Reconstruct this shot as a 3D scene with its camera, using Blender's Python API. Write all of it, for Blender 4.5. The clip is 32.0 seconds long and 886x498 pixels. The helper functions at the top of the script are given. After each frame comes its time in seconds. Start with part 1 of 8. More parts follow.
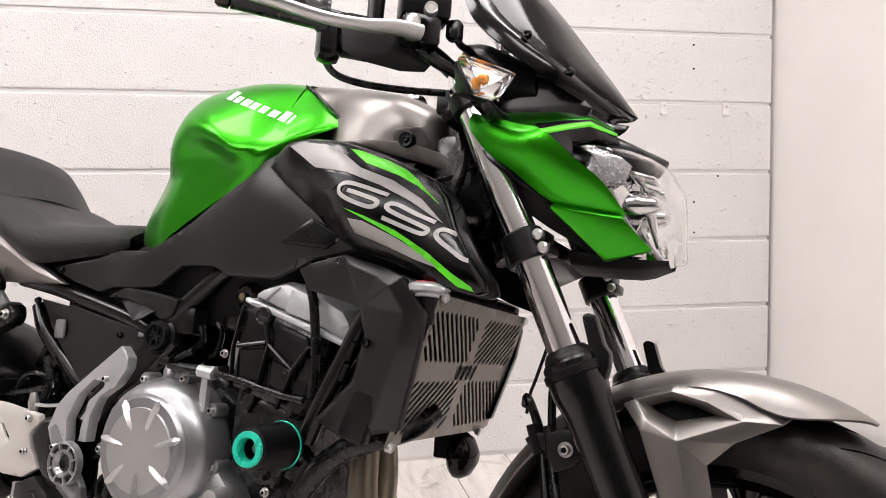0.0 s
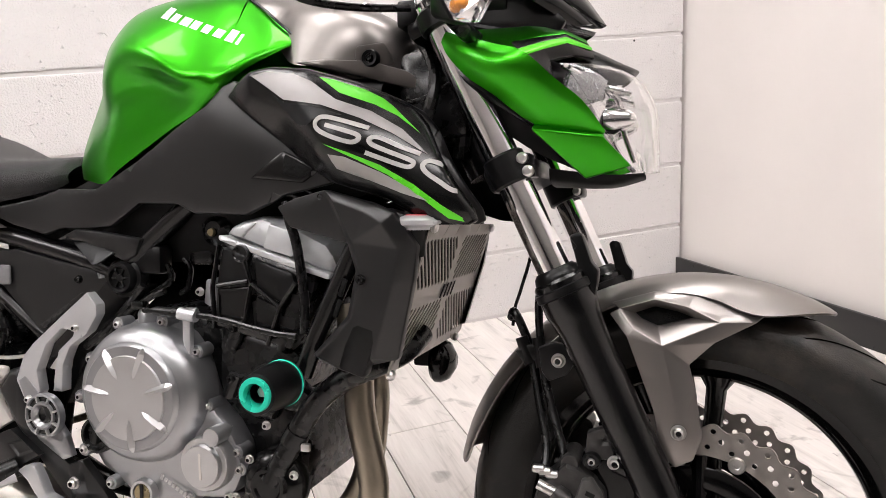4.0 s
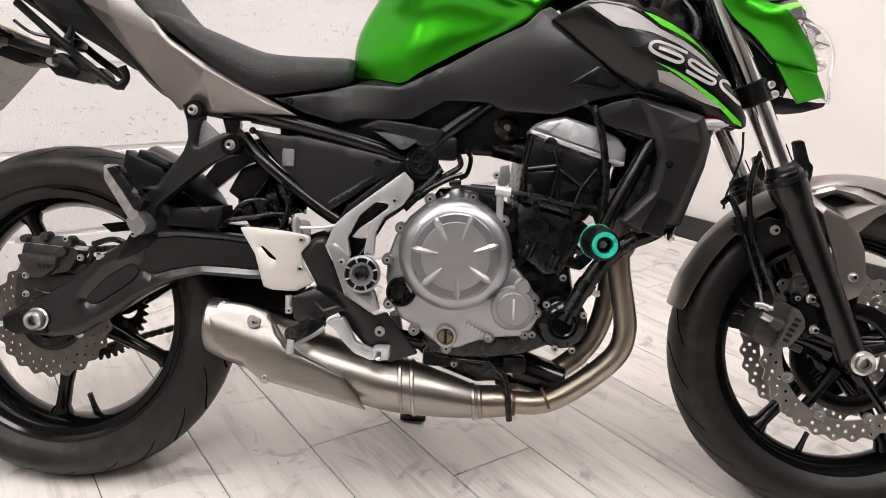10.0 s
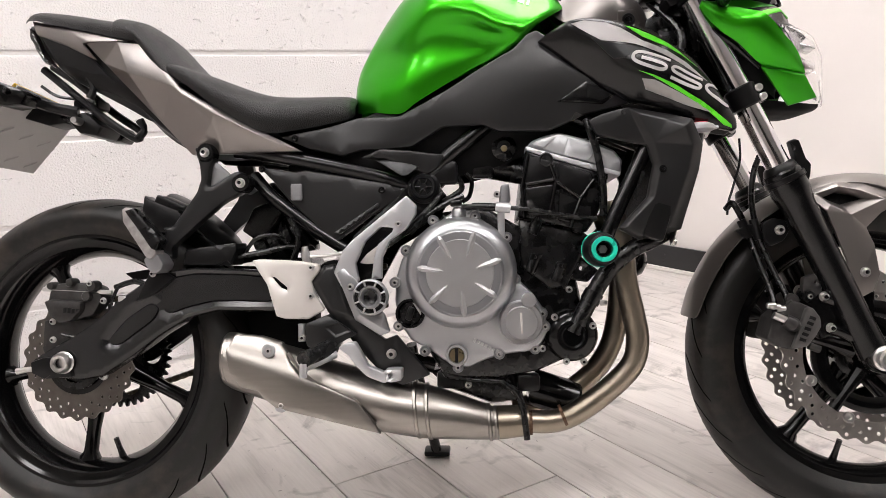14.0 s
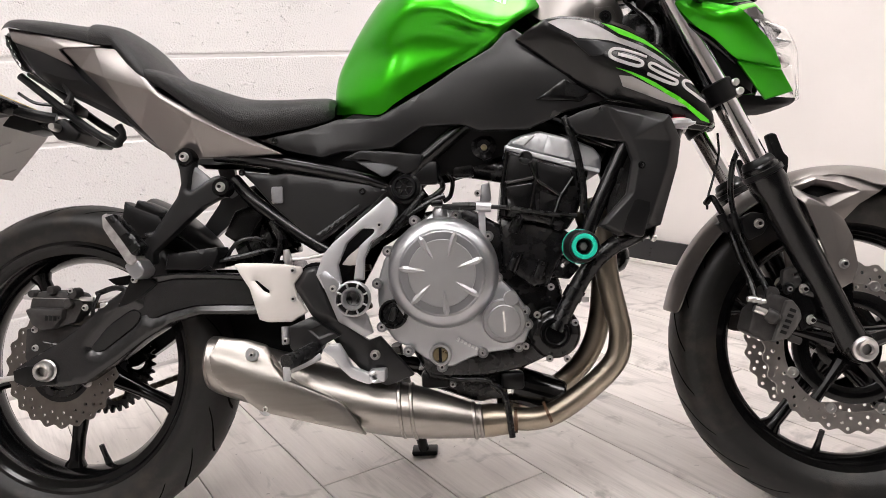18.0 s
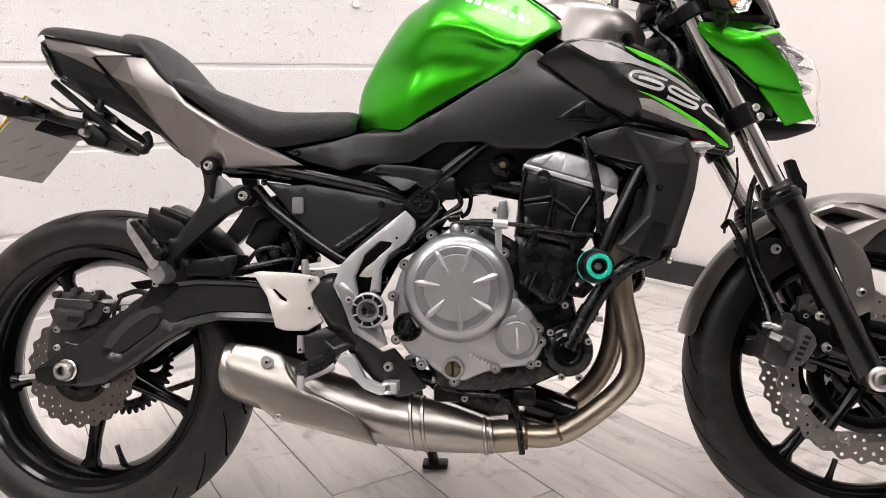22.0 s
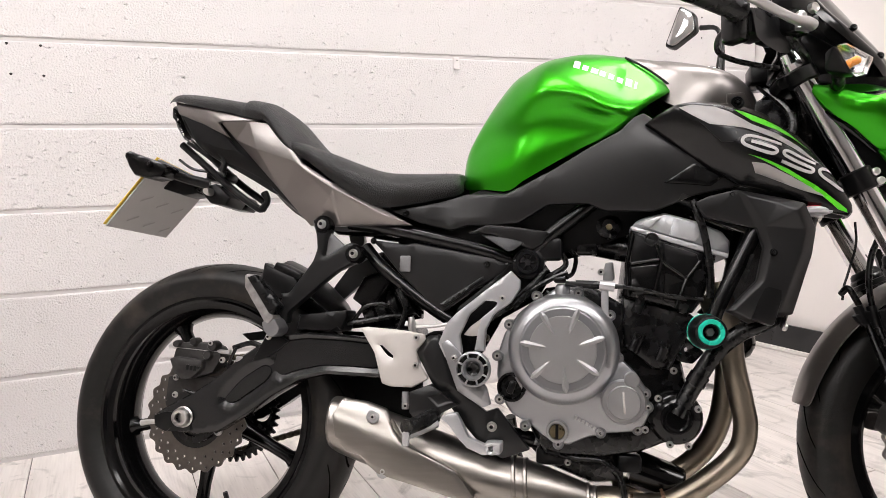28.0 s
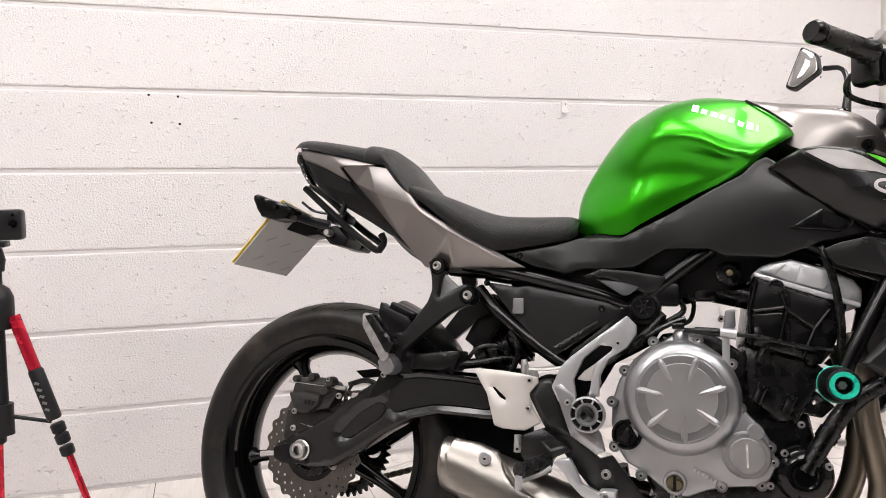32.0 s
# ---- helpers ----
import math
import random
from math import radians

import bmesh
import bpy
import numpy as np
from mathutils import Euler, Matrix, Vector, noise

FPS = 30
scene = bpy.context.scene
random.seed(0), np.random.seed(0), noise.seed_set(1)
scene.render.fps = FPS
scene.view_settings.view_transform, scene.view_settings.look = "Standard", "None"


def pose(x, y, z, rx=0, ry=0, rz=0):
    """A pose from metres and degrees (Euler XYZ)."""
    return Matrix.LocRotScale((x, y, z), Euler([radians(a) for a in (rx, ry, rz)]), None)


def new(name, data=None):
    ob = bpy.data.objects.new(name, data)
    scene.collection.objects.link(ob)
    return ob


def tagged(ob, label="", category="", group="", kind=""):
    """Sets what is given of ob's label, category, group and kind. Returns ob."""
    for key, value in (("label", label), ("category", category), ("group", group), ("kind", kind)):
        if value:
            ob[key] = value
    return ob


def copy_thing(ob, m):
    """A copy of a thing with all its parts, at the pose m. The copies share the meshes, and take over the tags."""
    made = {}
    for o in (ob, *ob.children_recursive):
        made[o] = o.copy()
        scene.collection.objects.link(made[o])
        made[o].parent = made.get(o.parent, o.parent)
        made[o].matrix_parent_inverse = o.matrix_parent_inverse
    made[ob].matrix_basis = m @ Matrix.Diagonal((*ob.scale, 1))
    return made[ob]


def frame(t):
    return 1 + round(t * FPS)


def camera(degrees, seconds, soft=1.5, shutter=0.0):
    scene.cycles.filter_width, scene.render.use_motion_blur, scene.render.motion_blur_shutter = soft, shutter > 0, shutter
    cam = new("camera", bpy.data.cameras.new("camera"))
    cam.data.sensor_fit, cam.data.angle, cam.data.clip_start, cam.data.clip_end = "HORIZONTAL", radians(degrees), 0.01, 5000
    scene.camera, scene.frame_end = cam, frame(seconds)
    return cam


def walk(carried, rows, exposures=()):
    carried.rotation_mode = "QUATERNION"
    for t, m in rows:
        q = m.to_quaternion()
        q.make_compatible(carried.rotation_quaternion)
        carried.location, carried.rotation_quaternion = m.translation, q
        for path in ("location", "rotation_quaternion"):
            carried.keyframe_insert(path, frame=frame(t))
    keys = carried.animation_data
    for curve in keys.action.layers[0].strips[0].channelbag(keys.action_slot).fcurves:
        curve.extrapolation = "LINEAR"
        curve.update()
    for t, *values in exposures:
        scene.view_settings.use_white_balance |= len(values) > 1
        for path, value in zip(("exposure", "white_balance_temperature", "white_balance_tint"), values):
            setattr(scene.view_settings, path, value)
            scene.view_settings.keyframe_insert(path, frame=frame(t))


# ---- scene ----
cam = camera(61.4, 32.0, soft=0.6)
METRES, EYE, TILT, LEAN, TURN = 1.777, 0.79, -3.1024, 0.4992, -10.9535
ROWS = [
    (0.0, 0.0, 0.0, 0.0, -0.0, 0.0, 0.0),
    (0.5, -0.001, 0.0013, -0.0005, -0.23, -0.26, 0.02),
    (1.0, -0.0017, 0.0034, -0.0014, -0.44, -0.78, 0.17),
    (1.5, -0.0067, 0.0077, -0.0028, -0.76, -1.46, 0.48),
    (2.0, -0.0103, 0.0102, -0.0053, -1.14, -2.2, 0.91),
    (2.5, -0.0101, 0.0139, -0.0034, -1.87, -3.21, 1.42),
    (3.0, -0.0138, 0.015, -0.008, -2.98, -4.94, 2.0),
    (3.5, -0.0241, 0.02, 0.0056, -4.85, -7.14, 2.87),
    (5.5, -0.2321, -0.0546, 0.18, -18.08, -22.22, 2.12),
    (6.0, -0.2997, -0.0035, 0.1744, -18.69, -21.39, 1.03),
    (6.5, -0.369, 0.0161, 0.1778, -18.92, -20.9, -0.07),
    (7.0, -0.4329, 0.0149, 0.1814, -22.04, -20.86, -0.26),
    (7.5, -0.4556, -0.0141, 0.1832, -23.73, -20.8, -0.2),
    (8.0, -0.4755, -0.0536, 0.1809, -24.18, -20.41, -0.12),
    (8.5, -0.5099, -0.0412, 0.1628, -24.54, -19.86, -0.05),
    (9.0, -0.5182, -0.0312, 0.1223, -24.47, -18.58, -0.41),
    (9.5, -0.5112, -0.033, 0.0803, -24.34, -17.19, -0.81),
    (10.0, -0.4982, -0.0421, 0.029, -23.54, -14.68, -1.59),
    (10.5, -0.4873, -0.0652, -0.0074, -23.42, -11.43, -1.4),
    (11.0, -0.4872, -0.081, -0.0167, -22.73, -9.25, -0.85),
    (11.5, -0.4791, -0.082, -0.0226, -22.17, -8.65, -0.2),
    (12.0, -0.4755, -0.0835, -0.0218, -21.86, -8.61, 0.51),
    (12.5, -0.4741, -0.082, -0.021, -21.61, -8.63, 1.18),
    (13.0, -0.4761, -0.082, -0.0206, -21.4, -8.71, 1.79),
    (13.5, -0.4788, -0.0827, -0.0212, -21.28, -8.72, 2.21),
    (14.0, -0.478, -0.0782, -0.0219, -21.26, -8.67, 2.55),
    (14.5, -0.4749, -0.075, -0.0229, -21.39, -8.68, 2.86),
    (15.0, -0.4723, -0.0766, -0.0197, -21.67, -8.69, 3.21),
    (15.5, -0.4693, -0.0781, -0.0211, -22.01, -8.76, 3.49),
    (17.5, -0.4684, -0.0798, -0.0199, -22.36, -8.91, 3.57),
    (18.0, -0.4701, -0.082, -0.0198, -22.14, -8.92, 3.57),
    (18.5, -0.4691, -0.0826, -0.0183, -21.8, -8.85, 3.52),
    (19.0, -0.4699, -0.0817, -0.0186, -21.37, -8.87, 3.4),
    (19.5, -0.4693, -0.0823, -0.0182, -21.02, -8.93, 3.12),
    (20.0, -0.469, -0.079, -0.0215, -20.76, -9.04, 2.77),
    (20.5, -0.4684, -0.079, -0.0211, -20.61, -8.92, 2.41),
    (21.0, -0.4676, -0.0843, -0.0197, -20.59, -8.59, 2.16),
    (21.5, -0.4691, -0.0885, -0.0181, -20.51, -8.22, 2.02),
    (22.0, -0.4695, -0.0897, -0.0173, -20.37, -7.82, 1.91),
    (22.5, -0.4708, -0.0892, -0.0174, -20.13, -7.57, 1.87),
    (23.0, -0.4701, -0.0858, -0.0178, -19.79, -7.33, 1.83),
    (23.5, -0.4722, -0.085, -0.0169, -19.41, -7.05, 1.79),
    (24.0, -0.4754, -0.0863, -0.0162, -19.08, -6.7, 1.72),
    (24.5, -0.4764, -0.0884, -0.0156, -18.82, -6.25, 1.65),
    (26.5, -0.483, -0.0932, -0.0104, -17.51, -4.98, 1.7),
    (27.0, -0.4837, -0.0927, -0.0102, -16.64, -4.64, 1.68),
    (27.5, -0.4867, -0.0923, -0.0093, -15.38, -4.18, 1.58),
    (28.0, -0.4927, -0.0923, -0.0072, -13.89, -3.69, 1.49),
    (28.5, -0.5006, -0.0933, -0.0054, -12.32, -3.19, 1.43),
    (29.0, -0.5105, -0.0956, -0.0062, -10.52, -2.61, 1.4),
    (29.5, -0.5143, -0.0968, -0.0061, -8.95, -2.1, 1.45),
    (30.0, -0.5161, -0.0974, -0.0066, -7.69, -1.64, 1.48),
    (30.5, -0.5167, -0.098, -0.0065, -6.89, -1.28, 1.47),
    (31.0, -0.5155, -0.0977, -0.0052, -6.48, -1.03, 1.35),
    (31.5, -0.5143, -0.0991, -0.0047, -6.38, -0.76, 1.18),
    (32.0, -0.5115, -0.0993, -0.0042, -6.42, -0.45, 0.92),
]
walk(cam, [(t, pose(0, 0, EYE, TILT, LEAN, TURN) @ pose(METRES * x, METRES * y, METRES * z, 90 + pitch, roll, yaw)) for t, x, y, z, yaw, pitch, roll in ROWS],
     exposures=[(0.0, -0.09), (6.0, 0.0), (24.0, 0.0), (28.0, -0.06), (32.0, -0.10)])

# ---- light: closed showroom, ceiling panels only ----
world = bpy.data.worlds.new("world")
world.use_nodes = True
world.node_tree.nodes["Background"].inputs[0].default_value = (0.9, 0.93, 1.0, 1)
world.node_tree.nodes["Background"].inputs[1].default_value = 0.05
scene.world = world
PANEL_LIGHT = 15.4


# ---- materials ----
def mat(name, base, rough=0.5, metal=0.0, var=0.12, scale=30.0, bump=0.0, bscale=400.0, coat=0.0, rvar=0.08, spec=0.5, stretch=(1, 1, 1), rand=0.0):
    m = bpy.data.materials.new(name)
    m.use_nodes = True
    nt = m.node_tree
    b = nt.nodes["Principled BSDF"]
    b.inputs["Metallic"].default_value = metal
    b.inputs["Specular IOR Level"].default_value = spec
    b.inputs["Coat Weight"].default_value = coat
    b.inputs["Coat Roughness"].default_value = 0.08
    co = nt.nodes.new("ShaderNodeTexCoord")
    mp = nt.nodes.new("ShaderNodeMapping")
    mp.inputs["Scale"].default_value = stretch
    nt.links.new(co.outputs["Object"], mp.inputs["Vector"])
    big = nt.nodes.new("ShaderNodeTexNoise")
    big.inputs["Scale"].default_value, big.inputs["Detail"].default_value = scale, 6
    fine = nt.nodes.new("ShaderNodeTexNoise")
    fine.inputs["Scale"].default_value, fine.inputs["Detail"].default_value = bscale, 3
    nt.links.new(mp.outputs[0], big.inputs["Vector"])
    nt.links.new(mp.outputs[0], fine.inputs["Vector"])
    ramp = nt.nodes.new("ShaderNodeMapRange")
    ramp.inputs["From Min"].default_value, ramp.inputs["From Max"].default_value = 0.3, 0.7
    ramp.inputs["To Min"].default_value, ramp.inputs["To Max"].default_value = 1 - var, 1 + var
    nt.links.new(big.outputs["Fac"], ramp.inputs["Value"])
    mul = nt.nodes.new("ShaderNodeMix")
    mul.data_type, mul.blend_type = "RGBA", "MULTIPLY"
    mul.inputs["Factor"].default_value = 1.0
    mul.inputs["A"].default_value = (*base, 1)
    value = ramp.outputs[0]
    if rand:
        info = nt.nodes.new("ShaderNodeObjectInfo")
        rr = nt.nodes.new("ShaderNodeMapRange")
        rr.inputs["To Min"].default_value, rr.inputs["To Max"].default_value = 1 - rand, 1 + rand
        nt.links.new(info.outputs["Random"], rr.inputs["Value"])
        mm = nt.nodes.new("ShaderNodeMath")
        mm.operation = "MULTIPLY"
        nt.links.new(value, mm.inputs[0])
        nt.links.new(rr.outputs[0], mm.inputs[1])
        value = mm.outputs[0]
    nt.links.new(value, mul.inputs["B"])
    nt.links.new(mul.outputs["Result"], b.inputs["Base Color"])
    rg = nt.nodes.new("ShaderNodeMapRange")
    rg.inputs["From Min"].default_value, rg.inputs["From Max"].default_value = 0.3, 0.7
    rg.inputs["To Min"].default_value, rg.inputs["To Max"].default_value = max(0.02, rough - rvar), min(1, rough + rvar)
    nt.links.new(big.outputs["Fac"], rg.inputs["Value"])
    nt.links.new(rg.outputs[0], b.inputs["Roughness"])
    if bump:
        bp = nt.nodes.new("ShaderNodeBump")
        bp.inputs["Strength"].default_value, bp.inputs["Distance"].default_value = bump, 0.001 if bump < 0.8 else 0.0025
        nt.links.new(fine.outputs["Fac"], bp.inputs["Height"])
        nt.links.new(bp.outputs[0], b.inputs["Normal"])
    return m


def dusty(m, dust, scale, lo, hi, most):
    """Patches of dust over a material's colour."""
    nt = m.node_tree
    b = nt.nodes["Principled BSDF"]
    was = b.inputs["Base Color"].links[0].from_socket
    co = nt.nodes.new("ShaderNodeTexCoord")
    n = nt.nodes.new("ShaderNodeTexNoise")
    n.inputs["Scale"].default_value, n.inputs["Detail"].default_value, n.inputs["Roughness"].default_value = scale, 8, 0.65
    nt.links.new(co.outputs["Object"], n.inputs["Vector"])
    r = nt.nodes.new("ShaderNodeMapRange")
    r.inputs["From Min"].default_value, r.inputs["From Max"].default_value, r.inputs["To Max"].default_value = lo, hi, most
    nt.links.new(n.outputs["Fac"], r.inputs["Value"])
    mix = nt.nodes.new("ShaderNodeMix")
    mix.data_type = "RGBA"
    nt.links.new(r.outputs[0], mix.inputs["Factor"])
    nt.links.new(was, mix.inputs["A"])
    mix.inputs["B"].default_value = (*dust, 1)
    nt.links.new(mix.outputs["Result"], b.inputs["Base Color"])
    return m


GREEN = mat("candy_green_paint", (0.030, 0.33, 0.006), 0.33, 0.97, 0.03, 8, 0.02, 1800, 0.25, 0.02)
GREEN_STRIPE = mat("green_sticker", (0.10, 0.60, 0.02), 0.35, 0.1, 0.04)
SILVER = mat("bronze_grey_paint", (0.225, 0.208, 0.198), 0.35, 0.9, 0.03, 8, 0.04, 2000, 0.1, 0.02)
PALE = mat("pale_silver_sticker", (0.31, 0.295, 0.29), 0.42, 0.1, 0.03)
BLACK = mat("black_moulded_plastic", (0.0032, 0.0032, 0.0034), 0.32, 0.0, 0.10, 25, 0.06, 900, rvar=0.03, spec=0.26)
PANEL = mat("matt_black_side_panel", (0.0062, 0.0062, 0.0065), 0.34, 0.0, 0.05, 25, 0.06, 1500, rvar=0.02, spec=0.44)
BLACK_SATIN = mat("satin_black_paint", (0.0025, 0.0025, 0.0027), 0.22, 0.0, 0.08, 20, 0.03, 900, rvar=0.03, spec=0.40)
BLACK_GLOSS = mat("gloss_black_paint", (0.002, 0.002, 0.0021), 0.14, 0.0, 0.05, 20, 0.0, 500, 0.0, 0.03, 0.32)
# Darker, duller copy of the black plastic; shade is put into its colour.
DEEP = mat("unlit_black_plastic", (0.0022, 0.0022, 0.0023), 0.62, 0.0, 0.2, 40, 0.1, 400, spec=0.16)
DARK = mat("dark_grey_panel", (0.014, 0.0145, 0.0155), 0.36, 0.3, 0.06, 20, 0.06, 900, spec=0.3)
ENGINE_BLACK = mat("black_engine_paint", (0.0022, 0.0022, 0.0025), 0.26, 0.0, 0.2, 60, 0.10, 500, spec=0.45)
RUBBER = mat("tyre_rubber", (0.0072, 0.0069, 0.0065), 0.44, 0.0, 0.22, 35, 0.3, 500, rvar=0.05, spec=0.32)
dusty(RUBBER, (0.042, 0.034, 0.027), 11, 0.50, 0.72, 0.8)
GROOVE_SHADE = mat("tyre_groove_shade", (0.0012, 0.0012, 0.0012), 0.9, 0.0, 0.2, 35, spec=0.03)
HOSE = mat("black_rubber_hose", (0.002, 0.002, 0.0022), 0.27, 0.0, 0.15, 60, 0.05, 500, spec=0.4)
SEAT = mat("grained_black_vinyl", (0.0058, 0.0058, 0.0062), 0.38, 0.0, 0.04, 60, 0.8, 560, rvar=0.02, spec=0.40)
CASE = mat("grey_engine_casting", (0.33, 0.334, 0.344), 0.33, 0.85, 0.03, 40, 0.1, 1100, rvar=0.03)
CASE_LIGHT = mat("machined_engine_casting", (0.50, 0.50, 0.505), 0.33, 0.85, 0.02, 40, 0.05, 1100, rvar=0.02)
HEAD_SILVER = mat("silver_cylinder_head_cover", (0.45, 0.46, 0.47), 0.45, 0.5, 0.03, 40, 0.05, 900, rvar=0.03)
ALU = mat("silver_aluminium", (0.54, 0.545, 0.56), 0.33, 0.7, 0.03, 40, 0.05, 900, rvar=0.03)
WHITE_ALU = mat("pale_heel_plate", (0.56, 0.53, 0.50), 0.42, 0.3, 0.03, 30, rvar=0.03)
# Lengthwise colour streaks: brush lines, and painted bands of reflection.
STEEL = mat("brushed_stainless", (0.30, 0.28, 0.258), 0.34, 1.0, 0.07, 14, 0.02, 60, rvar=0.035, stretch=(1, 9, 9))
STEEL_PEG = mat("worn_cast_peg", (0.33, 0.315, 0.31), 0.42, 0.6, 0.30, 70, 0.25, 500, rvar=0.06)
HEADER = mat("heat_tinted_stainless", (0.31, 0.27, 0.215), 0.36, 1.0, 0.14, 14, 0.03, 200, rvar=0.04)
WELD = mat("rusty_weld", (0.10, 0.055, 0.03), 0.6, 0.5, 0.4, 200, 0.6, 700)
CHROME = mat("chrome_fork_tube", (0.82, 0.82, 0.83), 0.10, 1.0, 0.02, rvar=0.01)
BOLT = mat("zinc_bolt", (0.60, 0.59, 0.58), 0.30, 1.0, 0.04, 60, rvar=0.02)
BRASS = mat("brass_oil_plug", (0.30, 0.25, 0.15), 0.32, 1.0, 0.15, 100)
DISC = mat("brake_disc_steel", (0.47, 0.445, 0.42), 0.34, 1.0, 0.08, 60, 0.08, 300, rvar=0.04)
DISC_REAR = mat("dark_used_disc_steel", (0.14, 0.128, 0.117), 0.36, 1.0, 0.12, 60, 0.08, 300, rvar=0.04)
CALIPER = mat("dark_caliper", (0.040, 0.038, 0.037), 0.40, 0.4, 0.22, 90, 0.3, 500, spec=0.3)
CALIPER_FACE = mat("machined_caliper_face", (0.085, 0.082, 0.080), 0.42, 0.5, 0.10, 90, 0.15, 500, spec=0.3)
CHAIN = mat("oily_chain", (0.07, 0.058, 0.042), 0.45, 0.9, 0.35, 250)
TEAL = mat("turquoise_anodised", (0.02, 0.60, 0.42), 0.28, 0.4, 0.03)
GUARD = mat("brushed_guard_steel", (0.22, 0.203, 0.187), 0.38, 0.9, 0.05, 50, 0.05, 90, rvar=0.03, stretch=(9, 1, 1))
# Core black; also painted as shade in the vent, slots and openings.
CORE_AND_SHADE = mat("radiator_core_and_gap_shade", (0.002, 0.002, 0.002), 0.7, 0.0, 0.3, 200, 0.8, 300, spec=0.15)
LAMP_GRID = mat("textured_lamp_reflector", (0.42, 0.42, 0.43), 0.22, 0.8, 0.15, 260, 0.5, 620)
PALE_DIGIT = mat("pale_silver_digit", (0.40, 0.385, 0.38), 0.42, 0.0, 0.03)
RED = mat("red_label", (0.55, 0.04, 0.05), 0.4)
WHITE = mat("white_lettering", (0.80, 0.80, 0.80), 0.4, 0.0, 0.02)
GREY_TEXT = mat("grey_cast_lettering", (0.16, 0.16, 0.16), 0.4, 0.3)
ORANGE = mat("amber_bulb", (0.75, 0.27, 0.04), 0.2)
SMOKE = mat("smoked_screen", (0.006, 0.006, 0.006), 0.10, 0.0, 0.05, 8, 0.0, 500, 0.0, 0.02, 0.14)
MIRROR = mat("mirror_glass", (0.85, 0.85, 0.85), 0.03, 1.0, 0.0, rvar=0.0)
REFLECTOR = mat("lamp_reflector", (0.80, 0.80, 0.80), 0.10, 1.0, 0.02, rvar=0.02)
PLATE = mat("grey_plate_back", (0.40, 0.39, 0.375), 0.45, 0.0, 0.05, 12)
PLATE_FACE = mat("yellow_plate_face", (0.75, 0.52, 0.05), 0.4)
REFLEX = mat("grey_sticker", (0.15, 0.15, 0.155), 0.35, 0.0, 0.2, 90)
RED_TUBE = mat("red_tripod_leg", (0.50, 0.012, 0.035), 0.25, 0.6, 0.05)


def clear_lens(name, tint=(1, 1, 1)):
    m = bpy.data.materials.new(name)
    m.use_nodes = True
    b = m.node_tree.nodes["Principled BSDF"]
    b.inputs["Base Color"].default_value = (*tint, 1)
    b.inputs["Roughness"].default_value = 0.03
    b.inputs["Transmission Weight"].default_value = 1.0
    b.inputs["IOR"].default_value = 1.45
    return m


LENS = clear_lens("clear_lamp_lens")
SMOKE_LENS = clear_lens("smoked_lens", (0.35, 0.35, 0.35))


# ---- mesh helpers ----
def finish(bm, name, material, sharp=35, smooth=True):
    bmesh.ops.recalc_face_normals(bm, faces=bm.faces)
    me = bpy.data.meshes.new(name)
    bm.to_mesh(me)
    bm.free()
    if smooth:
        me.shade_smooth()
        me.set_sharp_from_angle(angle=radians(sharp))
    me.materials.append(material)
    return me


def part(name, bm, material, parent, label="", sharp=35, smooth=True):
    me = bm if isinstance(bm, bpy.types.Mesh) else finish(bm, name, material, sharp, smooth)
    ob = new(name, me)
    ob.parent = parent
    return tagged(ob, label)


def thing(name, label, category, m=None, kind="", group=""):
    ob = new(name)
    if m is not None:
        ob.matrix_basis = m
    return tagged(ob, label, category, group, kind)


def solid(verts, faces):
    bm = bmesh.new()
    vs = [bm.verts.new(v) for v in verts]
    for f in faces:
        try:
            bm.faces.new([vs[i] for i in f])
        except ValueError:
            pass
    return bm


def join(*bms):
    out = bmesh.new()
    for b in bms:
        me = bpy.data.meshes.new("tmp")
        b.to_mesh(me)
        b.free()
        out.from_mesh(me)
        bpy.data.meshes.remove(me)
    return out


def moved(bm, m):
    bmesh.ops.transform(bm, matrix=m, verts=bm.verts)
    return bm


def box(cx, cy, cz, sx, sy, sz, bevel=0.0, m=None):
    bm = bmesh.new()
    bmesh.ops.create_cube(bm, size=1)
    bmesh.ops.scale(bm, vec=(sx, sy, sz), verts=bm.verts)
    if bevel:
        bmesh.ops.bevel(bm, geom=bm.edges, offset=bevel, segments=2, profile=0.5, affect="EDGES")
    if m is not None:
        bmesh.ops.transform(bm, matrix=m, verts=bm.verts)
    bmesh.ops.translate(bm, vec=(cx, cy, cz), verts=bm.verts)
    return bm


def smooth_path(pts, per=6, closed=False):
    pts = [Vector(p) for p in pts]
    n, out = len(pts), []
    for i in range(n if closed else n - 1):
        a, b = pts[i], pts[(i + 1) % n]
        p0 = pts[i - 1] if (closed or i) else a + (a - b)
        p3 = pts[(i + 2) % n] if (closed or i + 2 < n) else b + (b - a)
        for k in range(per):
            t = k / per
            out.append(0.5 * ((2 * a) + (b - p0) * t + (2 * p0 - 5 * a + 4 * b - p3) * t * t + (3 * a - p0 - 3 * b + p3) * t ** 3))
    if not closed:
        out.append(pts[-1])
    return out


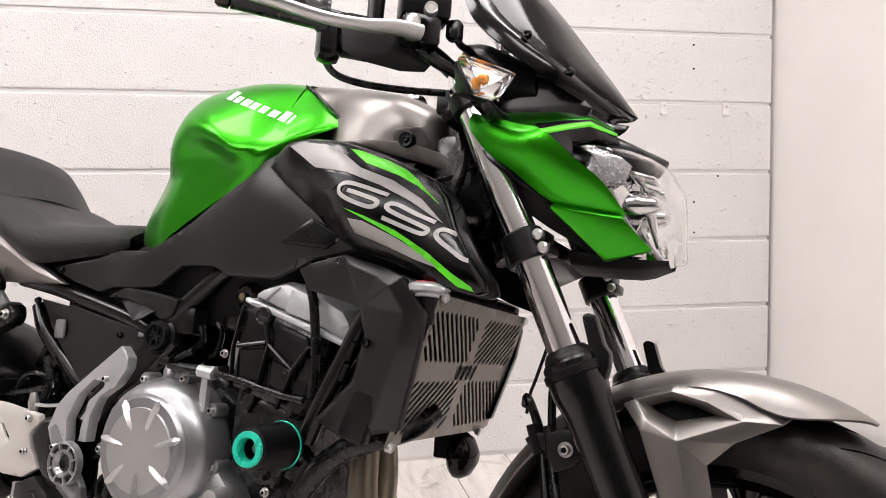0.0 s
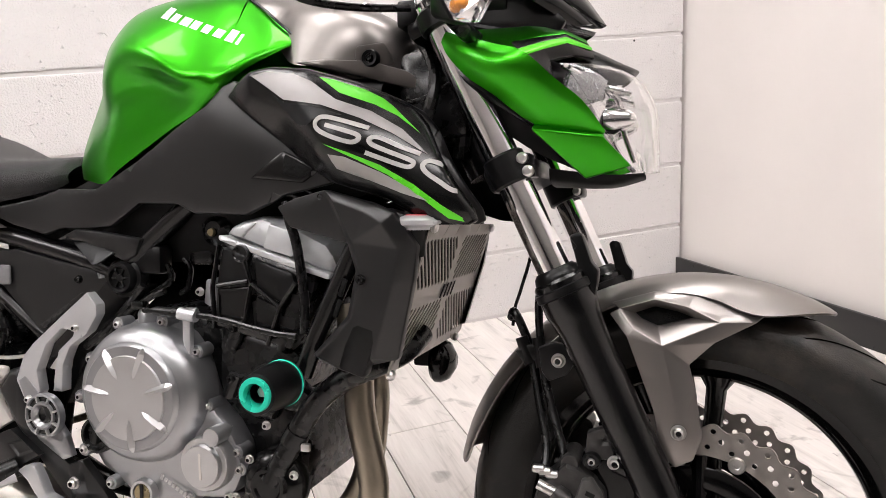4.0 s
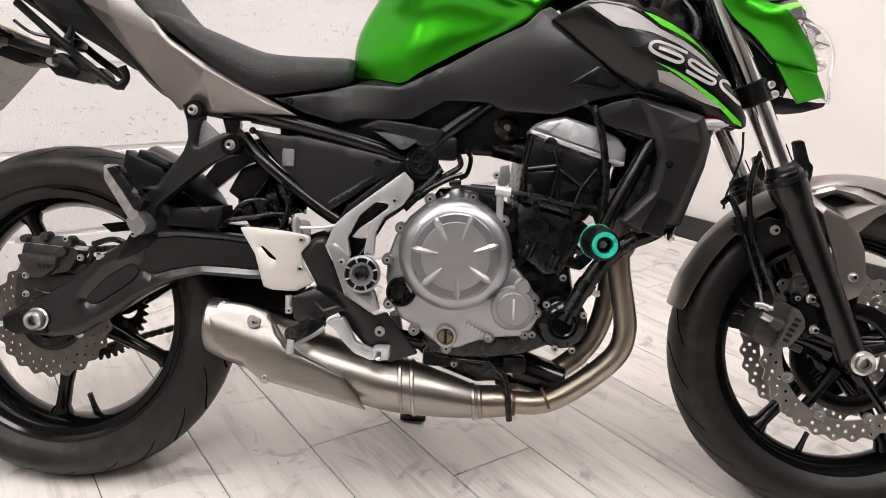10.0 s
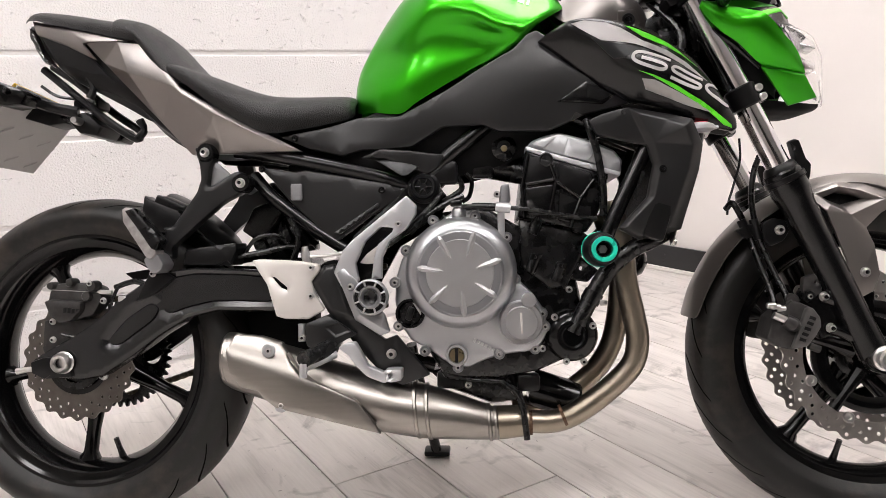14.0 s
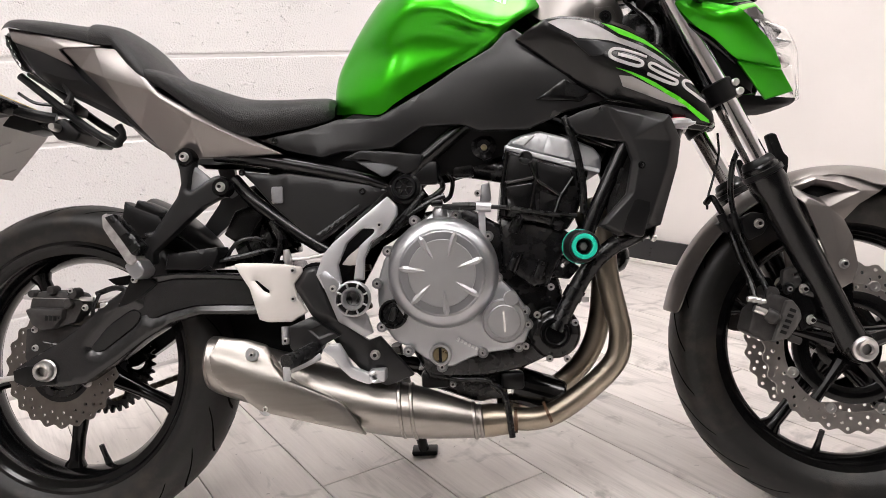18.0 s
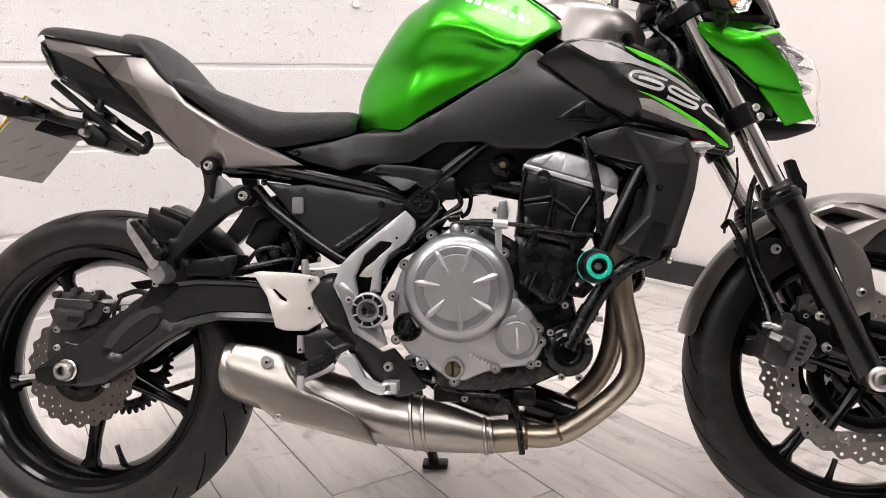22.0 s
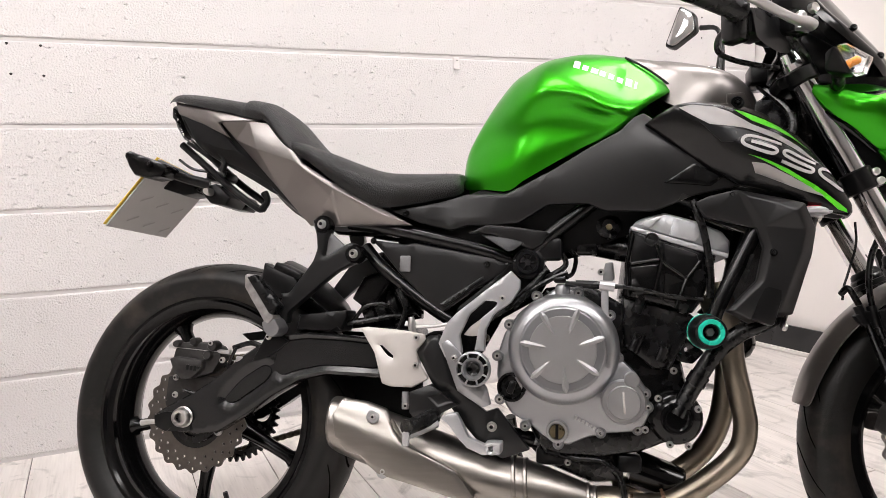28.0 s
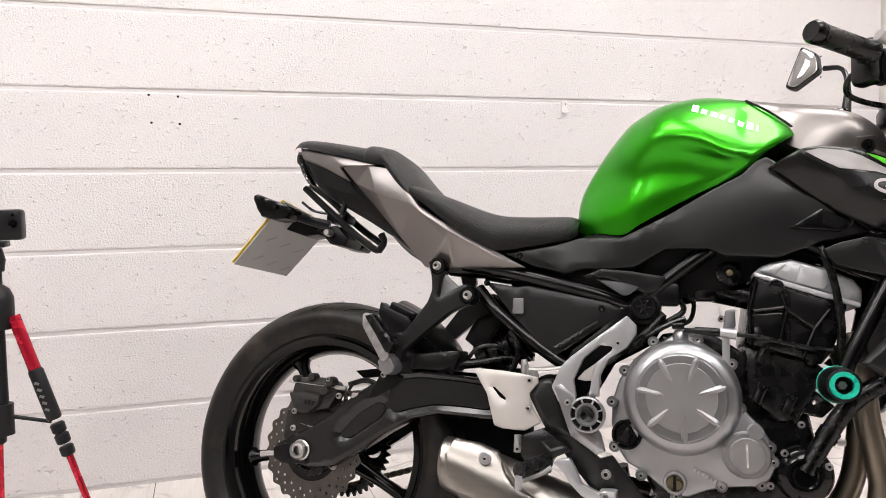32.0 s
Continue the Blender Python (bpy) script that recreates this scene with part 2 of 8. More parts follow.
def tube(pts, r, segs=12, smooth=6, squash=1.0):
    """A round bar along the points; r may be a number or one radius a point."""
    radii = [r] * len(pts) if isinstance(r, (int, float)) else list(r)
    path = smooth_path([(*p, q) for p, q in zip(pts, radii)] if False else pts, smooth) if smooth else [Vector(p) for p in pts]
    per = smooth or 1
    bm, rings = bmesh.new(), []
    t0 = (path[1] - path[0]).normalized()
    side = t0.orthogonal().normalized()
    for i, p in enumerate(path):
        t = (path[min(i + 1, len(path) - 1)] - path[max(i - 1, 0)]).normalized()
        side = (side - t * side.dot(t)).normalized()
        up = t.cross(side)
        k = i / per
        j = min(int(k), len(radii) - 2)
        rad = radii[j] + (radii[j + 1] - radii[j]) * (k - j)
        rings.append([bm.verts.new(p + rad * (side * math.cos(a) + up * math.sin(a) * squash)) for a in (2 * math.pi * s / segs for s in range(segs))])
    for a, b in zip(rings, rings[1:]):
        for s in range(segs):
            bm.faces.new((a[s], a[(s + 1) % segs], b[(s + 1) % segs], b[s]))
    bm.faces.new(rings[0])
    bm.faces.new(rings[-1])
    return bm


def lathe(profile, centre=(0, 0, 0), segs=48, axis="Y", closed=False):
    """Profile of (radius, along) turned about an axis through the centre."""
    bm, rings = bmesh.new(), []
    for k in range(segs):
        a = 2 * math.pi * k / segs
        rings.append([bm.verts.new((r * math.cos(a), h, r * math.sin(a))) for r, h in profile])
    n = len(profile)
    for k in range(segs):
        a, b = rings[k], rings[(k + 1) % segs]
        for i in range(n if closed else n - 1):
            bm.faces.new((a[i], a[(i + 1) % n], b[(i + 1) % n], b[i]))
    bmesh.ops.remove_doubles(bm, verts=bm.verts, dist=1e-5)
    if axis == "X":
        bmesh.ops.rotate(bm, matrix=Matrix.Rotation(radians(-90), 3, "Z"), verts=bm.verts)
    if axis == "Z":
        bmesh.ops.rotate(bm, matrix=Matrix.Rotation(radians(90), 3, "X"), verts=bm.verts)
    bmesh.ops.translate(bm, vec=centre, verts=bm.verts)
    return bm


def inside(p, poly):
    c, n = False, len(poly)
    for i in range(n):
        (x1, y1), (x2, y2) = poly[i], poly[i - 1]
        if (y1 > p[1]) != (y2 > p[1]) and p[0] < (x2 - x1) * (p[1] - y1) / (y2 - y1) + x1:
            c = not c
    return c


def edge_distance(p, poly):
    a = np.array(poly)
    b = np.roll(a, -1, 0)
    d = b - a
    t = np.clip(((np.array(p) - a) * d).sum(1) / np.maximum((d * d).sum(1), 1e-12), 0, 1)
    return float(np.sqrt((((a + t[:, None] * d) - np.array(p)) ** 2).sum(1)).min())


def resample(poly, step):
    out, n = [], len(poly)
    for i in range(n):
        a, b = np.array(poly[i]), np.array(poly[(i + 1) % n])
        k = max(1, int(round(np.linalg.norm(b - a) / step)))
        out += [tuple(a + (b - a) * j / k) for j in range(k)]
    return out


def rounded(poly, r=0.006, k=3):
    """The outline with its corners rounded."""
    out, n = [], len(poly)
    for i in range(n):
        p, a, b = Vector(poly[i]), Vector(poly[i - 1]), Vector(poly[(i + 1) % n])
        da, db = a - p, b - p
        if da.length < 1e-6 or db.length < 1e-6:
            continue
        ra, rb = min(r, da.length * 0.45), min(r, db.length * 0.45)
        s, e = p + da.normalized() * ra, p + db.normalized() * rb
        for j in range(k + 1):
            t = j / k
            q = s * (1 - t) ** 2 + p * 2 * t * (1 - t) + e * t * t
            out.append((q.x, q.y))
    return out


def spline(points):
    """A smooth height over (x, z) through the given (x, z, h)."""
    a = np.array(points, float)
    n = len(a)
    d = np.linalg.norm(a[:, None, :2] - a[None, :, :2], axis=2)
    k = np.where(d > 0, d * d * np.log(d + 1e-12), 0)
    pm = np.hstack([np.ones((n, 1)), a[:, :2]])
    m = np.block([[k + 2e-4 * np.eye(n), pm], [pm.T, np.zeros((3, 3))]])
    w = np.linalg.lstsq(m, np.concatenate([a[:, 2], np.zeros(3)]), rcond=None)[0]

    def height(x, z):
        dd = np.hypot(a[:, 0] - x, a[:, 1] - z)
        kk = np.where(dd > 0, dd * dd * np.log(dd + 1e-12), 0)
        return float(kk @ w[:n] + w[n] + w[n + 1] * x + w[n + 2] * z)
    return height


def fill(outline, holes=(), step=0.0, ring=0.0):
    """Triangles of an outline with holes; step: spacing of points inside it."""
    verts, edges = [], []
    for loop in (outline, *holes):
        s = len(verts)
        verts += [Vector(p) for p in loop]
        edges += [(s + i, s + (i + 1) % len(loop)) for i in range(len(loop))]
    if step:
        loops = [list(outline)] + [list(h) for h in holes]
        xs, zs = [p[0] for p in outline], [p[1] for p in outline]

        def offer(x, z, gap):
            if inside((x, z), loops[0]) and not any(inside((x, z), h) for h in loops[1:]) and min(edge_distance((x, z), h) for h in loops) > gap:
                verts.append(Vector((x, z)))
        if ring:
            n = len(outline)
            for i in range(n):
                a, b = Vector(outline[i - 1]), Vector(outline[(i + 1) % n])
                nrm = Vector((a.y - b.y, b.x - a.x))
                if nrm.length > 1e-9:
                    nrm.normalize()
                    for s in (1, -1):
                        for f in (0.35, 1.0):
                            q = Vector(outline[i]) + nrm * ring * f * s
                            offer(q.x, q.y, ring * f * 0.85)
        row, z = 0, min(zs) + step / 2
        while z < max(zs):
            x = min(xs) + (step / 2 if row % 2 else step)
            while x < max(xs):
                offer(x, z, max(ring * 1.3, step * 0.45))
                x += step
            z += step * 0.87
            row += 1
    from mathutils.geometry import delaunay_2d_cdt
    vs, _, fs, *_ = delaunay_2d_cdt(verts, edges, [], 1, 1e-6)
    boxes = [(min(p[0] for p in h), max(p[0] for p in h), min(p[1] for p in h), max(p[1] for p in h), h) for h in holes]
    keep = []
    for f in fs:
        c = sum((vs[i] for i in f), Vector((0, 0))) / len(f)
        if inside(c, outline) and not any(a < c.x < b and d < c.y < e and inside(c, h) for a, b, d, e, h in boxes):
            keep.append(list(f))
    return [(v.x, v.y) for v in vs], keep


def sheet(outline, h, thick=0.004, roll=0.004, step=0.016, holes=(), side=-1, corner=0.003):
    """A moulded panel: outline in (x, z), outward distance h from the middle plane (number or function), rolled edge."""
    out = resample(rounded(outline, corner), step)
    cut = [resample(rounded(q, corner * 0.5), step) for q in holes]
    pts, tris = fill(out, cut, step, roll)
    height = h if callable(h) else (lambda x, z: h)
    loops = [out] + cut
    bm = bmesh.new()
    front, back = [], []
    for x, z in pts:
        y = height(x, z)
        if roll:
            d = min(edge_distance((x, z), q) for q in loops)
            if d < roll:
                y -= roll * (1 - math.sqrt(max(0, 1 - (1 - d / roll) ** 2)))
        front.append(bm.verts.new((x, side * y, z)))
        back.append(bm.verts.new((x, side * (height(x, z) - thick - roll), z)))
    bound = {}
    for t in tris:
        bm.faces.new([front[i] for i in t])
        bm.faces.new([back[i] for i in reversed(t)])
        for i in range(len(t)):
            e = (t[i], t[(i + 1) % len(t)])
            bound[tuple(sorted(e))] = None if tuple(sorted(e)) in bound else e
    for e in bound.values():
        if e:
            bm.faces.new((front[e[1]], front[e[0]], back[e[0]], back[e[1]]))
    return bm


def facets(verts, faces, thick=0.004, bevel=0.0012, side=-1, inward=(0, 1, 0), crease=5):
    """A panel of flat facets with softened creases; verts on the right side, thick: depth towards the inside."""
    bm = solid(verts, faces)
    bmesh.ops.recalc_face_normals(bm, faces=bm.faces)
    if sum(f.normal.y * f.calc_area() for f in bm.faces) > 0:
        bmesh.ops.reverse_faces(bm, faces=bm.faces)
    bmesh.ops.triangulate(bm, faces=[f for f in bm.faces if len(f.verts) > 4])
    rim = [e for e in bm.edges if len(e.link_faces) == 1]
    ex = bmesh.ops.extrude_edge_only(bm, edges=rim)
    vs = [v for v in ex["geom"] if isinstance(v, bmesh.types.BMVert)]
    bmesh.ops.translate(bm, vec=Vector(inward) * thick, verts=vs)
    bm.normal_update()
    creased = [e for e in bm.edges if len(e.link_faces) == 2 and e.calc_face_angle(0) > radians(crease)]
    if bevel:
        bmesh.ops.bevel(bm, geom=creased, offset=bevel, segments=2, profile=0.5, affect="EDGES", clamp_overlap=True)
    if side > 0:
        mirrored(bm)
    return bm


def circle(cx, cz, r, n=20, phase=0.0):
    return [(cx + r * math.cos(2 * math.pi * k / n + phase), cz + r * math.sin(2 * math.pi * k / n + phase)) for k in range(n)]


def both(name, make, material, parent, label=""):
    """The same part on the right (side -1) and the left of the machine."""
    return [part(name, make(s), material, parent, label) for s in (-1, 1)]


def mirrored(bm):
    bmesh.ops.scale(bm, vec=(1, -1, 1), verts=bm.verts)
    return bm


def loft(sections, per=4, across=3, mirror=True, cap=True):
    """A skin over sections of (x, [(h, z), ...]), mirrored to the other side."""
    rows = []
    for x, pts in sections:
        rows.append(smooth_path([(x, -h, z) for h, z in pts], across))
    n = len(rows[0])
    cols = [smooth_path([r[i] for r in rows], per) for i in range(n)]
    bm = bmesh.new()
    sides = [1, -1] if mirror else [1]
    for s in sides:
        grid = [[bm.verts.new((v.x, v.y * s, v.z)) for v in c] for c in cols]
        for i in range(n - 1):
            for j in range(len(grid[0]) - 1):
                bm.faces.new((grid[i][j], grid[i + 1][j], grid[i + 1][j + 1], grid[i][j + 1]))
    bmesh.ops.remove_doubles(bm, verts=bm.verts, dist=2e-4)
    return bm


def skin(rows, per=4, across=4, mirror=True, closed=False):
    """A smooth skin over rows of points, mirrored to the other side."""
    rows = [smooth_path(r, across, closed) for r in rows]
    cols = [smooth_path([r[i] for r in rows], per) for i in range(len(rows[0]))]
    bm, n = bmesh.new(), len(cols)
    for s in ([1, -1] if mirror else [1]):
        grid = [[bm.verts.new((v.x, v.y * s, v.z)) for v in c] for c in cols]
        for i in range(n if closed else n - 1):
            for j in range(len(grid[0]) - 1):
                bm.faces.new((grid[i][j], grid[(i + 1) % n][j], grid[(i + 1) % n][j + 1], grid[i][j + 1]))
    bmesh.ops.remove_doubles(bm, verts=bm.verts, dist=2e-4)
    return bm


def thicken(bm, t):
    bmesh.ops.recalc_face_normals(bm, faces=bm.faces)
    bmesh.ops.solidify(bm, geom=bm.faces[:], thickness=t)
    return bm


def welded(*bms):
    out = join(*bms)
    bmesh.ops.remove_doubles(out, verts=out.verts, dist=8e-4)
    return out


def hull(points):
    """The solid with flat facets round the points."""
    bm = bmesh.new()
    for q in points:
        bm.verts.new(q)
    r = bmesh.ops.convex_hull(bm, input=bm.verts)
    bmesh.ops.delete(bm, geom=[g for g in r["geom_interior"] if isinstance(g, bmesh.types.BMVert)], context="VERTS")
    return bm


def rounded_hull(points, r=0.003):
    bm = hull(points)
    bmesh.ops.dissolve_limit(bm, angle_limit=0.05, verts=bm.verts, edges=bm.edges)
    bmesh.ops.bevel(bm, geom=bm.edges, offset=r, segments=2, profile=0.5, affect="EDGES")
    return bm


def eased(bm, n=3):
    """Evens out a skin, edges kept."""
    free = [v for v in bm.verts if not v.is_boundary]
    for _ in range(n):
        bmesh.ops.smooth_vert(bm, verts=free, factor=0.5, use_axis_x=True, use_axis_y=True, use_axis_z=True)
    return bm


def ribbon(pts, w, per=5):
    """The outline of a stroke of width w (a number or one a point) along the points."""
    path = smooth_path([(p[0], p[1], 0) for p in pts], per)
    ws = [w] * len(pts) if isinstance(w, (int, float)) else w
    left, right = [], []
    for i, p in enumerate(path):
        t = (path[min(i + 1, len(path) - 1)] - path[max(i - 1, 0)]).normalized()
        k = i / per
        j = min(int(k), len(ws) - 2)
        hw = (ws[j] + (ws[j + 1] - ws[j]) * (k - j)) / 2
        left.append((p.x - t.y * hw, p.y + t.x * hw))
        right.append((p.x + t.y * hw, p.y - t.x * hw))
    return left + right[::-1]


def decal(outline, on, lift=0.0008, step=0.008, side=-1):
    """A sticker of that outline in (x, z), laid on the outer face of the mesh objects in on."""
    from mathutils.bvhtree import BVHTree
    trees = []
    for ob in on:
        b = bmesh.new()
        b.from_mesh(ob.data)
        trees.append(BVHTree.FromBMesh(b))
        b.free()
    pts, tris = fill(resample(outline, step), (), step)
    bm, vs = bmesh.new(), []
    for x, z in pts:
        best = None
        for tr in trees:
            hit = tr.ray_cast(Vector((x, side * 1.0, z)), Vector((0, -side, 0)))
            if hit[0] is not None and (best is None or abs(hit[0].y) > abs(best)):
                best = hit[0].y
        vs.append(bm.verts.new((x, best + side * lift, z)) if best is not None else None)
    for t in tris:
        if all(vs[i] is not None for i in t):
            bm.faces.new([vs[i] for i in t])
    known = [v for v in vs if v is not None]
    r = bmesh.ops.extrude_face_region(bm, geom=bm.faces[:])
    bmesh.ops.translate(bm, vec=(0, -side * lift * 1.5, 0), verts=[g for g in r["geom"] if isinstance(g, bmesh.types.BMVert)])
    return bm


def bolt_mesh(r=0.0045, h=0.005, name="bolt"):
    bm = lathe([(0.0, -h * 0.35), (r * 0.5, -h * 0.35), (r * 0.52, -h * 0.95), (r * 0.8, -h), (r, -h * 0.7), (r, 0), (r * 1.35, 0.0), (r * 1.35, h * 0.25), (0, h * 0.25)], segs=16)
    me = finish(bm, name, BOLT, 30)
    # Socket faces take black, which puts the shade of the recess into colour.
    me.materials.append(ENGINE_BLACK)
    for q in me.polygons:
        if math.hypot(q.center.x, q.center.z) < r * 0.515:
            q.material_index = 1
    return me


BOLT_ME = bolt_mesh()
BOLT_BIG = bolt_mesh(0.0065, 0.007)
BOLT_DARK = bolt_mesh()
BOLT_DARK.materials[0] = BLACK_SATIN


def bolts(parent, where, me=None, name="bolt"):
    """Bolts whose heads look to the right-hand side, at (x, y, z)."""
    out = []
    for p in where:
        ob = new(name, me or BOLT_ME)
        ob.parent = parent
        ob.location = p
        out.append(ob)
    return out


# ---- the room ----
WALL_Y, CORNER_X, CEIL = 2.279, 1.565, 2.75


def wall_paint(name, base, rough, spots):
    """Painted surface; spots: open pores of a concrete block."""
    m = mat(name, base, rough, 0.0, 0.035, 2.2, 0.0, 60)
    nt = m.node_tree
    b = nt.nodes["Principled BSDF"]
    geo = nt.nodes.new("ShaderNodeNewGeometry")
    n1 = nt.nodes.new("ShaderNodeTexNoise")
    n1.inputs["Scale"].default_value, n1.inputs["Detail"].default_value = (190, 2) if spots else (7, 3)
    nt.links.new(geo.outputs["Position"], n1.inputs["Vector"])
    flat = nt.nodes.new("ShaderNodeMapping")
    flat.inputs["Scale"].default_value = (0.62, 1.0, 1.0)
    nt.links.new(geo.outputs["Position"], flat.inputs["Vector"])
    n2 = nt.nodes.new("ShaderNodeTexNoise")
    n2.inputs["Scale"].default_value, n2.inputs["Detail"].default_value, n2.inputs["Roughness"].default_value = 105, 3, 0.5
    nt.links.new(flat.outputs[0], n2.inputs["Vector"])
    pit = nt.nodes.new("ShaderNodeMapRange")
    pit.inputs["From Min"].default_value, pit.inputs["From Max"].default_value = 0.335, 0.285
    nt.links.new(n2.outputs["Fac"], pit.inputs["Value"])
    add = nt.nodes.new("ShaderNodeMath")
    add.operation = "MULTIPLY_ADD"
    add.inputs[1].default_value = -3.2 if spots else 0.0
    nt.links.new(pit.outputs[0], add.inputs[0])
    nt.links.new(n1.outputs["Fac"], add.inputs[2])
    bp = nt.nodes.new("ShaderNodeBump")
    bp.inputs["Strength"].default_value, bp.inputs["Distance"].default_value = (0.9, 0.003) if spots else (0.15, 0.002)
    nt.links.new(add.outputs[0], bp.inputs["Height"])
    nt.links.new(bp.outputs[0], b.inputs["Normal"])
    return m


BLOCK = wall_paint("white_painted_block", (0.70, 0.675, 0.67), 0.62, True)
MORTAR = wall_paint("painted_mortar", (0.64, 0.615, 0.61), 0.6, False)
PLASTER = wall_paint("smooth_cream_wall", (0.74, 0.70, 0.675), 0.5, False)
CEILING = wall_paint("white_ceiling", (0.66, 0.66, 0.655), 0.7, False)
DARK_WALL = mat("dark_grey_wall", (0.075, 0.075, 0.077), 0.6)
SKIRT = mat("black_skirting", (0.012, 0.012, 0.013), 0.35)


def block_mesh(w, h, d=0.05, seed=0):
    """A concrete block face with worn, rounded edges."""
    rnd = random.Random(seed)
    bm = bmesh.new()
    bmesh.ops.create_cube(bm, size=1)
    bmesh.ops.scale(bm, vec=(w, d, h), verts=bm.verts)
    bmesh.ops.bevel(bm, geom=[e for e in bm.edges if abs(e.verts[0].co.x - e.verts[1].co.x) > 0.05 and e.verts[0].co.y < 0], offset=0.006, segments=3, profile=0.5, affect="EDGES")
    for v in bm.verts:
        v.co.x += rnd.uniform(-0.0004, 0.0004)
        v.co.z += rnd.uniform(-0.0010, 0.0010)
    return finish(bm, "block", BLOCK, 60, False)


def build_room():
    wall = part("wall_north", box((-6 + CORNER_X) / 2, WALL_Y + 0.104, CEIL / 2, CORNER_X + 6, 0.2, CEIL), MORTAR, None)
    tagged(wall, "white painted concrete block wall with recessed joints", "wall", "", "structure")
    east_dir = math.atan2(0.1, 1.2)
    east = part("wall_east", box(0, 0, 0, 0.12, 8.9, CEIL), PLASTER, None)
    east.matrix_basis = Matrix.Translation((CORNER_X, WALL_Y + 0.25, CEIL / 2)) @ Matrix.Rotation(east_dir, 4, "Z") @ Matrix.Translation((0.06, -4.45, 0))
    tagged(east, "smooth cream painted side wall", "wall", "", "structure")
    sk = part("baseboard", box(0, 0, 0.055, 0.014, 8.3, 0.11, 0.003), SKIRT, None)
    sk.matrix_basis = Matrix.Translation((CORNER_X - 0.007, WALL_Y, 0)) @ Matrix.Rotation(east_dir, 4, "Z") @ Matrix.Translation((0, -4.15, 0))
    tagged(sk, "black painted skirting board along the side wall", "skirting", "", "structure")
    bead = part("trim", box(0, 0, 0.009, 0.016, 8.3, 0.018, 0.005), PLASTER, None)
    bead.matrix_basis = Matrix.Translation((CORNER_X - 0.020, WALL_Y, 0)) @ Matrix.Rotation(east_dir, 4, "Z") @ Matrix.Translation((0, -4.15, 0))
    tagged(bead, "pale bead along the foot of the black skirting", "trim", "", "structure")
    # Both walls are out of view; the south one is dark to dim reflections.
    for nm, b in (("wall_south", box(-2, -6.1, CEIL / 2, 9, 0.2, CEIL)), ("wall_west", box(-6.1, -2, CEIL / 2, 0.2, 9, CEIL))):
        light = nm == "wall_west"
        tagged(part(nm, b, PLASTER if light else DARK_WALL, None), "plain cream painted wall" if light else "unseen dark wall added behind the camera to dim reflections", "wall", "", "structure")
    tagged(part("ceiling", box(-2, -2, CEIL + 0.05, 9, 9, 0.1), CEILING, None), "plain white ceiling", "ceiling", "", "structure")
    return wall


WALL = build_room()

GLOW = bpy.data.materials.new("lit_diffuser")
GLOW.use_nodes = True
_b = GLOW.node_tree.nodes["Principled BSDF"]
_b.inputs["Emission Color"].default_value = (1.02, 0.972, 0.965, 1)
_b.inputs["Emission Strength"].default_value = PANEL_LIGHT


def ceiling_light():
    lamp = thing("ceiling_light", "square white recessed ceiling panel light, switched on", "ceiling light", pose(0, 0, CEIL), group="ceiling lights")
    part("frame", sheet([(-0.62, -0.32), (0.62, -0.32), (0.62, 0.32), (-0.62, 0.32)], 0.0, 0.02, 0.002, 0.2, [[(-0.58, -0.28), (0.58, -0.28), (0.58, 0.28), (-0.58, 0.28)]]), CEILING, lamp)
    lamp.children[0].rotation_euler = (radians(-90), 0, 0)
    lamp.children[0].location = (0, 0, -0.02)
    part("diffuser", box(0, 0, -0.012, 1.16, 0.56, 0.01), GLOW, lamp)
    return lamp


_lamp = ceiling_light()
for _i, (_x, _y) in enumerate([(-0.9, 1.20), (0.75, 1.20), (-2.6, 1.20), (-0.9, -0.40), (0.75, -0.40), (-2.6, -0.40)]):
    if _i == 0:
        _lamp.location = (_x, _y, CEIL)
    else:
        copy_thing(_lamp, pose(_x, _y, CEIL))
# ---- the motorcycle: x forward from the rear axle, y to its left, z up ----
BIKE = thing("motorcycle", "green and black naked motorcycle leaning on its side stand", "motorcycle", pose(-0.740, 1.503, 0.0, -12.0, 0, -35.9))
RA, FA = (0.003, 0.0, 0.302), (1.41, 0.0, 0.296)


TYRE_PROFILE = [(0.081, 0.70), (0.073, 0.80), (0.060, 0.93), (0.047, 0.99), (0.038, 1.0), (0.029, 0.96), (0.020, 0.86), (0.0115, 0.69), (0.005, 0.45), (0.0012, 0.2), (0.0, 0.0)]


def tyre_section(r, half):
    """Right half of the tyre, from the bead to the crown: (radius, distance from the middle)."""
    return [(v.x, v.y) for v in smooth_path([(r - a, half * b, 0) for a, b in TYRE_PROFILE], 4)]


def tyre(r, half, centre):
    side = tyre_section(r, half)
    return lathe([(a, -b) for a, b in side] + [(a, b) for a, b in side[-2::-1]], centre, 96)


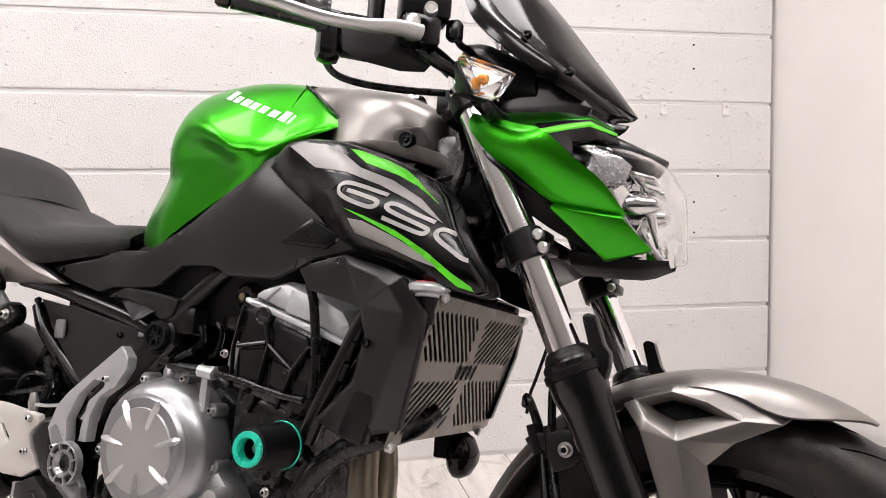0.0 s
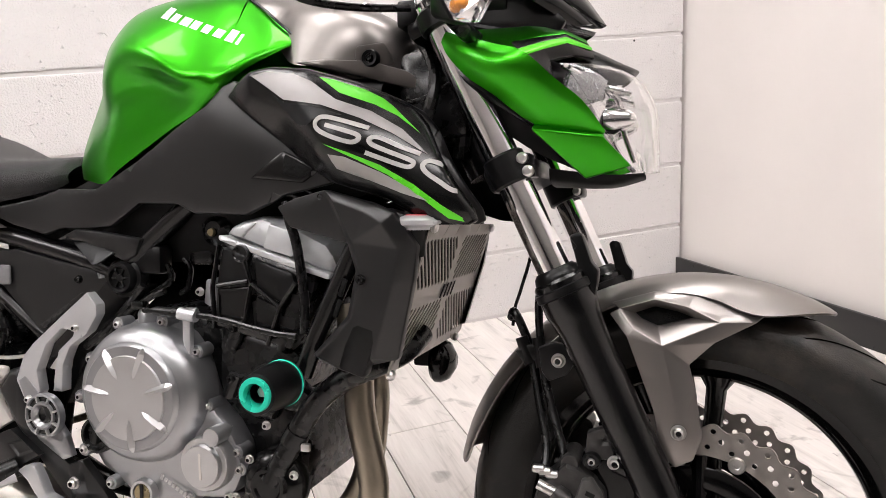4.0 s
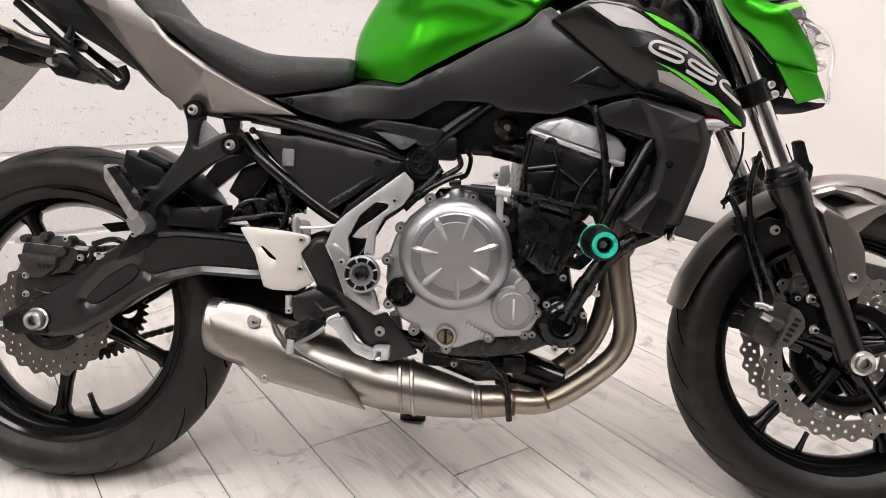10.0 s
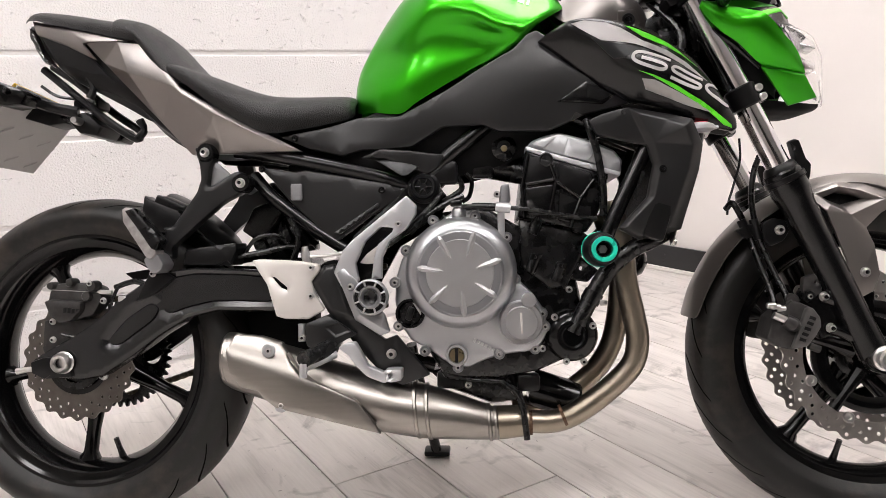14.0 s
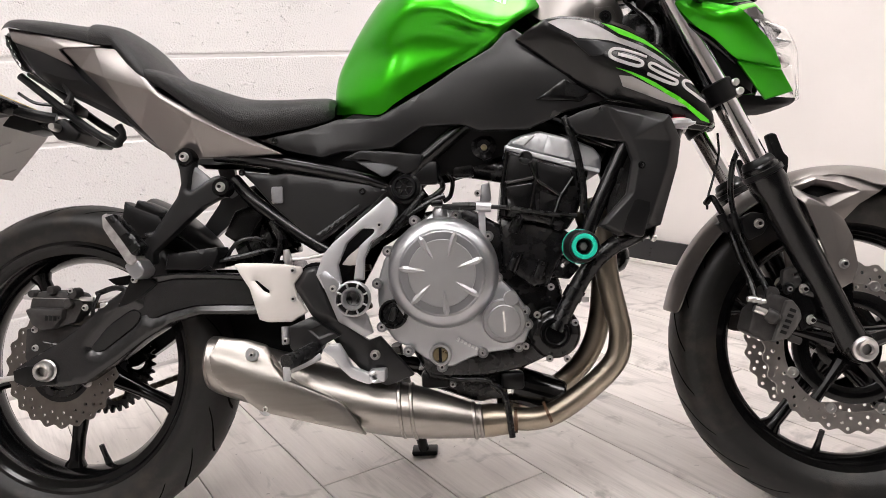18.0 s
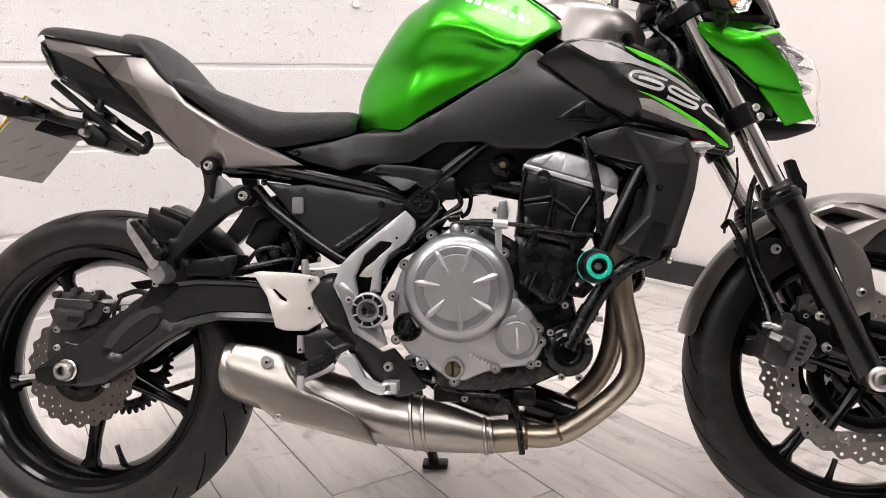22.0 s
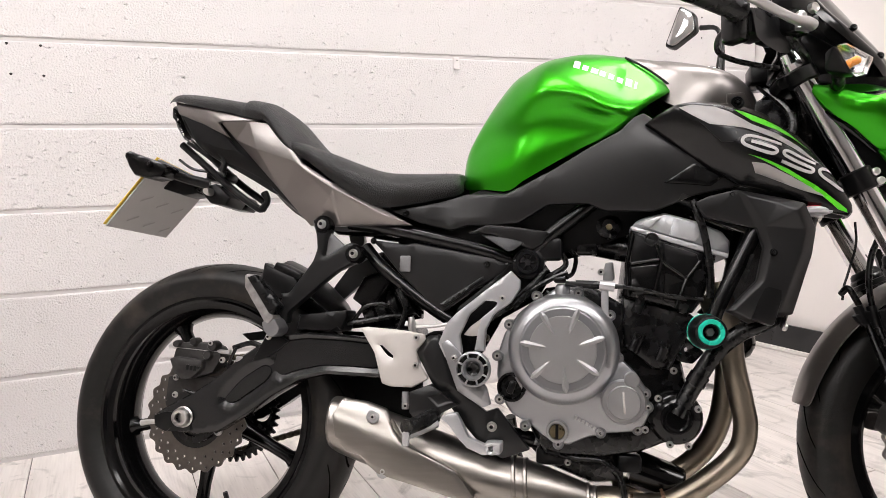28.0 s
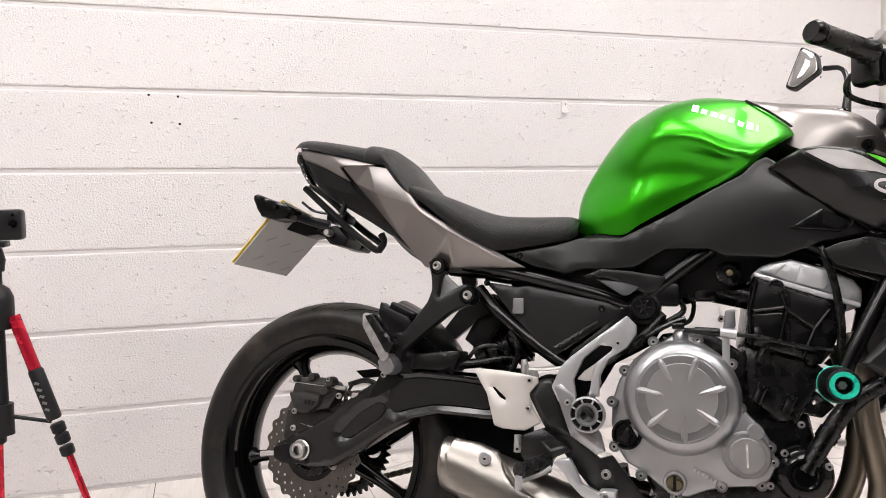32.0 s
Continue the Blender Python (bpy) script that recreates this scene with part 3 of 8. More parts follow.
def wheel(name, centre, r, half, spoke0, valve0, label):
    cx, _, cz = centre
    rr = 0.232
    hw = half * 0.80
    prof = [(rr - 0.022, -hw * 0.86), (rr, -hw * 0.95), (rr + 0.004, -hw), (rr - 0.004, -hw), (rr - 0.012, -hw * 0.86), (rr - 0.022, -hw * 0.7), (rr - 0.036, -hw * 0.3),
            (rr - 0.038, 0), (rr - 0.036, hw * 0.3), (rr - 0.022, hw * 0.7), (rr - 0.012, hw * 0.86), (rr - 0.004, hw), (rr + 0.004, hw), (rr, hw * 0.95), (rr - 0.016, hw * 0.86), (rr - 0.022, 0)]
    w = part(name, lathe(prof, centre, 96, closed=True), BLACK_GLOSS, BIKE, label)
    part("hub", lathe([(0, -0.06), (0.03, -0.06), (0.034, -0.03), (0.045, -0.02), (0.045, 0.02), (0.034, 0.03), (0.03, 0.06), (0, 0.06)], centre, 32), BLACK_GLOSS, w)
    part("tyre", tyre(r, half, centre), RUBBER, w, "black road tyre with curved tread grooves")
    bm = bmesh.new()
    # one spoke along +x, tapering and ribbed
    secs = [(0.035, 0.026, 0.022), (0.08, 0.017, 0.018), (0.14, 0.012, 0.015), (rr - 0.050, 0.013, 0.016), (rr - 0.034, 0.024, 0.020)]
    rings = []
    for x, a, b in secs:
        rings.append([bm.verts.new((x, b * math.cos(q), a * math.sin(q))) for q in (2 * math.pi * k / 10 for k in range(10))])
    for p, q in zip(rings, rings[1:]):
        for k in range(10):
            bm.faces.new((p[k], p[(k + 1) % 10], q[(k + 1) % 10], q[k]))
    me = finish(bm, "spoke", BLACK_GLOSS, 60)
    for k in range(5):
        s = new("spoke", me)
        s.parent = w
        s.location = centre
        s.rotation_euler = (0, -radians(spoke0 + 72 * k), 0)
    a = radians(valve0)
    d = Vector((math.cos(a), 0, math.sin(a)))
    c = Vector(centre)
    part("valve", tube([c + d * (rr - 0.036), c + d * (rr - 0.055) + Vector((0, -0.006, 0)), c + d * (rr - 0.075) + Vector((0, -0.012, 0))], [0.007, 0.005, 0.005], 10, 0), HOSE, w, "black rubber valve with cap")
    # tread grooves: strips lying on the crown, coloured as dark as shaded recesses
    crown = sorted((b, q) for q, b in tyre_section(r, half) if q > r - 0.038)
    g = []
    for sgn in (-1, 1):
        for k in range(22):
            a0 = 2 * math.pi * (k + (0.5 if sgn > 0 else 0)) / 22
            pts, ws = [], []
            for j in range(9):
                u = j / 8
                lat = half * sgn * (0.10 + 0.80 * u)
                rad = float(np.interp(abs(lat), [b for b, _ in crown], [q for _, q in crown])) + 0.0005
                ang = a0 + 0.30 * u ** 1.6
                pts.append((cx + rad * math.cos(ang), lat, cz + rad * math.sin(ang)))
            g.append((pts, sgn))
    for pts, sgn in g:
        bm = bmesh.new()
        rows = []
        for j, p in enumerate(pts):
            p = Vector(p)
            rad = Vector((p.x - cx, 0, p.z - cz)).normalized()
            tan = Vector((-rad.z, 0, rad.x))
            hw2 = 0.0044 * (1 - abs(j / 8 - 0.4) * 0.9)
            rows.append((bm.verts.new(p - tan * hw2), bm.verts.new(p + tan * hw2)))
        for a1, b1 in zip(rows, rows[1:]):
            bm.faces.new((a1[0], a1[1], b1[1], b1[0]))
        part("tread_groove", bm, GROOVE_SHADE, w)
    return w


REAR = wheel("rear_wheel", RA, 0.307, 0.074, -97, -77, "gloss black five-spoke cast rear wheel")
FRONT = wheel("front_wheel", FA, 0.300, 0.056, 13, -105, "gloss black five-spoke cast front wheel")


def brake_disc(parent, centre, r, ri, y, petals, holes, material=DISC):
    cx, _, cz = centre
    out = [(cx + (r - 0.0035 * (1 + math.cos(petals * a))) * math.cos(a), cz + (r - 0.0035 * (1 + math.cos(petals * a))) * math.sin(a)) for a in (2 * math.pi * k / (petals * 8) for k in range(petals * 8))]
    inn = circle(cx, cz, ri, 60)
    hs = []
    for k in range(petals):
        for rad, off, hr in holes:
            a = 2 * math.pi * (k + off) / petals
            hs.append(circle(cx + rad * math.cos(a), cz + rad * math.sin(a), hr, 8))
    pts, tris = fill(out, [inn] + hs)
    bm = bmesh.new()
    f = [bm.verts.new((x, y - 0.0022, z)) for x, z in pts]
    b = [bm.verts.new((x, y + 0.0022, z)) for x, z in pts]
    bound = {}
    for t in tris:
        bm.faces.new([f[i] for i in t])
        bm.faces.new([b[i] for i in reversed(t)])
        for i in range(3):
            e = (t[i], t[(i + 1) % 3])
            key = tuple(sorted(e))
            bound[key] = None if key in bound else e
    for e in bound.values():
        if e:
            bm.faces.new((f[e[1]], f[e[0]], b[e[0]], b[e[1]]))
    return part("brake_disc", bm, material, parent, "drilled petal-edged steel brake disc", 30)




def turned_about(p, yaw, lean):
    return Matrix.Translation(p) @ Matrix.Rotation(radians(yaw), 4, "Z") @ Matrix.Rotation(radians(lean), 4, "X") @ Matrix.Translation([-q for q in p])


# the bars stand turned a little to the right
STEER = turned_about((FA[0], -0.127, 0.293), -6.0, -4.5)
REAR.matrix_basis = turned_about((RA[0], -0.127, RA[2]), -3.4, -3.2)
FRONT.matrix_basis = STEER
brake_disc(FRONT, FA, 0.150, 0.112, -0.066, 28, [(0.141, 0.5, 0.0034), (0.131, 0.15, 0.0034), (0.122, 0.65, 0.0034)])
brake_disc(FRONT, FA, 0.150, 0.112, 0.066, 28, [(0.141, 0.5, 0.0034), (0.131, 0.15, 0.0034), (0.122, 0.65, 0.0034)])
brake_disc(REAR, RA, 0.110, 0.062, -0.078, 22, [(0.101, 0.5, 0.0030), (0.091, 0.15, 0.0030), (0.081, 0.65, 0.0030)], DISC_REAR)


# ---- tank, seat, tail ----
TANK_SECTIONS = [
    (0.520, [(0.028, 0.748), (0.030, 0.758), (0.028, 0.770), (0.024, 0.781), (0.019, 0.791), (0.013, 0.799), (0.007, 0.805), (0, 0.808)]),
    (0.530, [(0.046, 0.742), (0.049, 0.758), (0.045, 0.778), (0.037, 0.798), (0.029, 0.814), (0.021, 0.826), (0.011, 0.834), (0, 0.838)]),
    (0.565, [(0.075, 0.737), (0.079, 0.764), (0.066, 0.802), (0.050, 0.836), (0.042, 0.862), (0.034, 0.881), (0.019, 0.893), (0, 0.898)]),
    (0.610, [(0.094, 0.731), (0.101, 0.766), (0.096, 0.802), (0.087, 0.838), (0.094, 0.874), (0.080, 0.919), (0.048, 0.943), (0, 0.951)]),
    (0.640, [(0.103, 0.748), (0.111, 0.782), (0.109, 0.815), (0.107, 0.842), (0.123, 0.884), (0.099, 0.934), (0.060, 0.962), (0, 0.973)]),
    (0.680, [(0.108, 0.770), (0.116, 0.800), (0.116, 0.832), (0.121, 0.864), (0.146, 0.902), (0.113, 0.952), (0.068, 0.981), (0, 0.992)]),
    (0.740, [(0.116, 0.801), (0.121, 0.818), (0.122, 0.840), (0.132, 0.864), (0.160, 0.890), (0.114, 0.950), (0.068, 0.990), (0, 1.007)]),
    (0.790, [(0.126, 0.822), (0.132, 0.831), (0.137, 0.842), (0.148, 0.852), (0.158, 0.866), (0.104, 0.942), (0.060, 0.988), (0, 1.005)]),
    (0.823, [(0.134, 0.842), (0.140, 0.847), (0.144, 0.853), (0.143, 0.862), (0.131, 0.882), (0.088, 0.936), (0.051, 0.984), (0, 0.999)])]
TANK_NOSE = [TANK_SECTIONS[-1][0:1] + (TANK_SECTIONS[-1][1][:-1],),
             (0.850, [(0.120, 0.870), (0.123, 0.876), (0.121, 0.884), (0.114, 0.893), (0.103, 0.907), (0.082, 0.936), (0.056, 0.966)]),
             (0.878, [(0.098, 0.893), (0.098, 0.898), (0.095, 0.904), (0.091, 0.910), (0.086, 0.917), (0.076, 0.929), (0.062, 0.943)]),
             (0.904, [(0.066, 0.915), (0.066, 0.916), (0.066, 0.917), (0.065, 0.918), (0.064, 0.919), (0.063, 0.920), (0.062, 0.921)])]
TANK = part("fuel_tank", eased(welded(loft(TANK_SECTIONS, 5, 4), loft(TANK_NOSE, 4, 4)), 4), GREEN, BIKE, "metallic green fuel tank with sculpted knee recess", 50)

COVER_SECTIONS = [
    (0.816, [(0.048, 0.978), (0.040, 0.986), (0.028, 0.993), (0.015, 0.998), (0, 1.000)]),
    (0.850, [(0.051, 0.950), (0.047, 0.967), (0.036, 0.983), (0.019, 0.993), (0, 0.997)]),
    (0.880, [(0.066, 0.905), (0.060, 0.940), (0.047, 0.969), (0.024, 0.986), (0, 0.991)]),
    (0.906, [(0.080, 0.884), (0.073, 0.924), (0.062, 0.958), (0.033, 0.981), (0, 0.987)]),
    (0.950, [(0.085, 0.880), (0.081, 0.919), (0.068, 0.954), (0.036, 0.972), (0, 0.977)]),
    (0.990, [(0.080, 0.876), (0.078, 0.913), (0.066, 0.945), (0.036, 0.961), (0, 0.965)]),
    (1.020, [(0.070, 0.872), (0.068, 0.902), (0.057, 0.932), (0.032, 0.947), (0, 0.951)]),
    (1.046, [(0.056, 0.866), (0.053, 0.888), (0.044, 0.909), (0.024, 0.924), (0, 0.928)]),
    (1.060, [(0.040, 0.862), (0.036, 0.872), (0.028, 0.884), (0.016, 0.892), (0, 0.894)])]
TANK_COVER = part("tank_cover", eased(loft(COVER_SECTIONS, 4, 4), 2), SILVER, BIKE, "bronze grey metallic tank front cover", 50)
part("bolt_recess", sheet([(0.992, 0.872), (0.994, 0.902), (1.026, 0.908), (1.040, 0.884), (1.022, 0.866)], lambda x, z: 0.079 - 0.45 * (x - 1.0), 0.006, 0.003, 0.010), SILVER, TANK_COVER, "angular bolt recess of the cover")
part("recess_ring", lathe([(0.006, -0.003), (0.010, -0.004), (0.012, 0.0), (0.012, 0.006), (0, 0.006), (0, 0.0), (0.006, 0.0)], (1.0125, -0.077, 0.886), 24), BLACK, TANK_COVER, "black collar of the cover bolt")
bolts(TANK_COVER, [(1.0125, -0.078, 0.886)], BOLT_DARK)
part("tank_seam", tube([(0.822, -0.052, 0.985), (0.850, -0.061, 0.966), (0.878, -0.068, 0.943), (0.904, -0.067, 0.921)], 0.0022, 8), HOSE, TANK, "black rubber seam")
both("cover_side", lambda s: sheet([(0.915, 0.883), (0.959, 0.885), (1.011, 0.883), (1.055, 0.871), (1.096, 0.850), (1.100, 0.841), (1.064, 0.847), (1.014, 0.859), (0.970, 0.870)], lambda x, z: 0.098 - 0.32 * max(0, x - 0.95), 0.004, 0.003, 0.014, (), s), SILVER, BIKE, "bronze grey lower edge of the tank cover")
part("filler_hinge", lathe([(0, 0.004), (0.016, 0.004), (0.018, 0), (0.018, -0.004), (0, -0.004)], (0.98, 0, 0.970), 24, "Z"), CHROME, TANK_COVER)

SEAT_SECTIONS = [
    (0.200, [(0.118, 0.812), (0.122, 0.818), (0.115, 0.828), (0.085, 0.834), (0, 0.836)]),
    (0.235, [(0.128, 0.788), (0.138, 0.800), (0.132, 0.814), (0.095, 0.822), (0, 0.824)]),
    (0.290, [(0.132, 0.747), (0.145, 0.765), (0.138, 0.786), (0.095, 0.802), (0, 0.804)]),
    (0.345, [(0.126, 0.712), (0.143, 0.732), (0.138, 0.757), (0.095, 0.780), (0, 0.785)]),
    (0.385, [(0.120, 0.699), (0.136, 0.720), (0.130, 0.747), (0.088, 0.770), (0, 0.777)]),
    (0.440, [(0.104, 0.708), (0.116, 0.726), (0.112, 0.748), (0.078, 0.769), (0, 0.776)]),
    (0.490, [(0.090, 0.719), (0.098, 0.732), (0.095, 0.752), (0.066, 0.771), (0, 0.778)]),
    (0.515, [(0.083, 0.725), (0.088, 0.736), (0.085, 0.752), (0.058, 0.770), (0, 0.779)]),
    (0.526, [(0.070, 0.735), (0.072, 0.740), (0.069, 0.750), (0.045, 0.762), (0, 0.770)])]
part("rider_seat", eased(loft(SEAT_SECTIONS, 5, 4), 2), SEAT, BIKE, "grained black vinyl rider seat with piped edge", 60)
PILLION_SECTIONS = [
    (-0.100, [(0.055, 0.930), (0.050, 0.938), (0.036, 0.944), (0.018, 0.947), (0, 0.948)]),
    (-0.070, [(0.078, 0.927), (0.074, 0.940), (0.056, 0.949), (0.028, 0.954), (0, 0.955)]),
    (0.000, [(0.092, 0.908), (0.092, 0.922), (0.072, 0.936), (0.036, 0.943), (0, 0.945)]),
    (0.060, [(0.100, 0.893), (0.102, 0.908), (0.082, 0.922), (0.042, 0.930), (0, 0.933)]),
    (0.090, [(0.104, 0.884), (0.107, 0.900), (0.088, 0.916), (0.046, 0.925), (0, 0.928)]),
    (0.098, [(0.106, 0.882), (0.112, 0.900), (0.093, 0.919), (0.049, 0.929), (0, 0.931)]),
    (0.130, [(0.110, 0.875), (0.117, 0.892), (0.098, 0.911), (0.050, 0.922), (0, 0.925)]),
    (0.140, [(0.112, 0.872), (0.117, 0.887), (0.098, 0.905), (0.050, 0.917), (0, 0.920)]),
    (0.170, [(0.116, 0.835), (0.122, 0.850), (0.106, 0.872), (0.056, 0.893), (0, 0.899)]),
    (0.200, [(0.118, 0.802), (0.122, 0.815), (0.108, 0.836), (0.060, 0.858), (0, 0.866)]),
    (0.235, [(0.115, 0.790), (0.112, 0.797), (0.100, 0.808), (0.060, 0.822), (0, 0.828)])]
part("pillion_seat", eased(loft(PILLION_SECTIONS, 4, 4), 2), SEAT, BIKE, "black vinyl pillion seat with stepped front pad", 60)

TAIL_H = spline([(-0.11, 0.93, 0.060), (-0.07, 0.92, 0.082), (0.0, 0.90, 0.095), (0.05, 0.87, 0.104), (0.1, 0.87, 0.110), (0.15, 0.86, 0.118), (0.2, 0.80, 0.125), (0.28, 0.75, 0.134),
                 (0.36, 0.70, 0.126), (0.43, 0.67, 0.110), (0.25, 0.68, 0.100), (0.17, 0.73, 0.092), (0.09, 0.81, 0.088), (0.04, 0.80, 0.070), (-0.03, 0.84, 0.064), (-0.07, 0.89, 0.066)])
TAIL_P = [(0.041, -0.098, 0.875), (0.050, -0.098, 0.879), (0.101, -0.102, 0.875), (0.156, -0.110, 0.866), (0.173, -0.116, 0.843), (0.225, -0.124, 0.785), (0.285, -0.132, 0.748), (0.436, -0.110, 0.668), (0.363, -0.108, 0.667), (0.296, -0.104, 0.667), (0.250, -0.094, 0.669), (0.229, -0.086, 0.670), (0.172, -0.080, 0.730), (0.066, -0.084, 0.843), (0.124, -0.112, 0.817), (0.210, -0.127, 0.787), (0.230, -0.131, 0.772), (0.290, -0.138, 0.734), (0.386, -0.126, 0.685), (0.284, -0.134, 0.719)]
both("tail_panel", lambda s: facets(TAIL_P, [(0, 1, 2, 14, 13), (2, 3, 4, 15, 14), (13, 14, 12), (14, 15, 12), (15, 19, 11, 12), (4, 5, 16, 15), (5, 6, 17, 16), (6, 7, 18, 17), (15, 16, 17, 19), (17, 18, 8, 9), (18, 7, 8), (19, 17, 9), (19, 9, 10, 11)], 0.012, 0.0028, s), SILVER, BIKE, "bronze grey metallic tail side panel")
CAP_P = [(-0.086, -0.058, 0.934), (0.005, -0.088, 0.907), (0.120, -0.106, 0.875), (0.046, -0.101, 0.877), (0.034, -0.099, 0.875), (-0.074, -0.064, 0.906), (0.058, -0.098, 0.845), (-0.007, -0.086, 0.878)]
both("tail_cap", lambda s: facets(CAP_P, [(0, 1, 2, 3, 4, 5), (5, 4, 6, 7)], 0.008, 0.002, s), SILVER, BIKE, "bronze grey tail upper panel")
both("tail_under_panel", lambda s: sheet([(-0.066, 0.902), (-0.025, 0.897), (0.020, 0.888), (0.032, 0.865), (0.068, 0.824), (0.112, 0.780), (0.158, 0.733), (0.146, 0.736), (0.099, 0.763), (0.049, 0.790), (-0.013, 0.823), (-0.038, 0.845)], lambda x, z: TAIL_H(x, z) - 0.010, 0.004, 0.003, 0.016, (), s), DARK, BIKE, "dark grey tail underside panel")
both("tail_light", lambda s: sheet([(-0.092, 0.921), (-0.085, 0.917), (-0.078, 0.906), (-0.064, 0.879), (-0.047, 0.847), (-0.057, 0.851), (-0.076, 0.877), (-0.088, 0.904)], lambda x, z: 0.062 + 0.25 * (x + 0.09), 0.03, 0.004, 0.012, (), s), SMOKE_LENS, BIKE, "smoked clear tail light edge")
part("tail_core", loft([(-0.108, [(0.014, 0.905), (0.028, 0.908), (0.030, 0.925), (0.020, 0.936), (0, 0.938)]), (-0.06, [(0.024, 0.872), (0.046, 0.880), (0.052, 0.910), (0.045, 0.928), (0, 0.935)]), (0.0, [(0.030, 0.825), (0.054, 0.840), (0.066, 0.885), (0.060, 0.910), (0, 0.918)]), (0.06, [(0.040, 0.795), (0.066, 0.810), (0.078, 0.865), (0.072, 0.890), (0, 0.90)]),
                        (0.12, [(0.040, 0.755), (0.074, 0.775), (0.088, 0.840), (0.085, 0.870), (0, 0.88)]), (0.18, [(0.040, 0.70), (0.084, 0.735), (0.108, 0.790), (0.104, 0.820), (0, 0.83)]), (0.26, [(0.040, 0.665), (0.086, 0.685), (0.112, 0.735), (0.115, 0.750), (0, 0.77)]), (0.36, [(0.040, 0.665), (0.086, 0.672), (0.100, 0.690), (0.100, 0.70), (0, 0.72)])], 3, 3), DARK, BIKE, "dark grey tail body", 60)
UNDERTAIL = part("undertail", loft([(-0.07, [(0.050, 0.900), (0.045, 0.878), (0.025, 0.872), (0, 0.872)]), (0.0, [(0.068, 0.860), (0.060, 0.822), (0.035, 0.815), (0, 0.815)]), (0.1, [(0.080, 0.80), (0.070, 0.775), (0.04, 0.77), (0, 0.77)]), (0.2, [(0.085, 0.74), (0.075, 0.70), (0.04, 0.69), (0, 0.69)])], 4, 3), BLACK, BIKE, "black plastic undertail tray", 60)

# ---- side panels under tank and seat ----
SIDE_H = spline([(0.25, 0.67, 0.098), (0.43, 0.70, 0.104), (0.52, 0.72, 0.098), (0.60, 0.72, 0.112), (0.45, 0.66, 0.100), (0.55, 0.66, 0.108), (0.66, 0.64, 0.106), (0.75, 0.70, 0.128), (0.72, 0.78, 0.124),
                 (0.82, 0.82, 0.142), (0.88, 0.80, 0.150), (0.86, 0.70, 0.140), (0.95, 0.70, 0.150), (0.90, 0.86, 0.130), (1.0, 0.68, 0.150)])
FRAME_COVER = both("side_cover", lambda s: sheet([(0.395, 0.695), (0.431, 0.701), (0.486, 0.711), (0.535, 0.725), (0.609, 0.723), (0.687, 0.761), (0.748, 0.796), (0.809, 0.827), (0.832, 0.851), (0.849, 0.858), (0.882, 0.833), (0.920, 0.802), (0.958, 0.777), (0.986, 0.747), (1.000, 0.726), (0.924, 0.710), (0.900, 0.699), (0.866, 0.686), (0.784, 0.688), (0.755, 0.701), (0.686, 0.702), (0.632, 0.670), (0.587, 0.666), (0.542, 0.667), (0.507, 0.658), (0.446, 0.673)], lambda x, z: SIDE_H(x, z), 0.005, 0.004, 0.018, (), s), PANEL, BIKE, "matt black side cover below the tank")
bolts(FRAME_COVER[0], [(0.424, -0.107, 0.690)], BOLT_DARK)
both("vent_recess", lambda s: sheet([(0.928, 0.765), (0.977, 0.741), (0.954, 0.725), (0.916, 0.729), (0.879, 0.732)], lambda x, z: SIDE_H(x, z) + 0.004, 0.004, 0.003, 0.010, (), s), BLACK_SATIN, BIKE, "triangular air vent trim")
# No hole here: a dark sheet on the trim stands for the vent's shade.
both("vent_opening", lambda s: sheet([(0.931, 0.761), (0.970, 0.741), (0.952, 0.731), (0.928, 0.737)], lambda x, z: SIDE_H(x, z) + 0.0045, 0.002, 0.0005, 0.015, (), s), CORE_AND_SHADE, BIKE, "dark sheet standing for the shade in the air vent")
both("frame_trim", lambda s: sheet([(0.541, 0.652), (0.576, 0.667), (0.626, 0.663), (0.686, 0.654), (0.676, 0.631), (0.656, 0.621), (0.631, 0.632), (0.586, 0.649)], lambda x, z: 0.112 + 0.1 * (z - 0.62), 0.005, 0.004, 0.014, (), s), PANEL, BIKE, "black wedge-shaped frame trim")
# The slope is added so that this facet mirrors the lamps as a pale patch.
both("frame_trim_facet", lambda s: sheet([(0.565, 0.649), (0.585, 0.653), (0.644, 0.634), (0.625, 0.619), (0.615, 0.617)], lambda x, z: 0.119 - 0.6 * (z - 0.634), 0.003, 0.002, 0.014, (), s), DARK, BIKE, "grey facet of the frame trim, tilted to catch a reflection")
both("battery_cover", lambda s: sheet([(0.352, 0.643), (0.417, 0.634), (0.438, 0.637), (0.587, 0.608), (0.618, 0.597), (0.598, 0.577), (0.550, 0.549), (0.492, 0.507), (0.464, 0.529), (0.407, 0.581), (0.375, 0.620)], lambda x, z: 0.086 + 0.05 * (x - 0.4), 0.006, 0.004, 0.018, (), s), PANEL, BIKE, "matt black battery side cover")
both("cover_rib", lambda s: sheet([(0.488, 0.523), (0.568, 0.575), (0.571, 0.569), (0.499, 0.520)], lambda x, z: 0.0985, 0.003, 0.002, 0.012, (), s), PANEL, BIKE, "raised rib on the side cover")
part("reflex_window", box(0.421, -0.0915, 0.597, 0.021, 0.006, 0.030, 0.003), REFLEX, BIKE, "small pale rectangular window")
bolts(BIKE, [(0.358, -0.090, 0.640), (0.577, -0.112, 0.595)], BOLT_DARK)

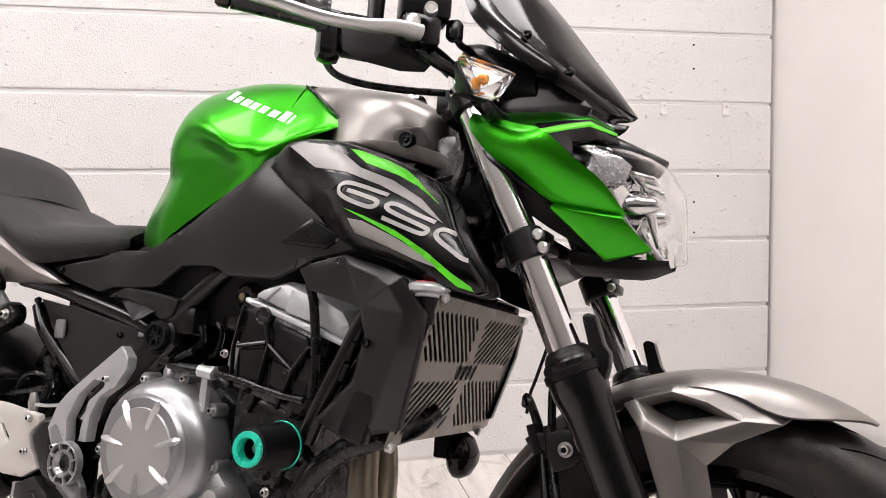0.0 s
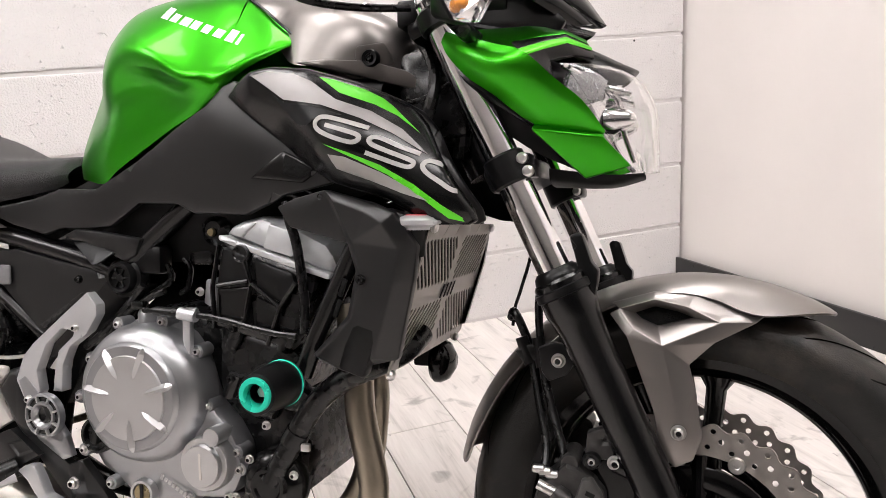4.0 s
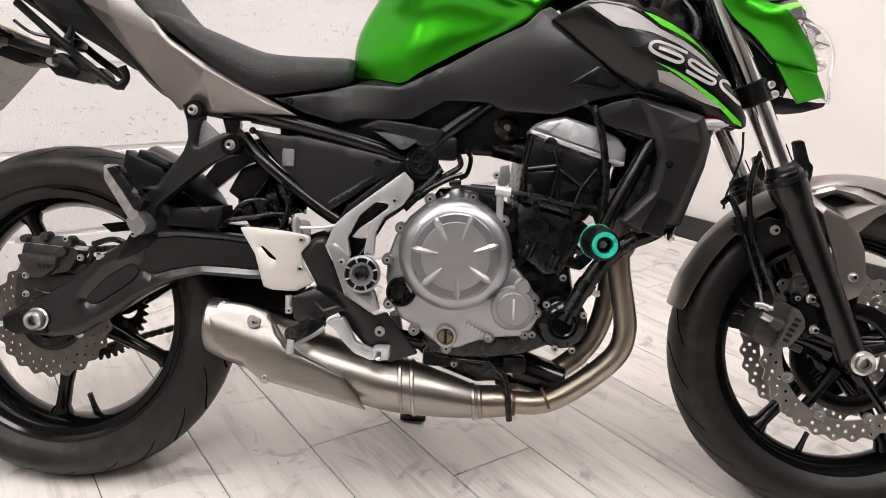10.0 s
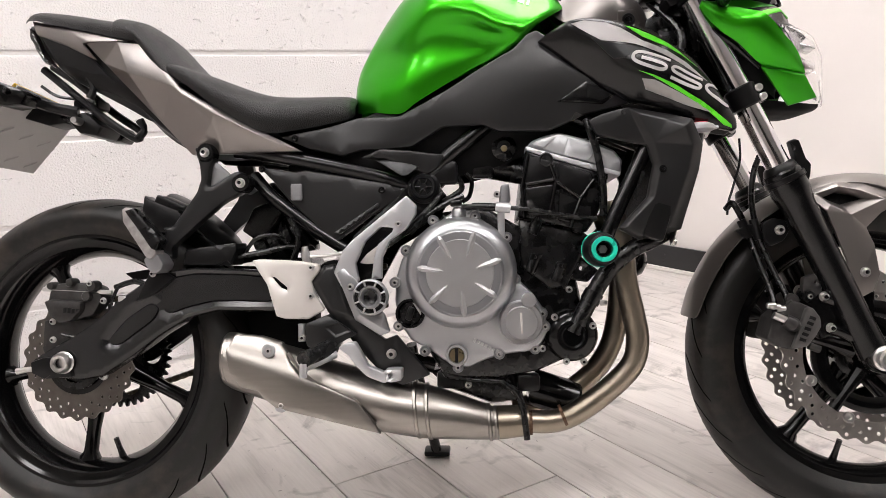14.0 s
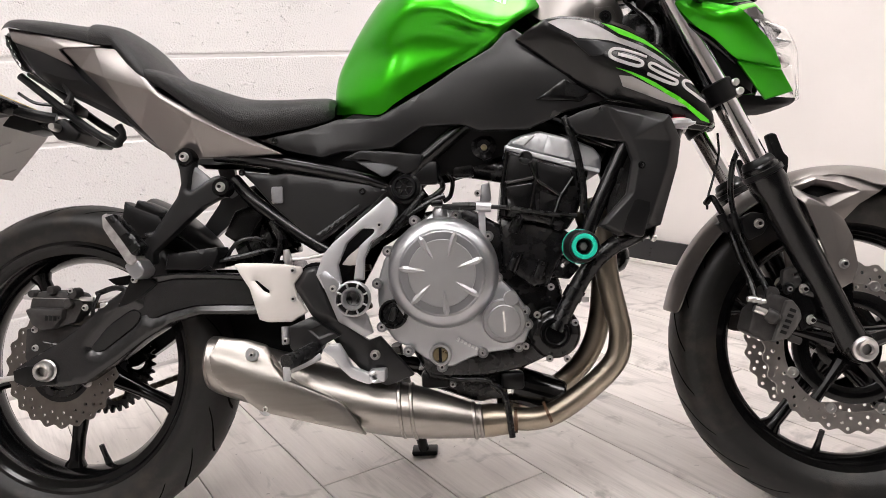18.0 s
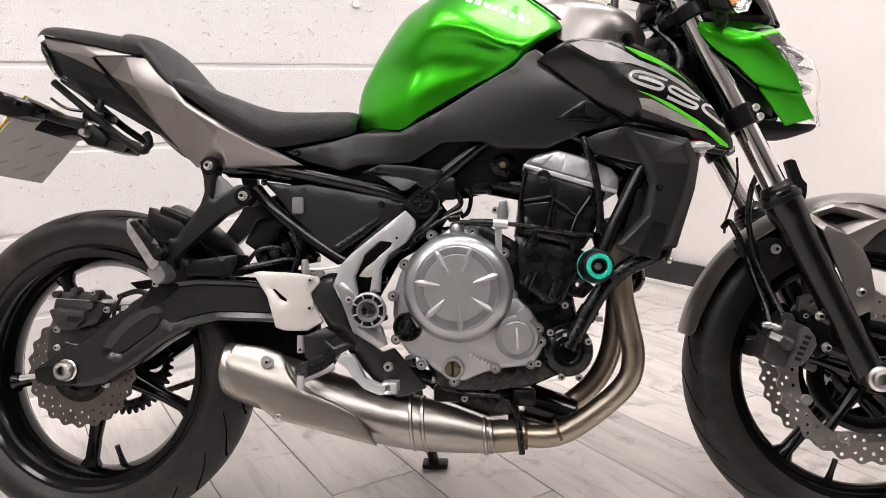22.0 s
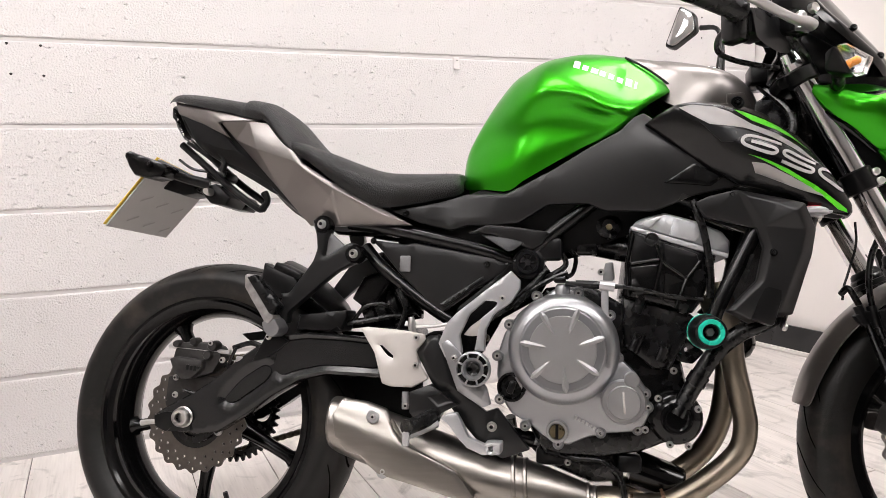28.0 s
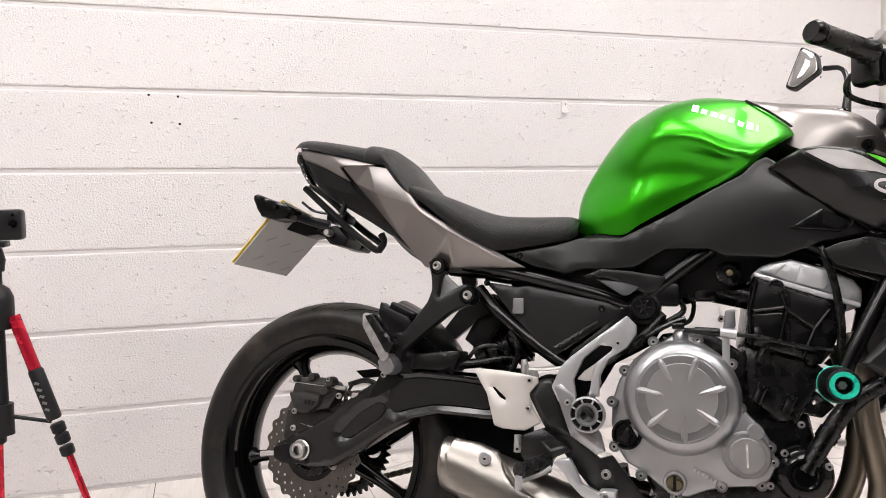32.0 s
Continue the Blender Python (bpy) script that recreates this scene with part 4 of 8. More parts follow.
# ---- radiator shroud with model stripes ----
SHROUD_H = spline([(0.848, 0.838, 0.152), (0.903, 0.854, 0.181), (0.924, 0.861, 0.174), (0.945, 0.820, 0.188), (0.985, 0.845, 0.178), (1.013, 0.818, 0.187), (1.112, 0.784, 0.150), (0.995, 0.786, 0.202), (1.057, 0.770, 0.196),
                   (1.115, 0.741, 0.177), (1.002, 0.765, 0.200), (1.008, 0.745, 0.194), (1.124, 0.700, 0.178), (1.165, 0.684, 0.161), (1.176, 0.676, 0.145), (0.999, 0.720, 0.160), (0.935, 0.778, 0.158), (1.05, 0.866, 0.115),
                   (1.10, 0.845, 0.105), (1.06, 0.700, 0.165), (1.15, 0.76, 0.145)])
SHROUD_OUT = [(0.849, 0.834), (0.869, 0.846), (0.897, 0.859), (0.925, 0.864), (0.971, 0.859), (1.026, 0.844), (1.066, 0.827), (1.093, 0.812), (1.111, 0.791), (1.133, 0.749), (1.150, 0.721), (1.169, 0.693), (1.172, 0.679), (1.163, 0.674), (1.141, 0.676), (1.105, 0.687), (1.074, 0.702), (1.042, 0.712), (0.997, 0.724), (0.952, 0.753), (0.906, 0.789)]
SHROUD = both("radiator_shroud", lambda s: sheet(SHROUD_OUT, SHROUD_H, 0.005, 0.005, 0.013, (), s), BLACK_SATIN, BIKE, "black radiator shroud with green and silver stripes")
both("shroud_inner", lambda s: sheet(SHROUD_OUT, lambda x, z: SHROUD_H(x, z) * 0.72, 0.004, 0.003, 0.03, (), s), BLACK, BIKE, "black inner shroud")
SH = [SHROUD[0]]


def sticker(name, outline, on, material, label="", parent=None, step=0.008, lift=0.0009):
    return part(name, decal(outline, on, lift, step), material, parent or on[0], label, 60)


SB = -.175
sticker("stripe", [(0.902, 0.852), (0.923, 0.857), (0.958, 0.852), (0.981, 0.842), (1.014, 0.819), (1.054, 0.805), (1.089, 0.784), (1.120, 0.754), (1.107, 0.762), (1.080, 0.779), (1.045, 0.796), (1.000, 0.812), (0.949, 0.821)], SH, PALE, "pale silver stripe")
sticker("stripe", [(0.933, 0.827), (0.950, 0.818), (0.999, 0.808), (1.026, 0.800), (0.994, 0.796), (0.983, 0.789), (0.967, 0.791)], SH, DARK, "slate grey stripe")
sticker("green_stripe", [(0.989, 0.847), (1.005, 0.844), (1.039, 0.833), (1.061, 0.822), (1.075, 0.811), (1.107, 0.780), (1.081, 0.800), (1.056, 0.813), (1.016, 0.827)], SH, GREEN_STRIPE, "bright green stripe")
sticker("green_stripe", [(1.005, 0.767), (1.034, 0.757), (1.068, 0.743), (1.107, 0.720), (1.137, 0.697), (1.158, 0.683), (1.160, 0.678), (1.144, 0.682), (1.113, 0.707), (1.078, 0.731), (1.043, 0.749)], SH, GREEN_STRIPE, "bright green curved stripe")
sticker("stripe", [(1.010, 0.755), (1.030, 0.752), (1.070, 0.734), (1.100, 0.717), (1.123, 0.701), (1.091, 0.711), (1.056, 0.725), (1.017, 0.739)], SH, PALE, "pale silver lower stripe")
for _d in ([(1.057, 0.784), (1.034, 0.791), (1.011, 0.797), (1.000, 0.796), (0.996, 0.789), (1.001, 0.782), (1.018, 0.774), (1.038, 0.768), (1.047, 0.770), (1.046, 0.776), (1.029, 0.782), (1.009, 0.788)],
           [(1.112, 0.755), (1.091, 0.763), (1.069, 0.773), (1.060, 0.772), (1.061, 0.766), (1.075, 0.759), (1.097, 0.750), (1.106, 0.745), (1.102, 0.740), (1.089, 0.743), (1.055, 0.756)],
           [(1.148, 0.735), (1.135, 0.743), (1.122, 0.747), (1.116, 0.742), (1.120, 0.734), (1.135, 0.723), (1.148, 0.714), (1.158, 0.712)]):
    sticker("digit", ribbon(_d, 0.0050), SH, PALE_DIGIT, "stylised silver model digit", None, 0.005, 0.0016)

# maker's mark as plain bars
for _k in range(8):
    _u = _k / 7
    _x, _z = 0.731 + 0.106 * _u, 0.956 - 0.040 * _u
    _h = (0.018, 0.012, 0.012, 0.012, 0.012, 0.012, 0.018, 0.016)[_k]
    _w = (0.0110, 0.0100, 0.0120, 0.0100, 0.0092, 0.0100, 0.0110, 0.0042)[_k]
    sticker("logo_bar", [(_x - 0.003, _z - 0.006), (_x + _w - 0.003, _z - 0.006 - _w * 0.37), (_x + _w, _z - 0.006 - _w * 0.37 + _h), (_x, _z - 0.006 + _h)], [TANK], WHITE, "", TANK, 0.006)

# ---- black radiator side guard ----
GUARD_H = spline([(1.004, 0.712, 0.178), (1.055, 0.699, 0.170), (1.101, 0.648, 0.178), (1.069, 0.511, 0.160), (0.974, 0.511, 0.176), (1.043, 0.612, 0.178), (1.10, 0.70, 0.165), (1.09, 0.58, 0.170)])
RS_P = [(0.992, -0.170, 0.716), (1.057, -0.182, 0.700), (1.088, -0.198, 0.689), (1.109, -0.177, 0.651), (1.103, -0.173, 0.610), (1.077, -0.155, 0.515), (1.009, -0.162, 0.499), (0.973, -0.170, 0.518), (1.020, -0.172, 0.568), (1.031, -0.172, 0.621), (1.021, -0.172, 0.653), (1.005, -0.181, 0.704), (1.050, -0.190, 0.690), (1.075, -0.202, 0.677), (1.090, -0.190, 0.648), (1.083, -0.188, 0.609), (1.054, -0.176, 0.519), (1.008, -0.175, 0.506), (0.984, -0.178, 0.519), (1.029, -0.181, 0.566), (1.041, -0.183, 0.618), (1.031, -0.182, 0.655), (0.928, -0.170, 0.696), (0.951, -0.170, 0.706), (0.943, -0.168, 0.672)]
RS_F = [(k, (k + 1) % 11, 11 + (k + 1) % 11, 11 + k) for k in range(11)] + [(11, 12, 13, 14, 21), (14, 15, 20, 21), (15, 16, 19, 20), (16, 17, 18, 19), (22, 23, 0, 10, 24)]
RSIDE = both("radiator_side_guard", lambda s: facets(RS_P, RS_F, 0.012, 0.0022, s), PANEL, BIKE, "moulded black radiator side guard with bevelled facets")
bolts(BIKE, [(1.043, -0.186, 0.612), (1.000, -0.163, 0.515), (0.985, -0.165, 0.708)], BOLT_DARK)
# Slots are dark bars whose colour stands for the shade inside them.
for _z, _x in ((0.60, 1.012), (0.575, 1.005)):
    part("guard_slot", box(_x, -0.166, _z, 0.006, 0.004, 0.022, 0.001, Matrix.Rotation(radians(20), 3, "Y").to_4x4()), CORE_AND_SHADE, RSIDE[0], "dark bar standing for the shade in a slot")


# ---- fork ----
def along(a, b, t):
    return tuple(p + (q - p) * t for p, q in zip(a, b))


for _s in (-1, 1):
    _top, _end = (1.108, _s * 0.100, 0.930), (1.404, _s * 0.100, 0.300)
    leg = part("fork_leg", tube([along(_top, _end, t) for t in (0.506, 0.511, 0.525, 0.560, 0.578, 0.60, 0.80, 0.95, 1.0)], [0.0300, 0.0325, 0.0325, 0.0325, 0.0300, 0.0275, 0.0255, 0.0250, 0.026], 28, 0), BLACK_SATIN, BIKE, "matt black fork lower leg")
    if _s > 0:
        leg.matrix_basis = STEER
    part("fork_tube", tube([along(_top, _end, t) for t in (-0.02, 0.30, 0.55)], 0.0205, 28, 0), CHROME, leg, "polished chrome fork tube")
    part("dust_seal", tube([along(_top, _end, t) for t in (0.488, 0.494, 0.503, 0.515)], [0.0225, 0.0265, 0.0285, 0.0290], 28, 0), BLACK, leg)
    part("fork_cap", tube([along(_top, _end, t) for t in (-0.06, -0.035, -0.02)], [0.014, 0.018, 0.020], 20, 0), CHROME, leg)
    part("leg_collar", tube([along(_top, _end, t) for t in (0.520, 0.522, 0.534, 0.536)], [0.0325, 0.0348, 0.0348, 0.0325], 28, 0), BLACK, leg, "black collar at the top of the fork leg")
    # finger that guards the tube
    _g = sheet([(1.271, 0.661), (1.277, 0.665), (1.286, 0.663), (1.297, 0.631), (1.305, 0.622), (1.304, 0.607), (1.300, 0.588), (1.270, 0.580), (1.268, 0.606), (1.279, 0.617), (1.280, 0.629)], 0.110, 0.016, 0.003, 0.012)
    if _s > 0:
        mirrored(_g)
    part("fork_guard", _g, BLACK, leg, "upright black fork guard finger")
    part("axle_clamp", lathe([(0, -0.017), (0.024, -0.017), (0.027, -0.012), (0.027, 0.012), (0.024, 0.017), (0, 0.017)], (FA[0], _s * 0.103, FA[2]), 28), BLACK_SATIN, leg)
    part("axle_nut", lathe([(0.009, -0.010), (0.010, -0.016), (0.016, -0.018), (0.017, -0.010), (0.021, -0.008), (0.021, 0.0), (0.0, 0.0), (0.0, -0.004), (0.009, -0.004)], (FA[0], _s * 0.120, FA[2]), 24) if _s < 0 else mirrored(lathe([(0.0, -0.012), (0.015, -0.012), (0.017, -0.004), (0.017, 0), (0, 0)], (FA[0], -0.120, FA[2]), 24)), BOLT, leg, "bare steel axle nut")
    part("lower_clamp", tube([along(_top, _end, t) for t in (0.277, 0.281, 0.328, 0.332)], [0.0225, 0.0255, 0.0255, 0.0225], 24, 0), BLACK, leg)
    for _dx, _dz in ((0.018, 0.0165), (0.025, 0.0015)):
        part("clamp_bolt", lathe([(0, -0.006), (0.004, -0.006), (0.0065, -0.004), (0.0065, 0.008), (0, 0.008)], (1.1998 + _dx, _s * 0.100 - 0.018, 0.7347 + _dz), 16), BOLT, leg, "zinc pinch bolt")
        part("clamp_ear", box(1.1938 + _dx, _s * 0.096, 0.7347 + _dz, 0.028, 0.035, 0.0135, 0.003), BLACK, leg)
    part("upper_clamp", tube([along(_top, _end, t) for t in (-0.005, 0.0, 0.030, 0.035)], [0.0225, 0.0265, 0.0265, 0.0225], 24, 0), BLACK, leg)
part("lower_yoke", box(1.195, 0, 0.735, 0.055, 0.20, 0.034, 0.008, Matrix.Rotation(radians(-25), 4, "Y")), BLACK, BIKE, "black lower fork yoke")
part("upper_yoke", box(1.100, 0, 0.918, 0.060, 0.21, 0.024, 0.008, Matrix.Rotation(radians(-25), 4, "Y")), BLACK, BIKE, "black upper fork yoke")
part("steering_head", tube([(1.155, 0, 0.74), (1.075, 0, 0.91)], 0.032, 24, 0), BLACK_SATIN, BIKE)

# ---- front mudguard ----
_rows = []
for _a, _w, _r, _drop in ((61.0, 0.012, 0.3145, 0.001), (63.5, 0.030, 0.316, 0.006), (68, 0.048, 0.317, 0.018), (74.7, 0.058, 0.318, 0.033), (80, 0.058, 0.318, 0.034), (86, 0.055, 0.318, 0.026), (94, 0.053, 0.318, 0.020), (104, 0.054, 0.317, 0.020), (116, 0.060, 0.315, 0.022),
                          (128, 0.058, 0.313, 0.022), (142, 0.057, 0.311, 0.022), (156, 0.056, 0.310, 0.022), (166, 0.052, 0.309, 0.018), (168, 0.045, 0.308, 0.012)):
    _ca, _sa = math.cos(radians(_a)), math.sin(radians(_a))
    _rows.append([(FA[0] + (_r - _drop * q ** 2.2) * _ca, -_w * q, FA[2] + (_r - _drop * q ** 2.2) * _sa) for q in (0, 0.35, 0.65, 0.85, 0.95, 1.0)])
FENDER = part("front_mudguard", thicken(skin(_rows, 4, 3), 0.003), SILVER, BIKE, "bronze grey metallic front mudguard", 60)
FENDER.matrix_basis = turned_about((1.30, -0.09, 0.5), -4.0, 0)
STAY_P = [(1.326, -0.070, 0.574), (1.366, -0.070, 0.586), (1.403, -0.070, 0.578), (1.437, -0.070, 0.569), (1.490, -0.061, 0.572), (1.343, -0.090, 0.554), (1.375, -0.094, 0.536), (1.438, -0.078, 0.562), (1.336, -0.091, 0.543), (1.315, -0.074, 0.568), (1.478, -0.064, 0.5615), (1.432, -0.080, 0.539), (1.405, -0.082, 0.513), (1.343, -0.060, 0.568), (1.366, -0.056, 0.576), (1.392, -0.056, 0.571), (1.411, -0.058, 0.564), (1.370, -0.066, 0.554), (1.352, -0.064, 0.561), (1.316, -0.056, 0.579), (1.366, -0.056, 0.594), (1.415, -0.056, 0.596), (1.476, -0.062, 0.573)] + [(1.366, -0.094, 0.460), (1.374, -0.094, 0.410), (1.391, -0.094, 0.396), (1.395, -0.094, 0.442), (1.410, -0.094, 0.406), (1.420, -0.094, 0.434), (1.412, -0.094, 0.485)]
STAY_F = [(9, 0, 5, 8), (0, 1, 14, 13), (1, 2, 15, 14), (2, 7, 16, 15), (7, 6, 17, 16), (6, 5, 18, 17), (5, 0, 13, 18), (2, 3, 7), (3, 4, 10, 7), (6, 7, 10, 11), (6, 11, 12), (8, 5, 6, 26, 23), (6, 12, 29, 26), (26, 29, 28), (23, 26, 24), (26, 28, 27, 25, 24), (19, 20, 1, 0), (20, 21, 2, 1), (21, 22, 4, 3, 2)]
STAY = both("mudguard_stay", lambda s: facets(STAY_P, STAY_F, 0.006, 0.0018, s), SILVER, BIKE, "angular bronze grey mudguard stay with an opening")
# Dark sheet added behind the opening, as dark as the shade within.
both("stay_opening", lambda s: facets([(x, y + 0.012, z) for x, y, z in STAY_P[13:19]], [(0, 1, 2, 3, 4, 5)], 0.003, 0, s), CORE_AND_SHADE, BIKE, "dark sheet behind the stay's opening, standing for its shade")
bolts(BIKE, [(1.394, -0.099, 0.438), (1.257, -0.094, 0.512)], BOLT_BIG)

# ---- front calipers, carriers ----
for _s in (-1, 1):
    _cal = sheet([(1.229, 0.342), (1.235, 0.363), (1.253, 0.378), (1.267, 0.395), (1.285, 0.388), (1.300, 0.381), (1.314, 0.366), (1.316, 0.349), (1.308, 0.334), (1.295, 0.317), (1.270, 0.309), (1.252, 0.312), (1.236, 0.320), (1.225, 0.329)], 0.110, 0.050, 0.006, 0.010)
    _face = sheet([(1.288, 0.380), (1.299, 0.381), (1.311, 0.364), (1.313, 0.350), (1.304, 0.334), (1.289, 0.316), (1.263, 0.311), (1.272, 0.334), (1.281, 0.360)], 0.119, 0.012, 0.0035, 0.010)
    _tail = sheet([(1.292, 0.430), (1.309, 0.437), (1.317, 0.431), (1.324, 0.405), (1.312, 0.398), (1.289, 0.402)], 0.100, 0.010, 0.003, 0.012, (circle(1.312, 0.422, 0.0028, 10),))
    _arm = sheet([(1.288, 0.391), (1.302, 0.410), (1.334, 0.410), (1.352, 0.382), (1.344, 0.334), (1.319, 0.324), (1.306, 0.372)], 0.098, 0.016, 0.004, 0.016)
    _pin = lathe([(0, -0.02), (0.010, -0.02), (0.012, -0.016), (0.012, 0.03), (0, 0.03)], (1.272, -0.085, 0.392), 18)
    cal = part("front_caliper", _cal if _s < 0 else mirrored(_cal), CALIPER, BIKE, "dark grey front brake caliper with cast lettering")
    part("caliper_bracket", _arm if _s < 0 else mirrored(_arm), BLACK_SATIN, cal)
    part("slide_pin", _pin if _s < 0 else mirrored(_pin), CALIPER, cal)
    _plate = part("caliper_face", _face if _s < 0 else mirrored(_face), CALIPER_FACE, cal, "lighter grey machined caliper face")
    part("bracket_ear", _tail if _s < 0 else mirrored(_tail), CALIPER, cal)
    if _s < 0:
        for _k in range(5):
            sticker("cast_letter_bar", [(1.2745 + 0.0042 * _k, 0.327 + 0.0090 * _k), (1.2845 + 0.0042 * _k, 0.323 + 0.0090 * _k), (1.2868 + 0.0042 * _k, 0.328 + 0.0090 * _k), (1.2768 + 0.0042 * _k, 0.332 + 0.0090 * _k)], [_plate], BLACK, "", cal, 0.006)
        bolts(cal, [(1.324, -0.104, 0.398), (1.334, -0.104, 0.345)], BOLT_BIG)
        bolts(cal, [(1.298, -0.108, 0.399)], BOLT_ME)
        part("piston_bore", tube([(1.256, -0.112, 0.360), (1.268, -0.114, 0.352), (1.274, -0.108, 0.348)], [0.011, 0.0125, 0.008], 16, 2), CALIPER, cal)
        part("banjo", tube([(1.236, -0.114, 0.369), (1.258, -0.114, 0.359)], 0.0062, 12, 0), BOLT, cal, "zinc hose fitting")
        part("bracket_pin", tube([(1.296, -0.104, 0.316), (1.314, -0.104, 0.309)], 0.0065, 12, 0), CALIPER, cal)
        part("slide_boot", lathe([(0, -0.012), (0.009, -0.012), (0.011, -0.006), (0.009, -0.002), (0.012, 0.004), (0.012, 0.02), (0, 0.02)], (1.298, -0.098, 0.399), 18), HOSE, cal, "rubber slide pin boot")
        for _p, _q in (((1.324, -0.100, 0.398), (1.378, -0.098, 0.372)), ((1.334, -0.100, 0.345), (1.390, -0.098, 0.324))):
            part("mounting_lug", tube([_p, along(_p, _q, 0.35), _q], [0.0115, 0.0100, 0.0150], 14, 0), BLACK_SATIN, cal, "black fork lug that carries the caliper")
        for _x in (0, 0.008, 0.016):
            part("bleed_fitting", lathe([(0, -0.008), (0.004, -0.008), (0.0055, -0.006), (0.0055, 0.006), (0.004, 0.008), (0, 0.008)], (1.236 + _x, -0.105, 0.384 - _x * 0.35), 12, "X"), BOLT, cal)
    # inner carrier of the disc
    for _k in range(5):
        _a = radians(18 + 72 * _k)
        part("carrier_arm", tube([(FA[0] + q * math.cos(_a), _s * 0.064, FA[2] + q * math.sin(_a)) for q in (0.03, 0.075, 0.112)], [0.014, 0.009, 0.010], 10, 0), BLACK_GLOSS, FRONT)
    part("disc_carrier", lathe([(0.070, -0.004), (0.074, -0.006), (0.094, -0.006), (0.098, -0.004), (0.098, 0.004), (0.070, 0.004)], (FA[0], _s * 0.064, FA[2]), 60, closed=True), BLACK_GLOSS, FRONT, "black brake disc carrier")
    for _k in range(8):
        _a = radians(22 + 45 * _k)
        part("disc_button", lathe([(0, -0.0010), (0.0035, -0.0010), (0.0040, -0.0042), (0.0085, -0.0046), (0.0098, -0.002), (0.0098, 0.004), (0, 0.004)], (FA[0] + 0.108 * math.cos(_a), _s * 0.068, FA[2] + 0.113 * math.sin(_a)), 16), BOLT, FRONT)
part("front_axle", tube([(FA[0], -0.11, FA[2]), (FA[0], 0.11, FA[2])], 0.012, 20, 0), BOLT, FRONT)

# ---- brake hoses down the fork ----
part("brake_hose", tube([(1.244, -0.040, 0.645), (1.232, -0.045, 0.617), (1.226, -0.048, 0.577), (1.228, -0.052, 0.536), (1.236, -0.065, 0.487), (1.251, -0.080, 0.438), (1.264, -0.095, 0.400), (1.262, -0.105, 0.373)], 0.0052, 12), HOSE, BIKE, "black brake hose")
part("brake_hose", tube([(1.187, -0.030, 0.553), (1.194, -0.045, 0.562), (1.206, -0.048, 0.541), (1.217, -0.052, 0.512), (1.230, -0.068, 0.457), (1.242, -0.085, 0.409), (1.242, -0.105, 0.374)], 0.0056, 12), HOSE, BIKE, "black brake hose")
part("hose_clip", sheet([(1.198, 0.515), (1.214, 0.524), (1.234, 0.523), (1.246, 0.527), (1.252, 0.516), (1.246, 0.503), (1.232, 0.500), (1.222, 0.505), (1.209, 0.500)], 0.062, 0.016, 0.002, 0.02), BLACK, BIKE, "black hose clip on the mudguard")
for _p, _q in (((1.205, -0.054, 0.532), (1.217, -0.056, 0.500)), ((1.226, -0.054, 0.532), (1.233, -0.060, 0.496))):
    part("hose_sleeve", tube([_p, _q], 0.0082, 14, 0), BLACK, BIKE, "ribbed black hose sleeve")
part("hose_bracket", sheet([(1.231, 0.525), (1.249, 0.533), (1.270, 0.529), (1.277, 0.511), (1.267, 0.494), (1.244, 0.484), (1.235, 0.496)], 0.084, 0.004, 0.002, 0.02), BLACK, BIKE)
part("brake_cable", tube([(1.213, -0.030, 0.679), (1.213, -0.030, 0.638), (1.199, -0.030, 0.588), (1.192, -0.030, 0.566), (1.189, -0.030, 0.542)], 0.0022, 8), HOSE, BIKE)

# ---- headlight cowl ----
COWL_P = [(1.230, -0.103, 0.793), (1.308, -0.078, 0.783), (1.307, -0.089, 0.776), (1.226, -0.114, 0.785), (1.338, -0.060, 0.743), (1.285, -0.070, 0.728)]
COWL_TOP = [(1.127, -0.119, 0.899), (1.158, -0.126, 0.889), (1.192, -0.131, 0.878), (1.224, -0.138, 0.867), (1.257, -0.124, 0.838), (1.284, -0.105, 0.816), (1.308, -0.080, 0.783)]
COWL_LOW = [(1.124, -0.121, 0.889), (1.133, -0.125, 0.872), (1.156, -0.126, 0.847), (1.185, -0.123, 0.827), (1.230, -0.103, 0.793), (1.270, -0.092, 0.787), (1.306, -0.079, 0.781)]


def cowl_panel(s):
    rows = []
    for i, (p, q) in enumerate(zip(COWL_TOP, COWL_LOW)):
        out = 0.010 * math.sin(math.pi * min(1, (i + 0.4) / 6.4))
        rows.append([p] + [tuple(a + (b - a) * k - (out * math.sin(math.pi * k) if n == 1 else 0) for n, (a, b) in enumerate(zip(p, q))) for k in (0.3, 0.65, 0.9)] + [q])
    bm = thicken(skin(rows, 4, 3, False), 0.003)
    return bm if s < 0 else mirrored(bm)


